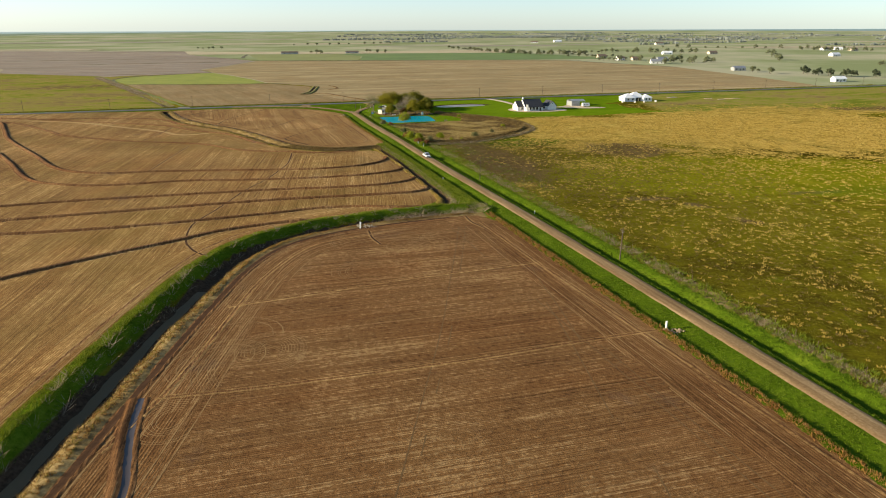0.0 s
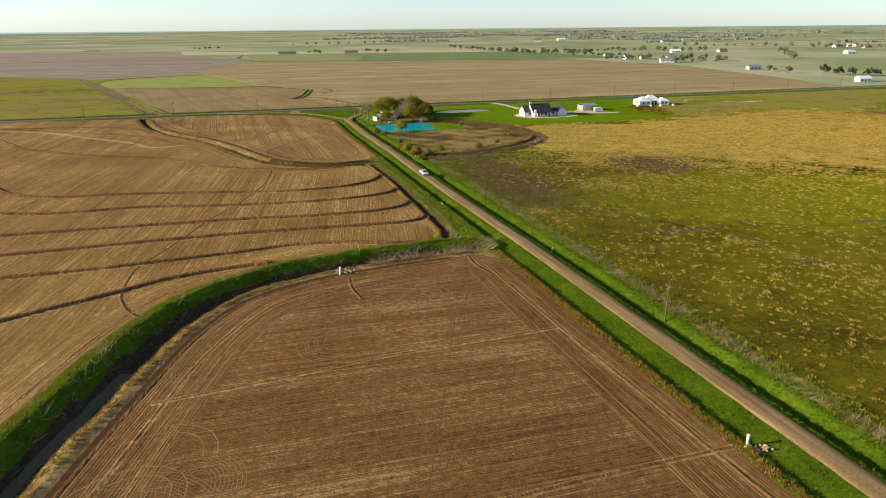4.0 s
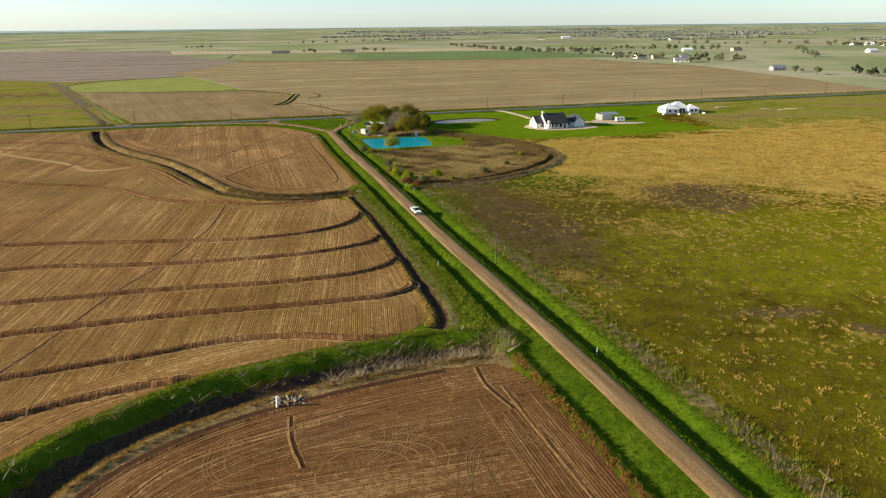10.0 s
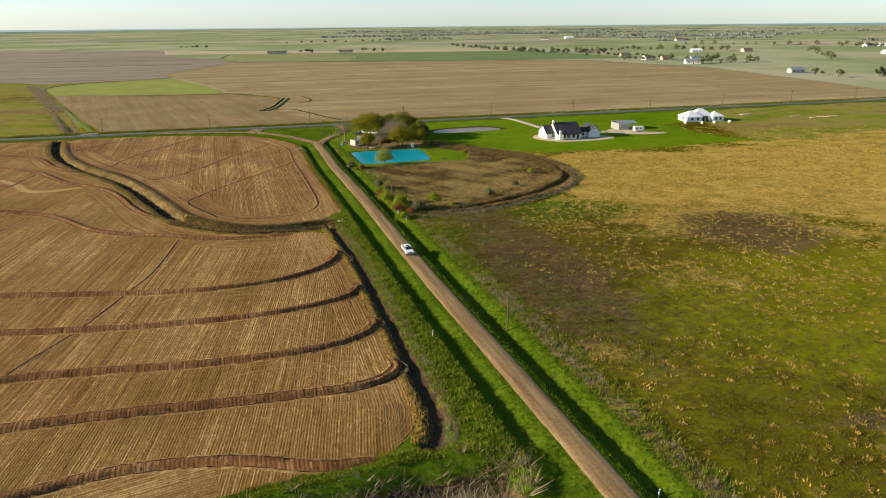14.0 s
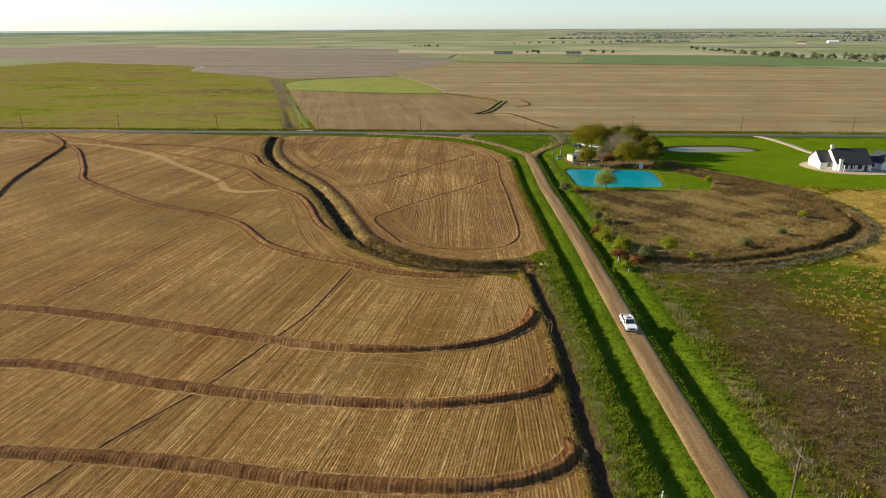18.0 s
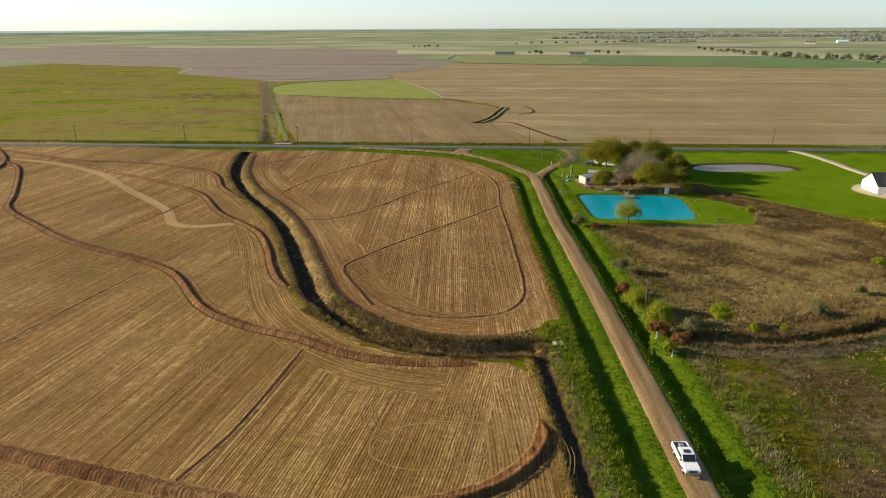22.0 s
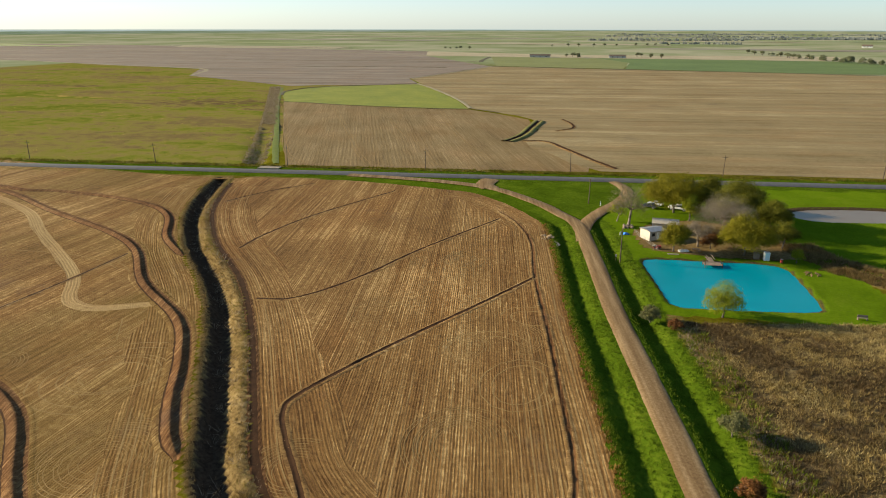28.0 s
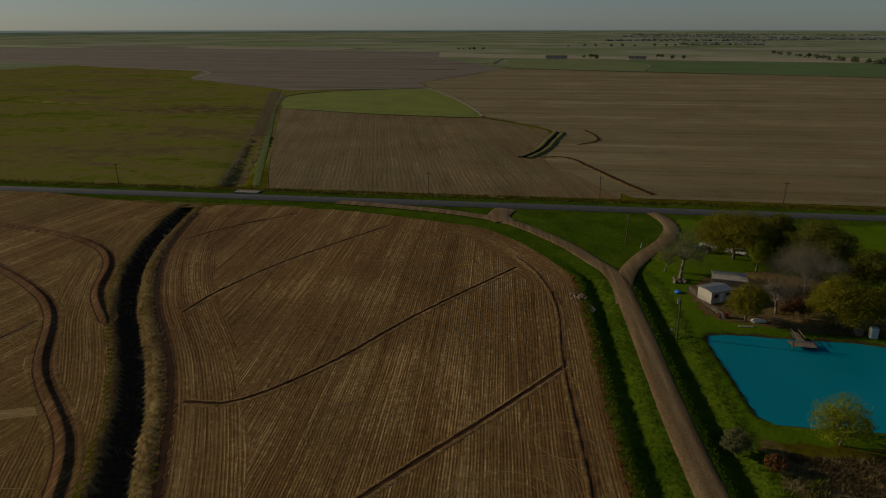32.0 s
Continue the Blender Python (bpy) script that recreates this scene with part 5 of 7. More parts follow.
def pickup_truck(m, paint, label):
    p = thing("pickup_truck", m, label, "pickup truck")
    side = [(-2.85, 0.55), (2.75, 0.55), (2.82, 0.75), (2.78, 0.98), (2.45, 1.08), (1.25, 1.14), (-2.80, 1.12), (-2.88, 0.9)]
    part("body", prism(side, -0.97, 0.97, "y", 0.06), paint, p)
    cab = [(1.30, 1.10), (0.62, 1.78), (-0.95, 1.82), (-1.20, 1.10)]
    c = part("cab", prism(cab, -0.86, 0.86, "y", 0.08), paint, p)
    part("windscreen", prism([(1.24, 1.18), (0.66, 1.735), (0.68, 1.765), (1.28, 1.21)], -0.74, 0.74), GLASS_DARK, c)
    part("rear_window", prism([(-1.17, 1.25), (-0.99, 1.72), (-1.03, 1.74), (-1.21, 1.26)], -0.7, 0.7), GLASS_DARK, c)
    for y in (-0.875, 0.875):
        part("side_window", prism([(1.02, 1.2), (0.58, 1.68), (-0.85, 1.70), (-1.02, 1.2)], y - 0.012, y + 0.012), GLASS_DARK, c)
    part("sunroof", box(-0.3, 0.35, -0.4, 0.4, 1.81, 1.835, 0), GLASS_DARK, c)
    bed = part("bed", box(-2.72, -1.28, -0.80, 0.80, 1.125, 1.135, 0), CAR_DARK, p, "dark cargo bed with loose load")
    part("load", box(-2.3, -1.7, -0.3, 0.3, 1.135, 1.38, 0.05), GREY_METAL, bed)
    for y in (-0.9, 0.9):
        part("bed_rail", box(-2.8, -1.22, y - 0.07, y + 0.07, 1.10, 1.24, 0.02), paint, p)
    part("tailgate", box(-2.90, -2.80, -0.9, 0.9, 0.65, 1.22, 0.02), paint, p)
    part("bumper", box(2.72, 2.92, -0.95, 0.95, 0.45, 0.68, 0.03), GREY_METAL, p)
    part("bumper", box(-3.02, -2.86, -0.92, 0.92, 0.45, 0.62, 0.03), GREY_METAL, p)
    part("grille", box(2.76, 2.83, -0.5, 0.5, 0.72, 0.95, 0.01), TRIM, p)
    for y in (-0.72, 0.72):
        part("headlight", box(2.74, 2.84, y - 0.17, y + 0.17, 0.76, 0.94, 0.01), LAMP, p)
        part("tail_light", box(-2.93, -2.86, y * 1.2 - 0.06, y * 1.2 + 0.06, 0.75, 1.1, 0.01), TAIL, p)
        part("mirror", box(0.95, 1.1, y * 1.45 - 0.12, y * 1.45 + 0.12, 1.15, 1.33, 0.02), TRIM, p)
    for x in (1.85, -1.75):
        for y in (-0.86, 0.86):
            wheel(p, x, y, 0.40, 0.27)
    return p


def car(m, paint, label):
    p = thing("car", m, label, "car")
    part("body", prism([(-2.2, 0.4), (2.2, 0.4), (2.25, 0.65), (2.05, 0.85), (0.95, 0.95), (-2.1, 0.98), (-2.25, 0.7)], -0.88, 0.88, "y", 0.06), paint, p)
    c = part("cabin", prism([(1.0, 0.93), (0.35, 1.42), (-1.2, 1.45), (-1.95, 0.95)], -0.75, 0.75, "y", 0.07), paint, p)
    part("windscreen", prism([(0.95, 1.0), (0.4, 1.38), (0.43, 1.41), (0.99, 1.02)], -0.66, 0.66), GLASS_DARK, c)
    part("rear_window", prism([(-1.88, 1.03), (-1.25, 1.41), (-1.29, 1.44), (-1.93, 1.05)], -0.62, 0.62), GLASS_DARK, c)
    for y in (-0.765, 0.765):
        part("side_window", prism([(0.78, 1.0), (0.3, 1.34), (-1.15, 1.36), (-1.6, 1.0)], y - 0.012, y + 0.012), GLASS_DARK, c)
    for y in (-0.62, 0.62):
        part("headlight", box(2.16, 2.26, y - 0.16, y + 0.16, 0.64, 0.76, 0.01), LAMP, p)
        part("tail_light", box(-2.28, -2.2, y - 0.14, y + 0.14, 0.7, 0.82, 0.01), TAIL, p)
    for x in (1.4, -1.4):
        for y in (-0.78, 0.78):
            wheel(p, x, y, 0.33, 0.2)
    return p


pickup_truck(pose(-1.3, 272.1, 0.33, 0, 0, -73.3), CAR_WHITE, "white pickup truck driving along the gravel road")
car(pose(-34.5, 455.6, 0.0, 0, 0, 160), CAR_DARK, "dark car parked under the trees")
car(pose(-33.2, 459.0, 0.0, 0, 0, 165), CAR_WHITE, "white car parked under the trees")
pickup_truck(pose(-26.5, 455.8, 0.0, 0, 0, 172), CAR_WHITE, "white pickup truck parked under the trees")


def travel_trailer(m):
    p = thing("travel_trailer", m, "white travel trailer parked beside the metal shed", "trailer")
    part("body", prism([(-2.6, 0.5), (2.5, 0.5), (2.7, 1.0), (2.4, 2.6), (-2.6, 2.65)], -1.1, 1.1, "y", 0.08), CAR_WHITE, p)
    for x in (-1.4, 0.6):
        part("window", box(x - 0.4, x + 0.4, -1.13, -1.09, 1.4, 2.0, 0), GLASS_DARK, p)
    part("hitch", rod((2.5, 0, 0.5), (3.6, 0, 0.45), 0.06), GREY_METAL, p)
    for y in (-0.95, 0.95):
        wheel(p, -0.3, y, 0.34, 0.2)
    part("jack", rod((3.3, 0, 0), (3.3, 0, 0.5), 0.04), GREY_METAL, p)


travel_trailer(pose(108.6, 456.2, 0.12, 0, 0, 10))


# ---- pond side ----
def mobile_home():
    h = thing("site_hut", pose(-31.8, 421.9, 0, 0, 0, 44), "small white cabin with a grey metal roof", "cabin")
    part("wall", box(0, 4.9, 0, 3.8, 0.1, 2.5, 0.03), plain("cream_siding", (0.42, 0.39, 0.33), (0.54, 0.50, 0.43), 1.0, 0.8), h)
    roof_slope(h, (-0.2, -0.25, 2.45), (5.1, -0.25, 2.45), (5.1, 1.9, 2.85), (-0.2, 1.9, 2.85), GREY_METAL, 0.07)
    roof_slope(h, (-0.2, 4.05, 2.45), (5.1, 4.05, 2.45), (5.1, 1.9, 2.85), (-0.2, 1.9, 2.85), GREY_METAL, 0.07)
    for u in (1.1, 4.1):
        window(h, u, 0, 1.2, 0.9, 0.8, "s")
    part("door", box(2.1, 3.0, -0.05, 0.01, 0.15, 2.1, 0.01), WHITE_PLASTIC, h)
    for u in (0.3, 2.4, 4.6):
        for v in (0.3, 3.5):
            part("pier", box(u - 0.2, u + 0.2, v - 0.2, v + 0.2, -0.2, 0.12, 0), CONCRETE, h)
    c = thing("carport", pose(-32.0, 429.6, 0, 0, 0, 4), "open carport with a pale metal roof", "carport")
    roof_slope(c, (0, 0, 2.65), (6.8, 0, 2.65), (6.8, 4.2, 2.95), (0, 4.2, 2.95), plain("tan_corrugated_metal", (0.40, 0.35, 0.27), (0.52, 0.46, 0.37), 1.2, 0.6), 0.07)
    for u in (0.2, 3.4, 6.6):
        for v in (0.2, 4.0):
            part("post", box(u - 0.06, u + 0.06, v - 0.06, v + 0.06, -0.1, 2.64 + v * 0.07, 0), GREY_METAL, c)
    part("back_wall", box(0.2, 6.6, 4.0, 4.06, 0, 2.6, 0), GREY_METAL, c)
    part("storage_chest", box(1.0, 2.6, 0.8, 1.8, -0.02, 1.1, 0.03), WHITE_PLASTIC, c)


mobile_home()


def dock():
    d = thing("dock", pose(-16.9, 409.0, 0, 0, 0, 14), "small grey wooden fishing dock on the pond", "dock")
    for i in range(8):
        part("board", box(-2.0 + i * 0.5, -1.54 + i * 0.5, -1.2, 1.0, 0.34, 0.40, 0.008), DECK, d)
    for i in range(9):
        part("board", box(-0.55, 0.75, 1.02 + i * 0.42, 1.40 + i * 0.42, 0.36, 0.42, 0.008), DECK, d)
    for x, y in ((-1.9, -1.1), (1.9, -1.1), (-1.9, 0.9), (1.9, 0.9), (-0.5, 3.0), (0.7, 3.0)):
        part("pile", rod((x, y, -1.2), (x, y, 1.25 if y < 0 else 0.9), 0.08, 0.08), WOOD_POLE, d)
    part("rail", box(-1.95, 1.95, -1.16, -1.06, 1.15, 1.23, 0.01), DECK, d)
    for x in (-0.5, 0.7):
        part("rail", box(x - 0.04, x + 0.04, 0.9, 4.7, 1.0, 1.08, 0.01), DECK, d)


dock()
w = thing("white_cabinet", pose(-5.3, 417.0, 0, 0, 0, 10), "tall white plastic cabinet by the pond bank", "cabinet")
part("body", box(-0.6, 0.6, -0.55, 0.55, 0, 2.0, 0.05), WHITE_PLASTIC, w)
part("door", box(-0.45, 0.45, -0.585, -0.55, 0.1, 1.85, 0.01), plain("pale_blue_panel", (0.45, 0.58, 0.65), (0.55, 0.68, 0.74), 2.0), w)
w = thing("dark_crate", pose(-7.4, 417.6, 0, 0, 0, 10), "dark wooden crate by the pond bank", "crate")
part("body", box(-0.6, 0.6, -0.5, 0.5, 0, 1.3, 0.03), DECK, w)
part("lid", box(-0.65, 0.65, -0.55, 0.55, 1.3, 1.38, 0.01), DECK, w)
w = thing("meter_box", pose(-37.9, 405.2, 0), "small grey meter box beside the utility pole", "box")
part("post", rod((0, 0, -0.2), (0, 0, 0.9), 0.05), WOOD_POLE, w)
part("case", box(-0.2, 0.2, -0.15, 0.15, 0.7, 1.2, 0.02), GREY_METAL, w)


def rubble(x, y, r, count, label, mat=RUBBLE, seed=1, low=0.10, high=0.28, squash=1.0):
    """A loose heap: each stone a part."""
    q = random.Random(seed)
    t = thing("rubble_heap", pose(x, y, 0), label, "rubble")
    meshes = []
    for k in range(4):
        bm = bmesh.new()
        bmesh.ops.create_icosphere(bm, subdivisions=1, radius=1.0)
        for v in bm.verts:
            v.co *= q.uniform(0.7, 1.15)
        me = bpy.data.meshes.new("stone")
        bm.to_mesh(me)
        bm.free()
        me.materials.append(mat)
        meshes.append(me)
    for i in range(count):
        a, d = q.uniform(0, 6.28), r * math.sqrt(q.random())
        s = q.uniform(low, high)
        px, py = d * math.cos(a), d * math.sin(a) * squash
        o = part("stone", meshes[i % 4], mat, t)
        z = float(height(np.array([x + px]), np.array([y + py]))[0])
        o.location, o.scale, o.rotation_euler = (px, py, z + s * 0.25 + (r - d) / r * low * 1.2), (s * 1.3, s, s * 0.7), (q.uniform(0, 3), q.uniform(0, 3), q.uniform(0, 6))
    return t


def riser(x, y, h, label, lean=0):
    t = thing("standpipe", pose(x, y, 0, 0, lean, 0), label, "standpipe")
    part("pipe", rod((0, 0, -0.4), (0, 0, h), 0.19, 0.19, 14), WHITE_PLASTIC, t)
    part("collar", rod((0, 0, h), (0, 0, h + 0.1), 0.23, 0.23, 14), WHITE_PLASTIC, t)


riser(46.0, 99.2, 1.5, "white irrigation standpipe at the field edge")
rubble(47.3, 98.3, 2.0, 40, "pale broken stones round a standpipe", seed=2, squash=0.6)
riser(-19.3, 166.6, 1.8, "white irrigation standpipe on the canal bank", 4)
rubble(-17.6, 168.2, 3.2, 40, "pale concrete rubble on the canal bank", CONCRETE, 3, squash=0.4)
rubble(-56.6, 415.4, 1.7, 26, "pale rubble heap beside the road ditch", seed=4, low=0.2, high=0.55)
sheet("ditch_puddle", smooth([(-55, 412.5), (-54, 413.5), (-52, 410.5), (-53, 409.2)], 0.8, True), 0.12, MURKY, "small puddle in the road ditch", "puddle")
rubble(3.4, 410.5, 1.9, 26, "ring of dark stones and ash on the lawn", MUD, 5, squash=0.7)
rubble(-38.4, 432.6, 1.5, 22, "stacked firewood and stones under a tree", DECK, 6, 0.2, 0.5)
rubble(-27.3, 302.5, 1.6, 14, "scattered pale stones in the canal end", RUBBLE, 7, 0.1, 0.3)

inl = thing("culvert_inlet", pose(-21.6, 300.2, 0, 0, 0, 20), "wooden culvert inlet box with pale planks", "culvert")
for i in range(3):
    part("plank", box(-0.9 + i * 0.62, -0.34 + i * 0.62, -0.7, 0.7, 0.30, 0.38, 0.01), LUMBER if i != 1 else TRIM, inl)
part("frame", box(-1.0, 1.0, -0.8, 0.8, -1.0, 0.29, 0.02), DECK, inl)
brd = thing("culvert_bridge", pose(-174.4, 462.8, 0, 0, 0, 14.4), "pale concrete culvert crossing beside the road", "bridge")
part("slab", box(-4, 4, -1.6, 1.6, 0.05, 0.32, 0.03), CONCRETE, brd)
part("headwall", box(-4, 4, -1.85, -1.6, -1.0, 0.45, 0.03), CONCRETE, brd)
part("headwall", box(-4, 4, 1.6, 1.85, -1.0, 0.45, 0.03), CONCRETE, brd)


def marker(x, y, label="white plastic marker post in the grass verge"):
    z = float(height(np.array([x]), np.array([y]))[0])
    t = thing("marker_post", pose(x, y, z, 2, 3, 0), label, "marker post", "marker posts along the road")
    part("post", box(-0.09, 0.09, -0.05, 0.05, -0.2, 1.35, 0.02), WHITE_PLASTIC, t)
    part("band", box(-0.095, 0.095, -0.055, 0.055, 1.05, 1.2, 0), BLUE_TARP, t)


for x, y in ((33.2, 184), (5.2, 225.6), (-3.0, 301.6), (-5.7, 307.3), (-48.6, 452.4)):
    marker(x, y)


def clutter():
    w = thing("blue_tarpaulin", pose(-38.0, 426.0, 0, 0, 0, 30), "crumpled blue tarpaulin on the grass", "tarpaulin")
    part("heap", prism([(-0.9, 0), (0.9, 0), (0.5, 0.35), (-0.3, 0.5)], -0.6, 0.6, "y", 0.08), BLUE_TARP, w)
    w = thing("garden_tractor", pose(-29.6, 416.6, 0, 0, 0, 20), "faded red garden tractor in the yard", "tractor")
    part("hood", box(0.0, 1.0, -0.3, 0.3, 0.35, 0.85, 0.06), RED_PAINT, w)
    part("seat", box(-0.6, -0.2, -0.25, 0.25, 0.55, 0.95, 0.05), TRIM, w)
    part("deck", box(-0.8, 0.2, -0.5, 0.5, 0.22, 0.38, 0.03), RED_PAINT, w)
    for x, r in ((0.75, 0.2), (-0.6, 0.28)):
        for y in (-0.42, 0.42):
            wheel(w, x, y, r, 0.16)
    w = thing("picnic_table", pose(-20.6, 417.6, 0, 0, 0, 12), "grey wooden picnic table under the trees", "table")
    part("tabletop", box(-0.9, 0.9, -0.38, 0.38, 0.70, 0.75, 0.01), DECK, w)
    for y in (-0.72, 0.72):
        part("bench", box(-0.9, 0.9, y - 0.13, y + 0.13, 0.42, 0.46, 0.01), DECK, w)
    for x in (-0.6, 0.6):
        part("leg", box(x - 0.04, x + 0.04, -0.75, 0.75, 0.36, 0.42, 0), DECK, w)
        for y in (-0.45, 0.45):
            part("leg", rod((x, y * 1.3, 0), (x, y * 0.5, 0.7), 0.05), DECK, w)
    w = thing("bench", pose(9.1, 387.4, 0, 0, 0, 10), "weathered wooden bench at the lawn edge", "bench")
    part("seat", box(-0.9, 0.9, -0.2, 0.2, 0.42, 0.47, 0.01), DECK, w)
    part("backrest", box(-0.9, 0.9, 0.2, 0.25, 0.5, 0.95, 0.01), DECK, w)
    for x in (-0.8, 0.8):
        part("leg", box(x - 0.05, x + 0.05, -0.18, 0.22, 0, 0.42, 0), DECK, w)
    w = thing("burn_barrel", pose(-2.2, 416.3, 0), "rusty red barrel on the pond bank", "barrel")
    part("drum", rod((0, 0, 0), (0, 0, 0.9), 0.3, 0.3, 14), RED_PAINT, w)
    part("rim", rod((0, 0, 0.88), (0, 0, 0.93), 0.32, 0.32, 14), GREY_METAL, w)
    w = thing("small_boat", pose(-23.4, 416.8, 0, 0, 0, 25), "white upturned small boat in the yard", "boat")
    part("hull", prism([(-1.4, 0), (1.4, 0), (1.2, 0.35), (0.6, 0.5), (-0.9, 0.5), (-1.3, 0.3)], -0.5, 0.5, "y", 0.12), WHITE_PLASTIC, w)
    part("keel", box(-1.2, 1.1, -0.04, 0.04, 0.48, 0.56, 0.01), DECK, w)
    w = thing("stone_slab", pose(-25.6, 413.6, 0, 0, 0, 14), "pale flat concrete slab under a tree", "slab")
    part("slab", box(-1.3, 1.3, -0.3, 0.3, 0, 0.14, 0.03), CONCRETE, w)
    f = thing("yard_fence", pose(0, 0, 0), "low weathered wire and board fence round the yard", "fence")
    pts = [(-36.2, 427.8), (-34.5, 424.5), (-32.8, 421.2), (-31.0, 418.0), (-29.2, 415.0)]
    for (ax, ay), (bx, by) in zip(pts[:-1], pts[1:]):
        part("post", box(ax - 0.05, ax + 0.05, ay - 0.05, ay + 0.05, -0.2, 1.15, 0.01), WOOD_POLE, f)
        for z in (0.35, 0.7, 1.05):
            part("rail", rod((ax, ay, z), (bx, by, z), 0.025), GREY_METAL, f)
    part("post", box(-29.25, -29.15, 414.95, 415.05, -0.2, 1.15, 0.01), WOOD_POLE, f)
    for i, (x, y, r) in enumerate(((214, 505, 8), (222, 499.5, 20), (229, 503, -15), (236, 505, 10))):
        w = thing("lumber_stack", pose(x, y, 0, 0, 0, r), "stack of fresh pale lumber on a building plot", "lumber stack", "lumber on the building plot")
        for k in range(4):
            part("plank", box(-3.2 + 0.2 * k, 3.0, -0.9 + k * 0.45, -0.5 + k * 0.45, 0, 0.35, 0.02), LUMBER, w)
    w = thing("slab_foundation", pose(190, 516, 0, 0, 0, 14), "small grey concrete slab near the road", "slab")
    part("slab", box(-3.5, 3.5, -2, 2, -0.1, 0.3, 0.02), CONCRETE, w)


clutter()

# ---- plants ----
def rand_dirs(rng, n):
    v = rng.normal(size=(n, 3))
    return v / np.linalg.norm(v, axis=1)[:, None]


def quads(rng, c, size, out=None):
    """One leaf card at each centre, most of them facing outwards."""
    n = len(c)
    face = rand_dirs(rng, n)
    if out is not None:
        face = face * 0.75 + out
        face /= np.linalg.norm(face, axis=1)[:, None] + 1e-9
    a = np.cross(face, rand_dirs(rng, n))
    a /= np.linalg.norm(a, axis=1)[:, None] + 1e-9
    b = np.cross(face, a)
    s = (size * rng.uniform(0.6, 1.3, n))[:, None]
    v = np.stack([c - a * s, c + b * s * 0.65, c + a * s, c - b * s * 0.65], 1)
    return v.reshape(-1, 3), np.arange(4 * n).reshape(n, 4)


def crown_mesh(name, rng, lobes, clumps, leaves, size, mat, shell=0.72):
    """Leaves in clumps over several lobes (x, y, z, rx, ry, rz), with gaps between the clumps."""
    cs, outs = [], []
    w = np.array([l[3] * l[4] for l in lobes])
    w = w / w.sum()
    for l, f in zip(lobes, w):
        k = max(3, int(clumps * f))
        d = rand_dirs(rng, k)
        d[:, 2] = np.where(d[:, 2] < -0.55, -d[:, 2], d[:, 2])
        r = np.where(rng.random(k) < 0.25, rng.uniform(0.35, shell, k), rng.uniform(shell, 1.04, k))[:, None]
        p = np.array(l[:3]) + d * r * np.array(l[3:])
        spread = np.repeat(0.115 * (l[3] + l[5]) * rng.uniform(0.6, 1.3, k), leaves)[:, None]
        j = np.clip(rng.normal(size=(k * leaves, 3)), -1.7, 1.7)
        cs.append(np.repeat(p, leaves, 0) + j * spread * np.array((1, 1, 0.8)))
        o = np.repeat(d, leaves, 0) + 0.6 * j
        outs.append(o / (np.linalg.norm(o, axis=1)[:, None] + 1e-9))
    v, f = quads(rng, np.concatenate(cs), size, np.concatenate(outs))
    return mesh_from(name, v, f, mat, flat=True)


def limb_mesh(name, rng, h, r, lobes, mat, twigs=0, split=0.35):
    """A tapered trunk with limbs to the lobes, and twigs for bare crowns."""
    bm = bmesh.new()
    fork = h * split
    lean = Vector((rng.normal(0, 0.05) * h, rng.normal(0, 0.05) * h, fork))
    rod((0, 0, -0.3), lean * 0.5, r * 1.25, r, 9, bm)
    rod(lean * 0.5, lean, r, r * 0.8, 9, bm)
    ends = []
    for l in lobes:
        tip = Vector(l[:3])
        mid = lean.lerp(tip, 0.5) + Vector((rng.normal(0, 0.3), rng.normal(0, 0.3), 0.25 * l[5]))
        rod(lean, mid, r * 0.55, r * 0.33, 6, bm)
        rod(mid, tip, r * 0.33, r * 0.14, 5, bm)
        ends += [(mid, tip, l)]
    for k in range(twigs):
        a, b, l = ends[k % len(ends)]
        s = a.lerp(b, rng.uniform(0.1, 1.0))
        d = Vector(rand_dirs(rng, 1)[0])
        d.z = abs(d.z) * 0.8 + 0.1
        e = s + Vector((d.x * l[3], d.y * l[4], d.z * l[5])) * rng.uniform(0.55, 1.1)
        rod(s, e, r * 0.09, 0.015, 3, bm)
        for j in range(3):
            u = s.lerp(e, rng.uniform(0.35, 0.9))
            d2 = Vector(rand_dirs(rng, 1)[0])
            rod(u, u + Vector((d2.x, d2.y, abs(d2.z))) * 0.28 * l[3] * rng.uniform(0.5, 1.2), 0.03, 0.012, 3, bm)
    me = bpy.data.meshes.new(name)
    bm.to_mesh(me)
    bm.free()
    me.materials.append(mat)
    me.shade_smooth()
    return me


BARK = plain("grey_bark", (0.085, 0.070, 0.055), (0.17, 0.145, 0.12), 2.5, 0.9, 0.2, 0.4)
PALE_BARK = plain("pale_bare_twigs", (0.14, 0.115, 0.085), (0.24, 0.205, 0.16), 1.0, 0.9)
OAK = leafy("olive_oak_leaves", (0.098, 0.090, 0.004), (0.158, 0.146, 0.006), (0.235, 0.210, 0.014))
DARK_OAK = leafy("dark_oak_leaves", (0.070, 0.076, 0.006), (0.112, 0.116, 0.009), (0.168, 0.162, 0.017))
SPRING = leafy("spring_green_leaves", (0.125, 0.160, 0.006), (0.200, 0.235, 0.010), (0.29, 0.315, 0.022))
PALE_LEAF = leafy("pale_grey_green_leaves", (0.085, 0.095, 0.035), (0.15, 0.155, 0.06), (0.23, 0.22, 0.10))
RUST = leafy("rust_brown_leaves", (0.085, 0.038, 0.015), (0.17, 0.075, 0.025), (0.27, 0.13, 0.04))
BARE = leafy("bare_bud_twigs", (0.10, 0.085, 0.065), (0.19, 0.165, 0.125), (0.30, 0.265, 0.20))


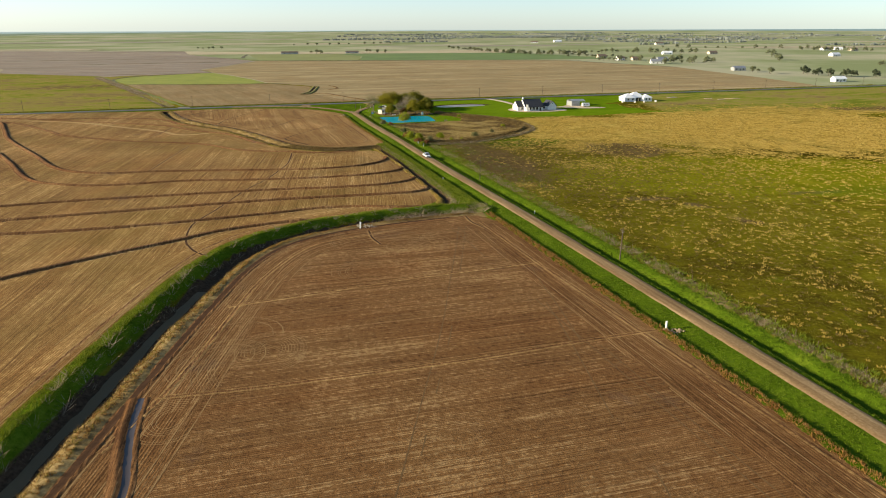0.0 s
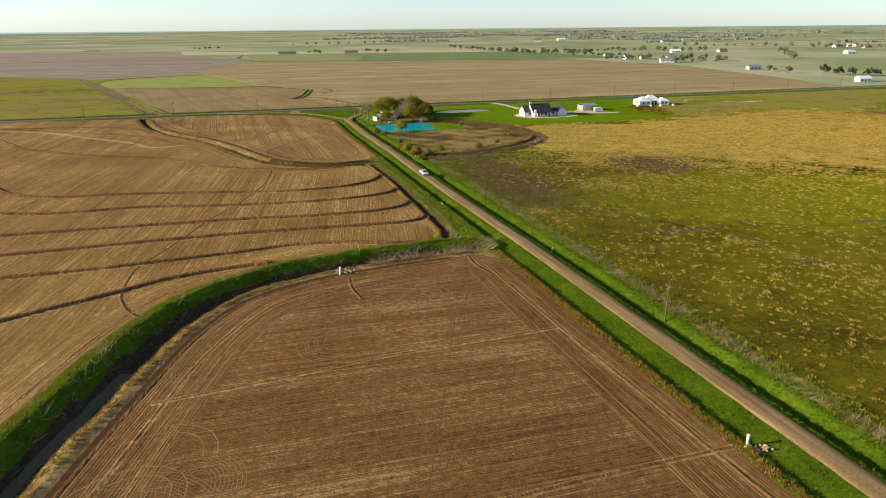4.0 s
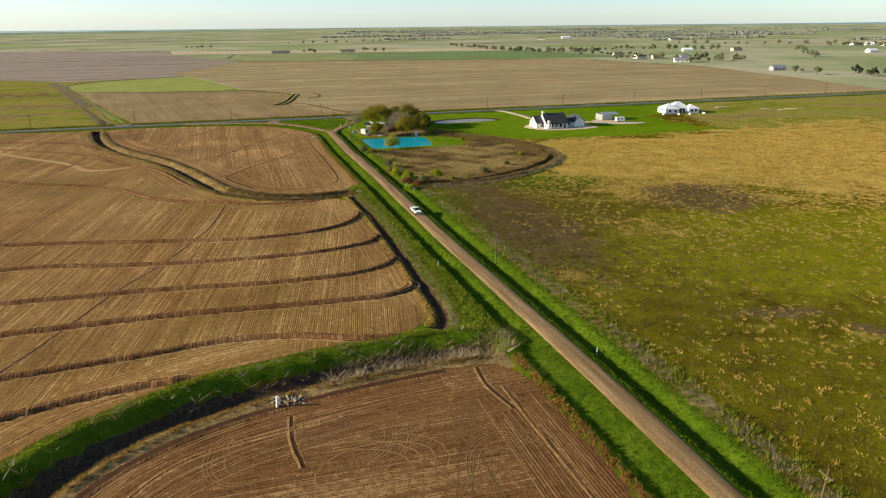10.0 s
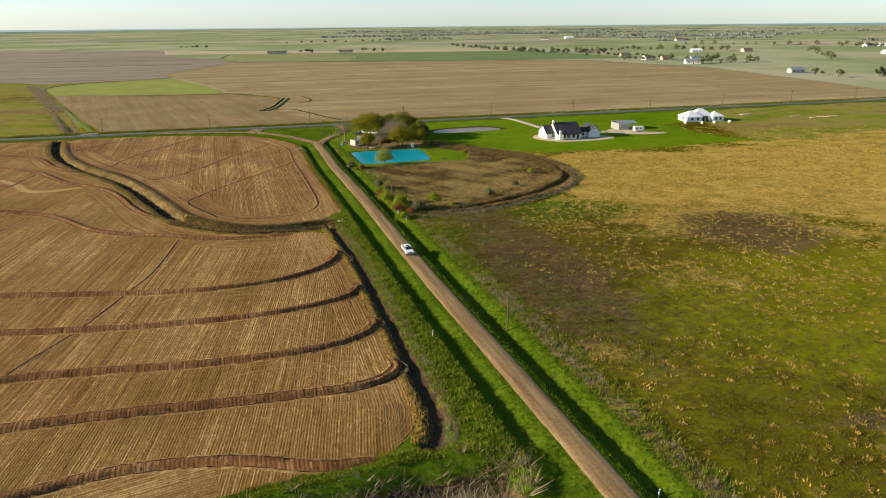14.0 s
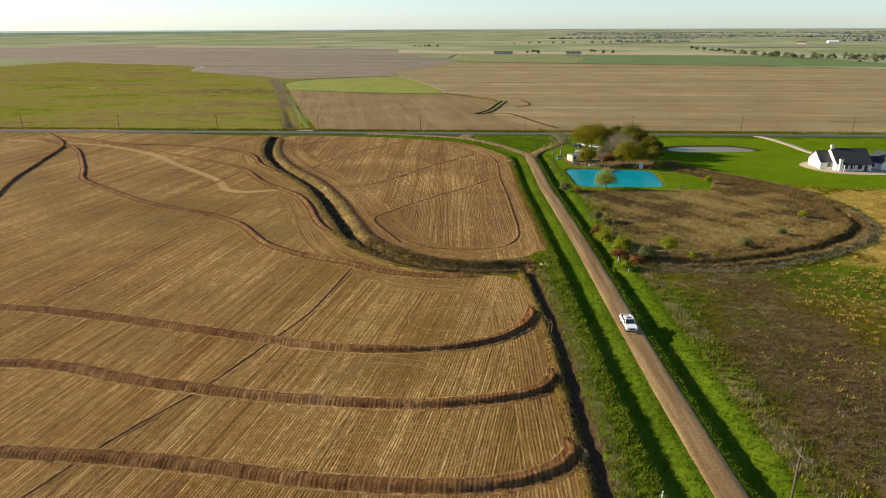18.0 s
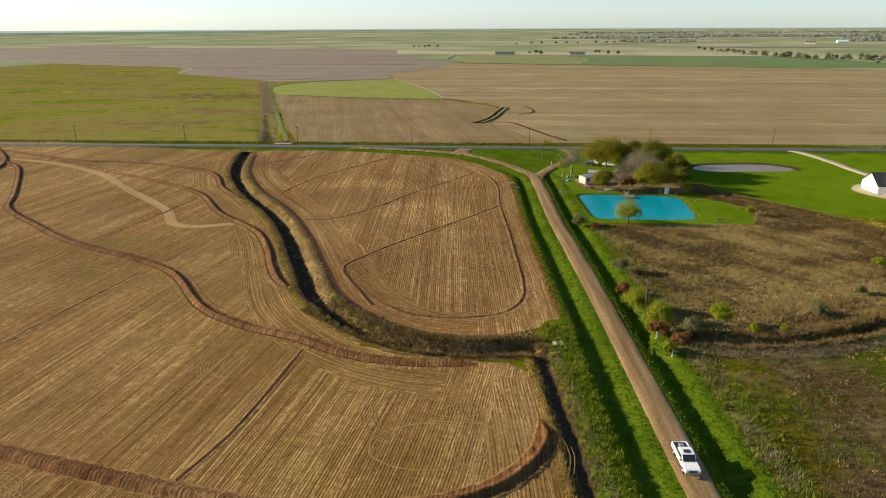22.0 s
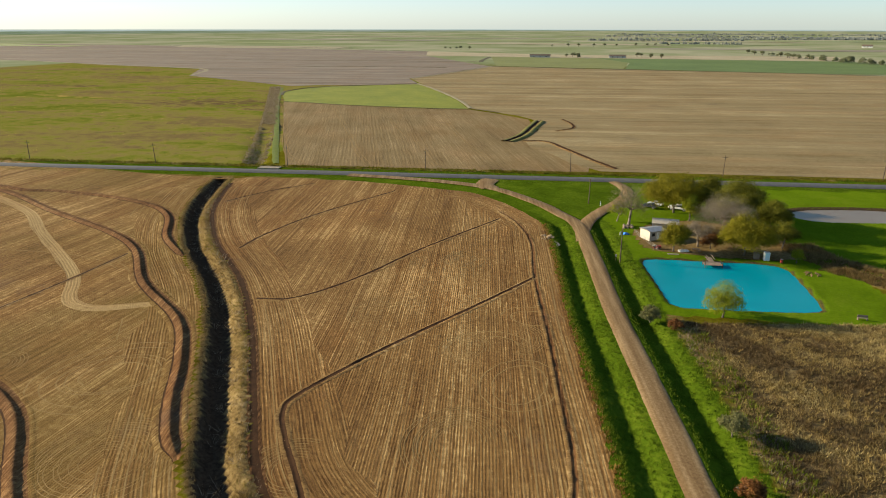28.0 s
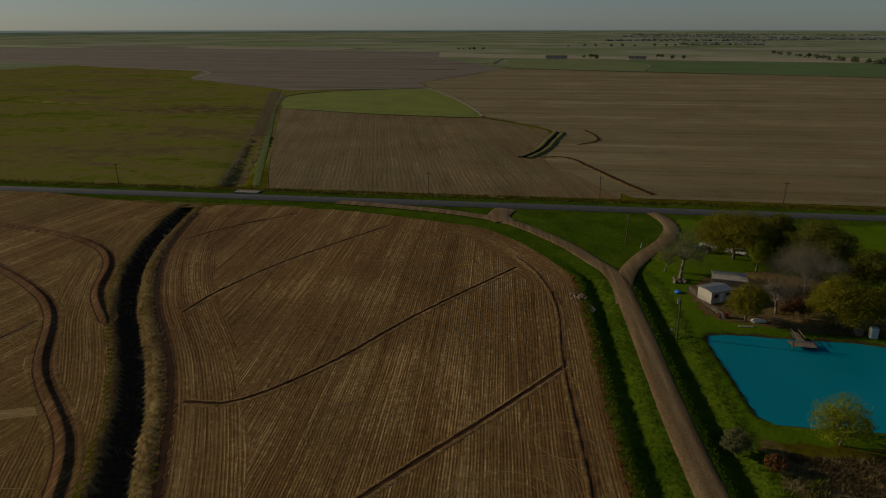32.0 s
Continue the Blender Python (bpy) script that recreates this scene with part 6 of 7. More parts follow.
def lobes_for(rng, w, h, n):
    out = [(0, 0, h * 0.60, w * 0.31, w * 0.31, h * 0.36)]
    for i in range(n):
        a = 6.283 * i / n + rng.uniform(-0.3, 0.3)
        d = w * rng.uniform(0.20, 0.31)
        out.append((d * math.cos(a), d * math.sin(a), h * rng.uniform(0.30, 0.62), w * rng.uniform(0.17, 0.24), w * rng.uniform(0.17, 0.24), h * rng.uniform(0.20, 0.29)))
    return out


def tree(x, y, w, h, leaf, label, seed, clumps=150, leaves=34, size=0.30, lobes=7, bark=None, twigs=0, name="tree", category="tree", sparse=False):
    rng = np.random.default_rng(seed)
    t = thing(name, pose(x, y, 0, 0, 0, seed * 47 % 360), label, category)
    ls = lobes_for(rng, w, h, lobes)
    part("trunk", limb_mesh("trunk", rng, h, max(0.10, 0.026 * h), ls, bark or BARK, twigs), None, t)
    if not sparse or leaf:
        part("crown", crown_mesh("crown", rng, ls, int(clumps * 2.0), int(leaves * 1.8), size * 0.54, leaf), None, t)
    return t


tree(-27.6, 452.4, 21.0, 11.4, OAK, "wide olive green live oak over parked cars", 1, 420, 44, 0.28, 11)
tree(-11.6, 449.0, 17.0, 12.0, DARK_OAK, "tall olive green live oak behind the pond", 2, 330, 42, 0.28, 9)
tree(-18.5, 461.5, 9.5, 9.6, DARK_OAK, "dark green oak near the paved road", 3, 170, 36, 0.32, 7)
tree(-3.0, 440.5, 10.0, 8.8, DARK_OAK, "dark green oak at the grove's edge", 4, 190, 36, 0.30, 7)
tree(-14.2, 435.4, 16.0, 11.2, BARE, "grey brown leafless tree with fine twigs", 5, 300, 34, 0.12, 9, PALE_BARK, 130)
tree(-25.7, 416.2, 8.2, 7.4, OAK, "yellow green young tree beside the yard fence", 6, 120, 34, 0.24, 6)
tree(-10.0, 419.0, 14.2, 9.8, OAK, "broad olive green oak on the pond bank", 7, 300, 42, 0.26, 9)
tree(-23.0, 445.0, 6.5, 7.6, SPRING, "small yellow green tree between the oaks", 8, 80, 34, 0.25, 5)
tree(-38.3, 434.2, 12.5, 13.0, PALE_LEAF, "half bare pale tree with thin new leaves", 9, 130, 16, 0.16, 7, PALE_BARK, 150)
tree(-41.8, 437.5, 5.5, 6.0, SPRING, "small thin tree with yellow new leaves", 10, 26, 18, 0.18, 5, PALE_BARK, 60)
tree(-20.3, 422.0, 8.6, 8.2, BARE, "pale leafless tree with drooping twigs", 11, 90, 22, 0.10, 6, PALE_BARK, 150)
tree(-17.4, 421.0, 6.2, 4.0, RUST, "rust brown shrubby tree under the oaks", 12, 70, 30, 0.20, 5)
tree(-1.2, 427.5, 8.5, 7.0, DARK_OAK, "dark green young oak beside the pond", 13, 90, 34, 0.26, 6)
tree(1.0, 417.4, 4.0, 3.6, SPRING, "small bright green sapling on the lawn", 14, 36, 26, 0.18, 4)
tree(-15.0, 379.4, 8.0, 7.0, SPRING, "airy spring green tree on the near pond bank", 15, 120, 26, 0.19, 7, BARK, 40)
tree(-13.0, 461.5, 9.0, 8.0, PALE_LEAF, "pale half bare tree behind the oaks", 16, 60, 22, 0.2, 6, PALE_BARK, 80)
tree(17.6, 397.0, 3.6, 3.0, SPRING, "green shrub at the lawn edge", 17, 34, 24, 0.18, 4, name="shrub", category="shrub")
SHRUBS = [(-14.2, 339.2, 4.6, 3.6, PALE_LEAF, "grey green round shrub on the fence line", 21), (-9.6, 319.0, 6.6, 4.6, SPRING, "large bright green shrub round a pole", 22),
          (-5.4, 314.5, 5.8, 4.4, SPRING, "dense green shrub beside brambles", 23), (5.0, 316.8, 5.0, 4.4, SPRING, "bright lime green young tree in the brush", 24),
          (0.0, 310.8, 4.2, 3.6, PALE_LEAF, "pale half bare shrub in the brush", 25), (10.6, 314.6, 2.6, 2.2, SPRING, "small lime green shrub on the berm", 26),
          (15.8, 316.8, 2.0, 1.8, SPRING, "small green shrub on the berm", 27), (23.0, 327.0, 4.2, 2.8, PALE_LEAF, "grey green shrub in the brush", 28),
          (-3.6, 302.4, 3.2, 2.2, SPRING, "yellow green shrub beside the road ditch", 29), (-12.4, 326.5, 3.8, 2.8, RUST, "rust brown bramble on the fence line", 30),
          (-5.5, 309.2, 4.8, 2.6, RUST, "red brown bramble thicket", 31), (-1.5, 306.5, 4.2, 2.2, RUST, "brown bramble at the berm's end", 32),
          (-27.5, 372.8, 4.6, 3.0, PALE_LEAF, "pale leafless shrub by the pond lawn", 33), (-23.0, 371.0, 3.4, 1.8, RUST, "dark brown bramble below the lawn", 34),
          (41.0, 361.0, 3.2, 2.2, SPRING, "small green shrub in the brush", 35), (33.0, 341.0, 3.0, 2.0, PALE_LEAF, "grey shrub in the brush", 36)]
for x, y, w, h, leaf, label, seed in SHRUBS:
    tree(x, y, w, h, leaf, label, seed, int(16 * w), 30, 0.17, 5, PALE_BARK if leaf in (PALE_LEAF, RUST) else BARK, 24, "shrub", "shrub")


# ---- grasses ----
def tufts(name, x, y, h, r, blades, mat, label, seed, width=0.10, lean=0.5, category="grass", z=None, lift=0.0):
    """Tufts of pointed blades as one mesh."""
    rng = np.random.default_rng(seed)
    blades, width = int(round(blades * 1.45)), width * 0.62
    n = len(x)
    z = height(x.copy(), y.copy()) + lift if z is None else z
    m = n * blades
    bx, by, bz = np.repeat(x, blades), np.repeat(y, blades), np.repeat(z, blades)
    hh, rr = np.repeat(h, blades) * rng.uniform(0.55, 1.1, m), np.repeat(r, blades)
    a, d = rng.uniform(0, 6.283, m), np.sqrt(rng.random(m)) * rr
    cx, cy = bx + d * np.cos(a), by + d * np.sin(a)
    t = rng.uniform(0, 6.283, m)
    wd = width * rng.uniform(0.6, 1.4, m) * (0.6 + hh)
    tx, ty = cx + np.cos(a) * lean * hh * rng.uniform(0.1, 1.2, m), cy + np.sin(a) * lean * hh * rng.uniform(0.1, 1.2, m)
    v = np.stack([np.stack([cx - np.cos(t) * wd, cy - np.sin(t) * wd, bz - 0.04], -1), np.stack([cx + np.cos(t) * wd, cy + np.sin(t) * wd, bz - 0.04], -1), np.stack([tx, ty, bz + hh], -1)], 1).reshape(-1, 3)
    me = bpy.data.meshes.new(name)
    me.vertices.add(3 * m)
    me.vertices.foreach_set("co", v.astype(np.float32).ravel())
    me.loops.add(3 * m)
    me.loops.foreach_set("vertex_index", np.arange(3 * m, dtype=np.int32))
    me.polygons.add(m)
    me.polygons.foreach_set("loop_start", np.arange(0, 3 * m, 3, dtype=np.int32))
    me.polygons.foreach_set("loop_total", np.full(m, 3, np.int32))
    me.update()
    me.materials.append(mat)
    return tagged(new(name, me), label, category, kind="stuff")


G_LUSH = leafy("lush_grass_blades", (0.044, 0.074, 0.004), (0.086, 0.138, 0.006), (0.148, 0.200, 0.013))
G_TALL = leafy("tall_weed_leaves", (0.070, 0.096, 0.006), (0.132, 0.172, 0.010), (0.215, 0.25, 0.022))
G_GOLD = leafy("golden_dry_grass", (0.20, 0.142, 0.028), (0.39, 0.275, 0.060), (0.58, 0.425, 0.13))
G_OLIVE = leafy("olive_meadow_grass", (0.064, 0.058, 0.005), (0.114, 0.108, 0.008), (0.195, 0.166, 0.019))
G_DRY = leafy("dry_brown_grass", (0.078, 0.053, 0.018), (0.160, 0.113, 0.041), (0.285, 0.205, 0.085))
G_DEAD = leafy("dark_dead_weeds", (0.055, 0.036, 0.016), (0.110, 0.074, 0.032), (0.20, 0.140, 0.062))
G_GREY = leafy("grey_dead_brush", (0.14, 0.105, 0.062), (0.24, 0.190, 0.122), (0.38, 0.32, 0.22))
G_RUST = leafy("rusty_dry_weeds", (0.12, 0.060, 0.016), (0.22, 0.118, 0.030), (0.35, 0.205, 0.065))
G_YELL = leafy("yellow_green_bank_grass", (0.095, 0.080, 0.014), (0.175, 0.142, 0.026), (0.28, 0.225, 0.06))


def along(line, n, lo, hi, rng, keep=None):
    """Random places beside a line, lo to hi metres to its right."""
    seg = np.linalg.norm(np.diff(line, axis=0), axis=1)
    s = np.concatenate([[0], np.cumsum(seg)])
    u = rng.uniform(0, s[-1], n)
    px, py = np.interp(u, s, line[:, 0]), np.interp(u, s, line[:, 1])
    t = np.gradient(line, axis=0)
    t /= np.linalg.norm(t, axis=1)[:, None] + 1e-9
    tx, ty = np.interp(u, s, t[:, 0]), np.interp(u, s, t[:, 1])
    d = rng.uniform(lo, hi, n)
    x, y = px + ty * d, py - tx * d
    if keep is not None:
        k = keep(x, y)
        x, y = x[k], y[k]
    return x, y


rg = np.random.default_rng(77)
RD = smooth([p for p in ROAD if p[1] < 440 and p[0] > -55], 4)
x, y = along(RD, 21000, -9.0, -2.25, rg)
tufts("verge_grass", x, y, rg.uniform(0.10, 0.30, len(x)), np.full(len(x), 0.22), 4, G_LUSH, "short bright green verge grass", 1, 0.07)
x, y = along(RD, 17000, 2.25, 9.6, rg, lambda x, y: ~inside(x, y, POND_S) & (y < 425))
tufts("verge_grass", x, y, rg.uniform(0.12, 0.40, len(x)), np.full(len(x), 0.22), 4, G_LUSH, "bright green grass in the road ditch", 2, 0.07)
x, y = along(RD, 9000, -13.4, -7.8, rg, lambda x, y: (y > 186) & (np.abs(to_line(x, y, DR_S)) > 1.2) & ((y < 308) | (to_line(x, y, ROAD_S) > -8.6)))
tufts("ditch_weeds", x, y, np.where(y < 310, rg.uniform(0.25, 0.75, len(x)), rg.uniform(0.12, 0.3, len(x))), np.full(len(x), 0.35), 7, G_TALL, "tall leafy green weeds between road and drain", 3, 0.10, 0.7)
x, y = along(CA_S, 7000, -8.3, -5.5, rg, lambda x, y: y > 0)
tufts("canal_weeds", x, y, rg.uniform(0.15, 0.45, len(x)) * (1.0 + 0.5 * wobble(x * 1.6, y * 1.6)), np.full(len(x), 0.32), 7, G_TALL, "bright green weeds on the canal edge", 61, 0.08, 0.7)
x, y = along(CA_S, 2200, -5.4, -2.6, rg, lambda x, y: y > 0)
tufts("canal_weeds", x, y, rg.uniform(0.06, 0.2, len(x)), np.full(len(x), 0.32), 6, G_LUSH, "leafy dark green weeds on the canal bank", 4, 0.09, 0.7)
x, y = along(CA_S, 2600, -8.9, -7.6, rg, lambda x, y: y > 0)
tufts("canal_edge_grass", x, y, rg.uniform(0.12, 0.35, len(x)), np.full(len(x), 0.3), 5, G_YELL, "yellow green grass along the canal edge", 5, 0.08)
x, y = along(CA_S, 2400, 3.6, 5.8, rg, lambda x, y: y > 0)
tufts("canal_dry_grass", x, y, rg.uniform(0.10, 0.38, len(x)), np.full(len(x), 0.3), 6, G_RUST, "rusty golden dry grass on the canal's inner bank", 6, 0.08)
x, y = along(CA_S, 1800, 2.4, 5.6, rg, lambda x, y: y > 0)
tufts("canal_dry_grass", x, y, rg.uniform(0.10, 0.40, len(x)), np.full(len(x), 0.3), 6, G_YELL, "yellow green grass on the canal's inner bank", 66, 0.08)
x, y = along(CA_S, 2600, 1.2, 4.2, rg, lambda x, y: y > 0)
tufts("canal_dead_brush", x, y, rg.uniform(0.15, 0.5, len(x)), np.full(len(x), 0.35), 7, G_DEAD, "dead brown brush in the canal", 7, 0.06, 0.9)
x, y = along(CA_S, 260, -6.0, -1.5, rg, lambda x, y: (y > 60))
tufts("dead_branches", x, y, rg.uniform(0.8, 1.9, len(x)), np.full(len(x), 0.5), 9, G_GREY, "grey dead branches lying over the canal", 8, 0.035, 1.6)
x, y = along(smooth([(-14, 176), (0, 182), (10, 185), (18, 187)], 3), 180, -4, 4, rg)
tufts("dead_reeds", x, y, rg.uniform(0.9, 2.0, len(x)), np.full(len(x), 0.6), 12, G_GREY, "pale dead reeds flattened at the canal's end", 9, 0.04, 1.6)
x, y = along(RD, 5600, -10.5, -8.9, rg, lambda x, y: y < 182)
tufts("field_edge_weeds", x, y, rg.uniform(0.2, 0.6, len(x)), np.full(len(x), 0.32), 6, G_RUST, "rusty dry weeds along the field edge", 10, 0.08)
x, y = along(RD, 3000, -9.8, -8.5, rg, lambda x, y: (y > 312) & (y < 436))
tufts("field_edge_weeds", x, y, rg.uniform(0.2, 0.5, len(x)), np.full(len(x), 0.3), 6, G_RUST, "rusty dry weeds beside the upper field", 11, 0.08)
x, y = along(RD, 1500, 9.6, 13.0, rg, lambda x, y: (y < 372) & (np.sin(y * 0.21) + np.sin(y * 0.083 + 1) > -0.7))
tufts("fence_brush", x, y, rg.uniform(0.3, 0.9, len(x)), np.full(len(x), 0.55), 15, G_GREY, "grey dead brush along the pasture fence", 12, 0.035, 0.6)
x, y = along(RD, 4200, 9.0, 14.5, rg, lambda x, y: (y < 372))
tufts("fence_weeds", x, y, rg.uniform(0.3, 0.8, len(x)), np.full(len(x), 0.4), 7, G_TALL, "green weeds along the pasture fence", 13, 0.09, 0.7)
CBU = CB_S
x, y = along(CBU, 4200, -3.7, -1.1, rg)
damp_spot = wobble(x * 0.9, y * 0.9) + rg.normal(0, 0.3, len(x)) > 0.38
for k, mat, label, seed in ((damp_spot, G_YELL, "yellow green grass on the sunny canal bank", 14), (~damp_spot, G_DRY, "brown dry grass on the sunny canal bank", 84)):
    tufts("canal_grass", x[k], y[k], rg.uniform(0.07, 0.24, k.sum()), np.full(k.sum(), 0.3), 6, mat, label, seed, 0.06)
x, y = along(CBU, 2600, 2.7, 3.9, rg)
tufts("canal_dry_brush", x, y, rg.uniform(0.06, 0.20, len(x)), np.full(len(x), 0.3), 6, G_DRY, "brown grass on the shaded canal rim", 15, 0.06, 0.9)
x, y = along(CBU, 230, -4.0, 2.0, rg)
tufts("dead_branches", x, y, rg.uniform(0.5, 1.3, len(x)), np.full(len(x), 0.5), 10, G_GREY, "grey dead branches lying in the upper canal", 16, 0.03, 1.6)
x, y = along(smooth([(-70, 303), (-50, 294), (-38, 294), (-24, 299)], 3), 2800, -4, 4, rg)
tufts("canal_brown_brush", x, y, rg.uniform(0.3, 0.9, len(x)), np.full(len(x), 0.4), 8, G_DRY, "dark brown dead brush filling the canal bend", 17, 0.06, 0.9)
x, y = along(DR_S, 3000, 0.6, 3.0, rg)
tufts("drain_grass", x, y, rg.uniform(0.15, 0.5, len(x)), np.full(len(x), 0.3), 6, G_GOLD, "dry yellowish grass along the field drain", 18, 0.07)
x, y = along(DR_S, 2600, -3.4, -1.5, rg)
tufts("drain_straw", x, y, rg.uniform(0.10, 0.35, len(x)), np.full(len(x), 0.32), 7, G_GREY, "pale dead straw on the drain's bank", 86, 0.06, 0.9)
x, y = along(RD, 5200, 11.0, 27.0, rg, lambda x, y: (y > 215) & (y < 306))
part_n = wobble(x * 0.7, y * 0.6) + rg.normal(0, 0.4, len(x))
for low, high, mat, label, seed in ((-9, -0.2, G_DEAD, "brown dead weeds beside the pasture fence", 87), (-0.2, 0.05, G_GREY, "grey dead brush beside the pasture fence", 88), (0.05, 9, G_LUSH, "green weed patches beside the pasture fence", 89)):
    k = (part_n > low) & (part_n <= high)
    tufts("rough_pasture", x[k], y[k], rg.uniform(0.2, 0.65, k.sum()), np.full(k.sum(), 0.5), 9, mat, label, seed, 0.06, 0.9)
x, y = rg.uniform(-24, 56, 60000), rg.uniform(312, 410, 60000)
k = inside(x, y, BRUSH)
x, y = x[k][:20000], y[k][:20000]
patch = wobble(x * 0.35, y * 0.5) + 0.8 * wobble(x * 1.1 + 9, y * 1.3) + rg.normal(0, 0.35, len(x))
for low, high, mat, label, seed in ((-9, -0.35, G_DEAD, "dark dead weeds in the brush", 19), (-0.35, 0.45, leafy("tan_brush_grass", (0.130, 0.095, 0.033), (0.250, 0.183, 0.066), (0.40, 0.30, 0.12)), "dense dead brown brush grass", 20), (0.45, 9, leafy("straw_brush_grass", (0.22, 0.165, 0.060), (0.35, 0.272, 0.110), (0.49, 0.395, 0.18)), "pale straw tufts in the brush", 65)):
    k = (patch > low) & (patch <= high)
    tufts("brush_grass", x[k], y[k], rg.uniform(0.20, 0.65, k.sum()), np.full(k.sum(), 0.42), 8, mat, label, seed, 0.08, 0.9)
x, y = along(BERM_S, 1800, 2.0, 5.2, rg)
tufts("berm_straw", x, y, rg.uniform(0.2, 0.6, len(x)), np.full(len(x), 0.4), 8, G_GREY, "pale straw along the berm's outer crest", 85, 0.06, 0.9)
x, y = along(BERM_S, 7000, -5.0, 2.4, rg)
tufts("berm_brush", x, y, rg.uniform(0.3, 1.0, len(x)), np.full(len(x), 0.4), 8, G_DRY, "dark dead brush along the curved berm", 21, 0.07, 0.9)
x, y = along(smooth([(52, 372), (44, 390), (24, 406), (8, 420), (2, 432)], 4), 3000, -4.5, 4.5, rg)
tufts("hedge_brush", x, y, rg.uniform(0.4, 1.1, len(x)), np.full(len(x), 0.5), 8, G_DRY, "grey brown brush hedge across the lawn", 22, 0.08, 0.9)


def meadow_points(n, seed):
    r = np.random.default_rng(seed)
    x = r.uniform(0, 330, n) ** 1.0
    y = r.uniform(40, 470, n)
    d = to_line(x, y, ROAD_S)
    ok = (d > 13) & ~inside(x, y, LAWN) & ~inside(x, y, BRUSH) & (y < asphalt_y(x) - 14)
    return x[ok], y[ok], r


def gold_density(x, y):
    g = blob(x, y, 150, 350, 95, 50, 12) * 1.2 + blob(x, y, 75, 385, 50, 16, 5) + blob(x, y, 260, 330, 120, 60, 0) * 1.1 + blob(x, y, 36, 220, 6, 4, -20) * 2 + blob(x, y, 72, 338, 20, 40, -8) * 0.7
    g += 0.35 * blob(x, y, 110, 150, 90, 45, 15) + 0.22 * blob(x, y, 60, 210, 60, 50) + 0.25 * blob(x, y, 200, 230, 90, 50)
    patch = np.sin(x * 0.071 + 1.9 * np.sin(y * 0.047)) * np.sin(y * 0.093 + 1.7 * np.sin(x * 0.039)) + 0.5 * np.sin(x * 0.19 + y * 0.13)
    g = (g + 0.42 * blob(x, y, 105, 275, 62, 34) + 0.3 * blob(x, y, 58, 262, 16, 32)) * (1 - 0.85 * blob(x, y, 91, 289, 18, 17, 5))
    return np.clip(g * (0.75 + 0.45 * patch) + 0.03, 0, 1)


x, y, r = meadow_points(190000, 31)
g = gold_density(x, y)
k = (r.random(len(x)) < g ** 1.25 * 0.58) & (g > 0.22)
cluster = 0.5 + 0.5 * np.sin(x * 0.21 + 2.3 * np.sin(y * 0.11)) * np.sin(y * 0.27 + 2.1 * np.sin(x * 0.09))
bare = np.clip(1.15 * blob(x, y, 60, 225, 26, 22) + blob(x, y, 30, 190, 22, 60, 18) * 0.6 + blob(x, y, 24, 272, 24, 50, 16), 0, 0.93)
k2 = (r.random(len(x)) < (0.017 + 0.11 * cluster ** 3 + 0.35 * g) * (1 - bare)) & (g <= 0.22)
tufts("straw_tussocks", x[k2], y[k2], r.uniform(0.20, 0.42, k2.sum()), r.uniform(0.30, 0.58, k2.sum()), 20, leafy("pale_gold_straw", (0.21, 0.155, 0.024), (0.34, 0.245, 0.045), (0.50, 0.365, 0.095)), "pale gold straw tussocks in the green pasture", 37, 0.12, 0.5)
x, y = x[k], y[k]
tufts("golden_tussocks", x, y, r.uniform(0.22, 0.52, len(x)), r.uniform(0.34, 0.70, len(x)), 10, G_GOLD, "golden dry grass tussocks over the pasture", 32, 0.13, 0.9)
x, y, r = meadow_points(52000, 33)
tufts("meadow_grass", x, y, r.uniform(0.08, 0.30, len(x)), r.uniform(0.2, 0.45, len(x)), 4, G_OLIVE, "olive green pasture grass", 34, 0.13, 0.8)
x, y, r = meadow_points(16000, 35)
k = r.random(len(x)) < np.clip(blob(x, y, 31, 262, 18, 48, 16) + blob(x, y, 73, 198.5, 12, 3, 2) + blob(x, y, 91, 289, 16, 16, 5) + blob(x, y, 95, 170, 7, 4, -40) + 0.05, 0, 1)
tufts("dead_meadow_brush", x[k], y[k], r.uniform(0.2, 0.6, k.sum()), r.uniform(0.3, 0.6, k.sum()), 7, G_DEAD, "dark dead weeds in the pasture", 36, 0.09, 0.9)

x, y = rg.uniform(8, 130, 90000), rg.uniform(90, 316, 90000)
k = (to_line(x, y, ROAD_S) > 13.5) & (rg.random(90000) < 0.25 + 0.75 * blob(x, y, 40, 262, 45, 70, 20))
x, y = x[k], y[k]
k = rg.random(len(x)) < 0.3 + 0.5 * blob(x, y, 31, 262, 24, 50, 20)
tufts("brown_meadow_grass", x[k], y[k], rg.uniform(0.12, 0.40, k.sum()), np.full(k.sum(), 0.4), 6, G_DEAD, "brown dead grass in the pasture near the road", 38, 0.10, 0.9)
tufts("green_meadow_grass", x[~k], y[~k], rg.uniform(0.10, 0.32, (~k).sum()), np.full((~k).sum(), 0.4), 5, G_OLIVE, "olive grass in the pasture near the road", 39, 0.11, 0.9)

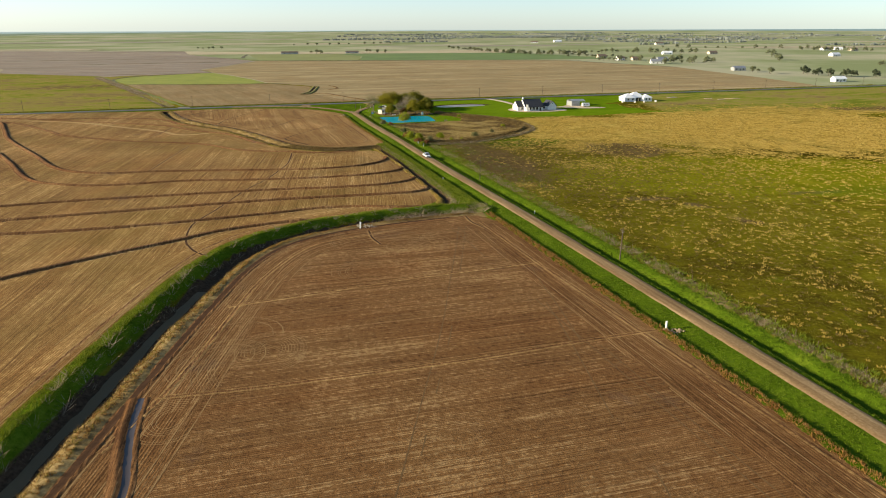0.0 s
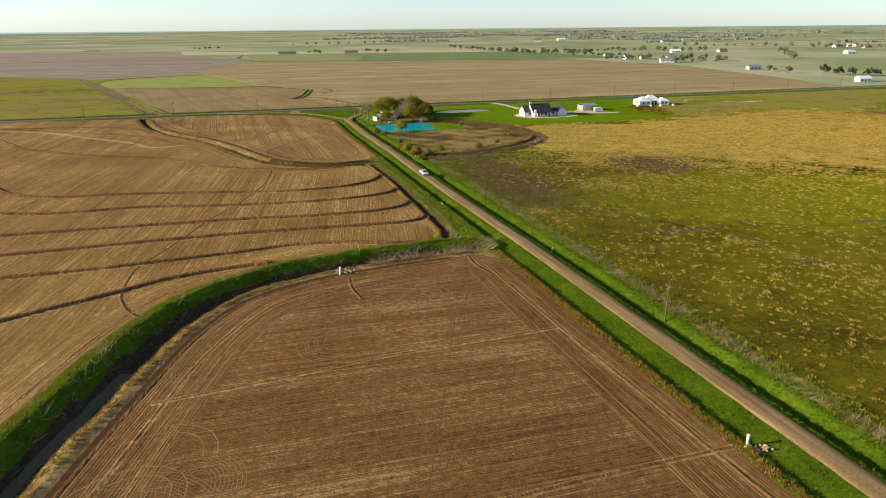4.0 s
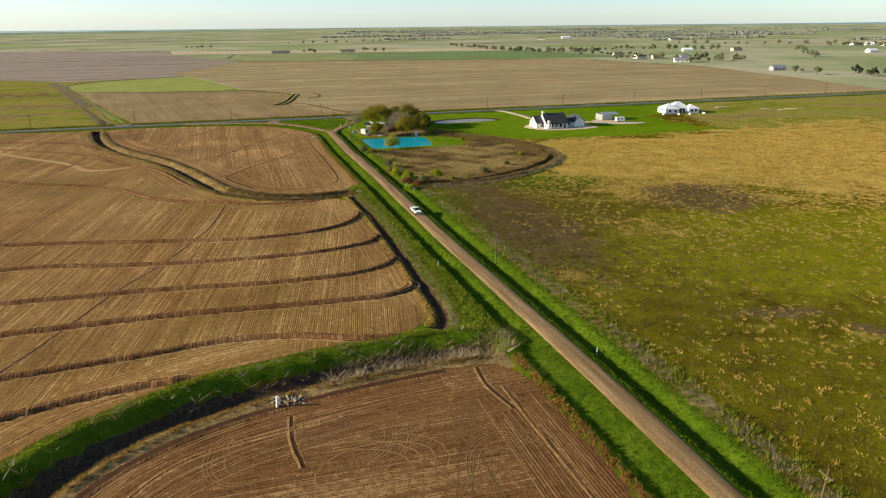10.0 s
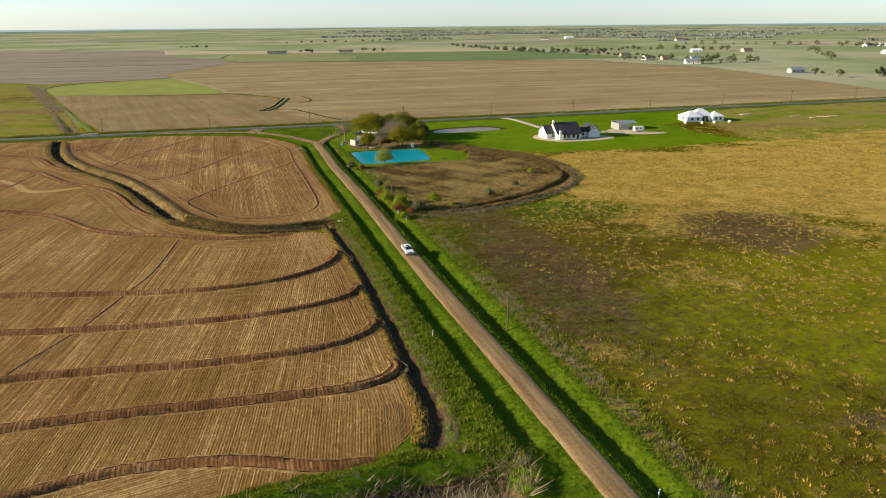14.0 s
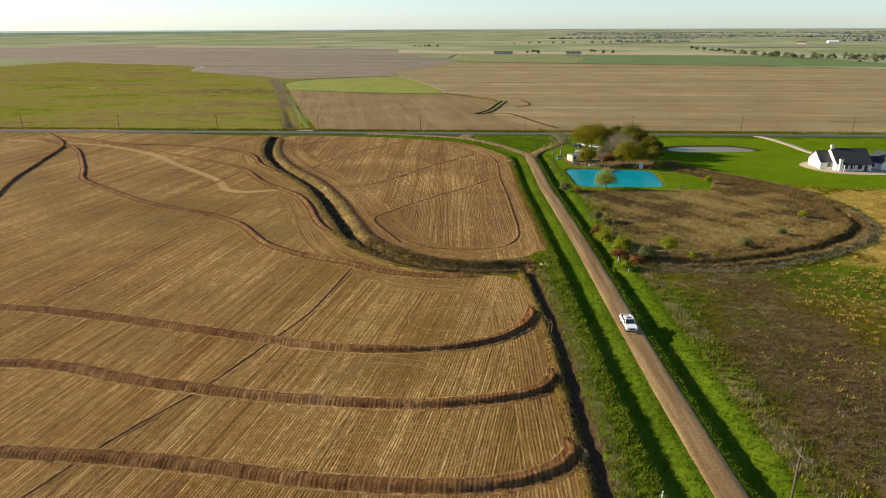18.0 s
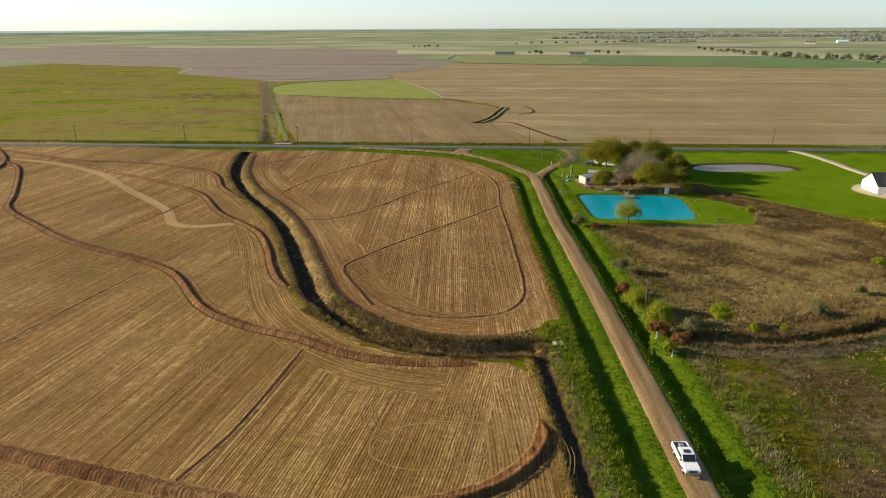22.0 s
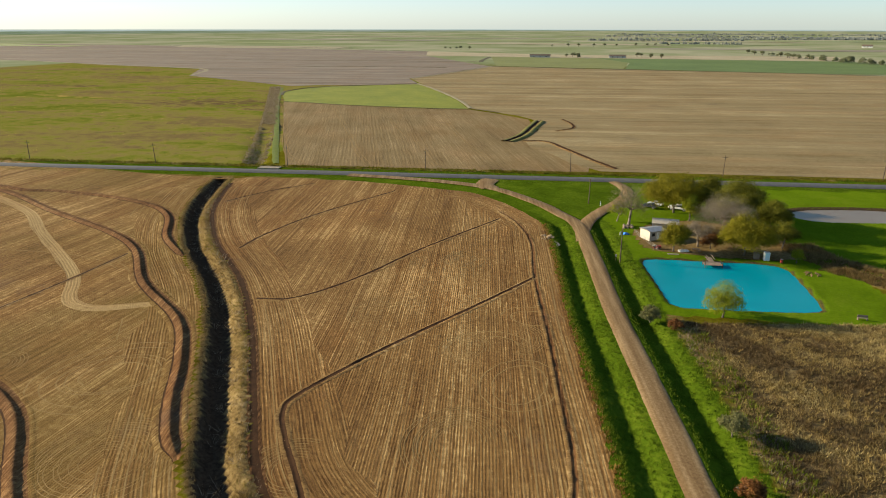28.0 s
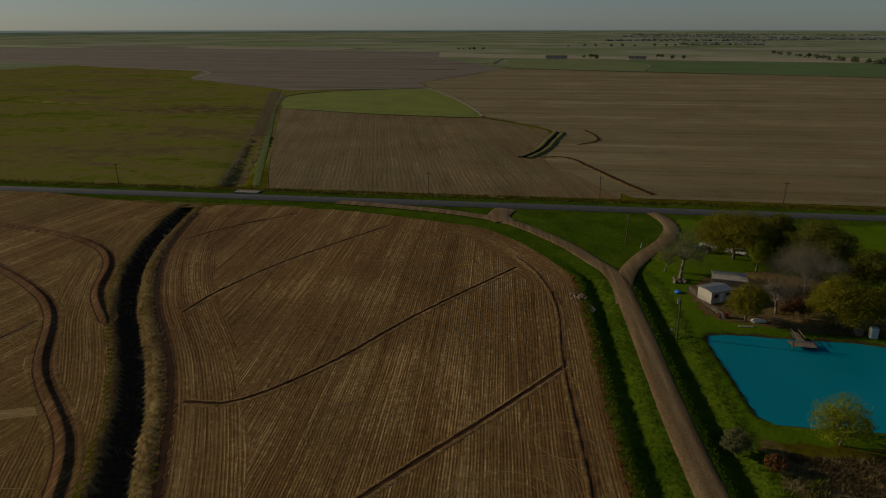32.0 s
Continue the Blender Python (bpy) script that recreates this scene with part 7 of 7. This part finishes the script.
# pasture fence: leaning posts and wires along the road
fence_line = offset_line(smooth([p for p in ROAD if p[1] < 400], 4), 13.0)
fp = smooth([tuple(p) for p in fence_line[::8]], 4.5)
fence = thing("pasture_fence", pose(0, 0, 0), "thin steel post and wire pasture fence", "fence")
post_mesh = None
for i, (a, b) in enumerate(fp):
    if post_mesh is None:
        o = part("post", rod((0, 0, -0.4), (0, 0, 1.2), 0.045, 0.04, 6), plain("rusty_steel_post", (0.10, 0.07, 0.05), (0.18, 0.12, 0.08), 3.0), fence)
        post_mesh = o.data
    else:
        o = part("post", post_mesh, None, fence)
    o.location = (a, b, float(height(np.array([a]), np.array([b]))[0]))

x, y = rg.uniform(-60, 60, 34000), rg.uniform(376, 490, 34000)
k = (inside(x, y, LAWN) | inside(x, y, [(-95, 466), (-52, 434), (-44, 445), (-42, 482), (-60, 486), (-95, 476)])) & ~inside(x, y, POND_S) & ~inside(x, y, POND2_S) & (np.abs(to_line(x, y, ROAD_S)) > 3.5) & (np.abs(to_line(x, y, SIDE_S)) > 3) & (np.hypot(x + 18, y - 428) > 17)
tufts("lawn_grass", x[k], y[k], rg.uniform(0.04, 0.13, k.sum()), np.full(k.sum(), 0.3), 3, G_LUSH, "short mown grass on the lawn", 63, 0.10, 0.9)

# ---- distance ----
# leaves lightened to a grey green that carries painted distance haze
FAR_LEAF = leafy("hazed_distant_leaves", (0.120, 0.140, 0.075), (0.165, 0.185, 0.10), (0.215, 0.23, 0.135))
FAR_DARK = leafy("distant_dark_trees", (0.045, 0.060, 0.034), (0.066, 0.084, 0.046), (0.095, 0.110, 0.060))


def far_tree_kind(seed, w, h, leaf):
    rng = np.random.default_rng(seed)
    ls = lobes_for(rng, w, h, 4)
    t = thing("distant_tree", Matrix(), "small distant tree in a field border", "tree", "distant trees")
    part("trunk", limb_mesh("trunk", rng, h, 0.3, ls, BARK), None, t)
    part("crown", crown_mesh("crown", rng, ls, 26, 14, 0.85, leaf), None, t)
    return t


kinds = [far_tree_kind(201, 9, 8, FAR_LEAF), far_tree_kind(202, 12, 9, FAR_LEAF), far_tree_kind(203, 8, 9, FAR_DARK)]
used = [False] * 3


def far_tree(kind, x, y, s, turn):
    m = pose(x, y, 0, 0, 0, turn) @ Matrix.Diagonal((s, s, s, 1))
    if not used[kind]:
        used[kind] = True
        kinds[kind].matrix_world = m
    else:
        copy_thing(kinds[kind], pose(x, y, 0, 0, 0, turn)).scale = (s, s, s)


q = random.Random(9)
ROWS = [((41, 1640), (107, 1460), 18, 0), ((107, 1460), (180, 1312), 20, 1), ((180, 1312), (285, 1292), 22, 1), ((285, 1292), (370, 1398), 7, 0), ((370, 1398), (520, 1340), 15, 1),
        ((429, 775), (432, 736), 6, 2), ((432, 736), (470, 705), 7, 2), ((470, 705), (540, 690), 6, 2), ((325, 985), (420, 1010), 10, 1), ((262, 1050), (330, 1100), 12, 0), ((330, 1060), (420, 1085), 9, 1), ((240, 1185), (330, 1150), 9, 0), ((800, 1460), (900, 1400), 10, 1), ((380, 815), (392, 760), 5, 0),
        ((-563, 1680), (-510, 1662), 5, 0), ((-250, 1400), (-213, 1350), 5, 0), ((-140, 1455), (-96, 1395), 7, 0), ((540, 1050), (660, 1330), 7, 1),
        ((560, 1650), (900, 1500), 14, 1), ((-380, 1900), (-120, 2050), 10, 0), ((600, 900), (760, 1000), 6, 1)]
for a, b, n, kind in ROWS:
    for i in range(n):
        f = (i + q.uniform(-0.3, 0.3)) / max(1, n - 1)
        far_tree(kind, a[0] + (b[0] - a[0]) * f + q.uniform(-6, 6), a[1] + (b[1] - a[1]) * f + q.uniform(-12, 12), q.uniform(0.55, 1.15), q.uniform(0, 360))

TAN_WALL = plain("tan_house_wall", (0.45, 0.38, 0.29), (0.58, 0.50, 0.40), 0.3, 0.8)
BROWN_ROOF = plain("brown_roof", (0.11, 0.08, 0.06), (0.18, 0.14, 0.11), 0.3, 0.8)


def distant_house(x, y, turn, w, d, wall, roof, label):
    w, d = w * 0.72, d * 0.85
    h = thing("distant_house", pose(x, y, 0, 0, 0, turn), label, "house", "distant houses")
    gable_block(h, 0, w, 0, d, 3.2, 3.2 + d * 0.28, "u", wall, roof, 0.5)
    for u in (w * 0.2, w * 0.8):
        window(h, u, 0, 1.0, 1.6, 1.4, "s")
    part("door", box(w * 0.5 - 0.5, w * 0.5 + 0.5, -0.08, 0.02, 0, 2.1, 0), TRIM, h)


for x, y, turn, w, d, wall, roof, label in (
        (285, 1162, 10, 20, 11, TAN_WALL, BROWN_ROOF, "distant tan house with a brown roof"), (296, 1075, 20, 18, 12, WHITE_WALL, BROWN_ROOF, "distant white house with a brown roof"),
        (318, 1070, 5, 16, 11, TAN_WALL, BROWN_ROOF, "distant tan house among trees"), (351, 1048, 15, 24, 12, WHITE_WALL, GREY_METAL, "distant white house with a grey metal roof"),
        (320, 984, -5, 26, 13, WHITE_WALL, GREY_METAL, "distant long white house with a pale roof"), (526, 1286, 10, 22, 12, TAN_WALL, BROWN_ROOF, "distant tan house on the open plain"),
        (372, 822, 12, 22, 9, GREY_METAL, GREY_METAL, "distant low grey metal building"), (398, 651, 6, 16, 9, WHITE_WALL, WHITE_METAL, "white metal barn beside a dark hedge"),
        (436, 1282, 0, 24, 12, WHITE_WALL, WHITE_METAL, "distant white barn with metal roof"), (828, 1438, 10, 26, 13, WHITE_WALL, BROWN_ROOF, "far white house on the plain"),
        (866, 1461, -10, 22, 12, WHITE_WALL, WHITE_METAL, "far white barn on the plain"), (880, 1425, 5, 20, 12, TAN_WALL, BROWN_ROOF, "far tan house on the plain"),
        (386, 2180, 8, 34, 16, WHITE_WALL, WHITE_METAL, "very far white building"), (300, 2100, -8, 30, 14, WHITE_WALL, BROWN_ROOF, "very far pale building"),
        (620, 1900, 4, 30, 14, WHITE_WALL, BROWN_ROOF, "far pale farm building"), (-300, 1362, 12, 46, 8, GREY_METAL, BROWN_ROOF, "long low dark cattle shed"),
        (-175, 1385, 12, 36, 8, GREY_METAL, BROWN_ROOF, "long low dark shed on the straw field"), (700, 1180, 14, 22, 12, WHITE_WALL, WHITE_METAL, "distant white house beyond the fields")):
    distant_house(x, y, turn, w, d, wall, roof, label)

# bands of far fields and pastures, in pale tones with distance haze painted in
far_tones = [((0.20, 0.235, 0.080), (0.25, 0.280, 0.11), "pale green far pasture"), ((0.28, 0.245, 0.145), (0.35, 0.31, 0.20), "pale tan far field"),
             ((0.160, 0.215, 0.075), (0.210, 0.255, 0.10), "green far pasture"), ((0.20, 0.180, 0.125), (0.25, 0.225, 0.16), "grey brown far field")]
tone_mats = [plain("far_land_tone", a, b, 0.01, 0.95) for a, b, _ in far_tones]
for i in range(46):
    yy = 1450 + (i % 16) * 115 + q.uniform(-30, 30)
    xx = -1900 + (i * 613 % 3900) + q.uniform(-100, 100)
    if -650 < xx < 350 and yy < 1760:
        continue
    wv, dv = q.uniform(260, 700), q.uniform(50, 130)
    k = i % 4
    c, s = math.cos(radians(14.4)), math.sin(radians(14.4))
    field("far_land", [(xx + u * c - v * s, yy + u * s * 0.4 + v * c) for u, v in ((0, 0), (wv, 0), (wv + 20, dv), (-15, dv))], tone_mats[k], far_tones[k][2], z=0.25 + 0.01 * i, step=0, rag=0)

# woods on the skyline: belts of trees, too many to count; haze is painted into their pale leaves
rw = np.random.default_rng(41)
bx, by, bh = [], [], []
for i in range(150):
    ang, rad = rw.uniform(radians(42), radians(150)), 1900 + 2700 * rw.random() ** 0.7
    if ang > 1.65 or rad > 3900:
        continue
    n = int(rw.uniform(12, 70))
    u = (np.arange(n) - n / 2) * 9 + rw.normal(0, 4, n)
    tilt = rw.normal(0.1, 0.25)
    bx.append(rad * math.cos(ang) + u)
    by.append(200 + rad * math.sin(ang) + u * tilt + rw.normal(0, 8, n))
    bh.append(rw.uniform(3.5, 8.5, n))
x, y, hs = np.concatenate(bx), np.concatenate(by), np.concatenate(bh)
tufts("skyline_woods", x, y, hs, np.full(len(x), 5.0), 9, leafy("skyline_woods_hazed", (0.19, 0.215, 0.195), (0.23, 0.255, 0.235), (0.27, 0.29, 0.27)), "low belts of woods along the skyline", 42, 0.62, 0.3, category="woods")

# far ditch brush and verge of the paved road
fd = smooth(FAR_DITCH, 6)
x, y = along(fd, 3800, -5, 3.5, rg)
tufts("far_ditch_brush", x, y, rg.uniform(0.25, 0.8, len(x)), np.full(len(x), 0.6), 8, G_GREY, "grey brush along the far ditch", 51, 0.12, 0.9)
x, y = along(smooth([(-112, 624), (-105.5, 606), (-103.5, 585), (-101.5, 558)], 4), 260, -2.6, 2.6, rg)
tufts("far_bank_weeds", x, y, rg.uniform(0.15, 0.45, len(x)), np.full(len(x), 0.6), 8, G_YELL, "olive weeds on a short far ditch", 52, 0.10, 0.7)
AL = np.stack([np.arange(-420, 421, 8.0), asphalt_y(np.arange(-420, 421, 8.0))], -1)
x, y = along(AL, 5500, -12, -7.5, rg)
tufts("roadside_brush", x, y, rg.uniform(0.3, 0.9, len(x)), np.full(len(x), 0.45), 7, G_OLIVE, "olive weeds along the paved road", 53, 0.09, 0.8)
x, y = along(AL, 5500, -7.5, -3.3, rg)
tufts("roadside_grass", x, y, rg.uniform(0.15, 0.4, len(x)), np.full(len(x), 0.3), 5, G_LUSH, "green grass beside the paved road", 54, 0.08)
x, y = along(AL, 5500, 3.3, 8.5, rg)
tufts("roadside_grass", x, y, rg.uniform(0.15, 0.35, len(x)), np.full(len(x), 0.3), 5, G_LUSH, "green grass on the near road verge", 55, 0.08)

# tussocks on the prairie beyond the paved road
for mat, count, label, seed in ((G_GOLD, 5000, "golden tussocks on the prairie across the road", 71), (G_LUSH, 5000, "green tussocks on the prairie across the road", 73)):
    r = np.random.default_rng(seed)
    x, y = r.uniform(-720, -190, count * 2), r.uniform(330, 830, count * 2)
    k = (y > asphalt_y(x) + 12) & (to_line(x, y, np.array(FAR_DITCH)) < -6) & (wobble(x * 0.09, y * 0.16) + r.normal(0, 0.5, len(x)) > (0.1 if mat is G_GOLD else -0.6))
    tufts("prairie_tussocks", x[k], y[k], r.uniform(0.08, 0.24, k.sum()), r.uniform(0.3, 0.9, k.sum()), 6, mat, label, seed, 0.22, 0.9)
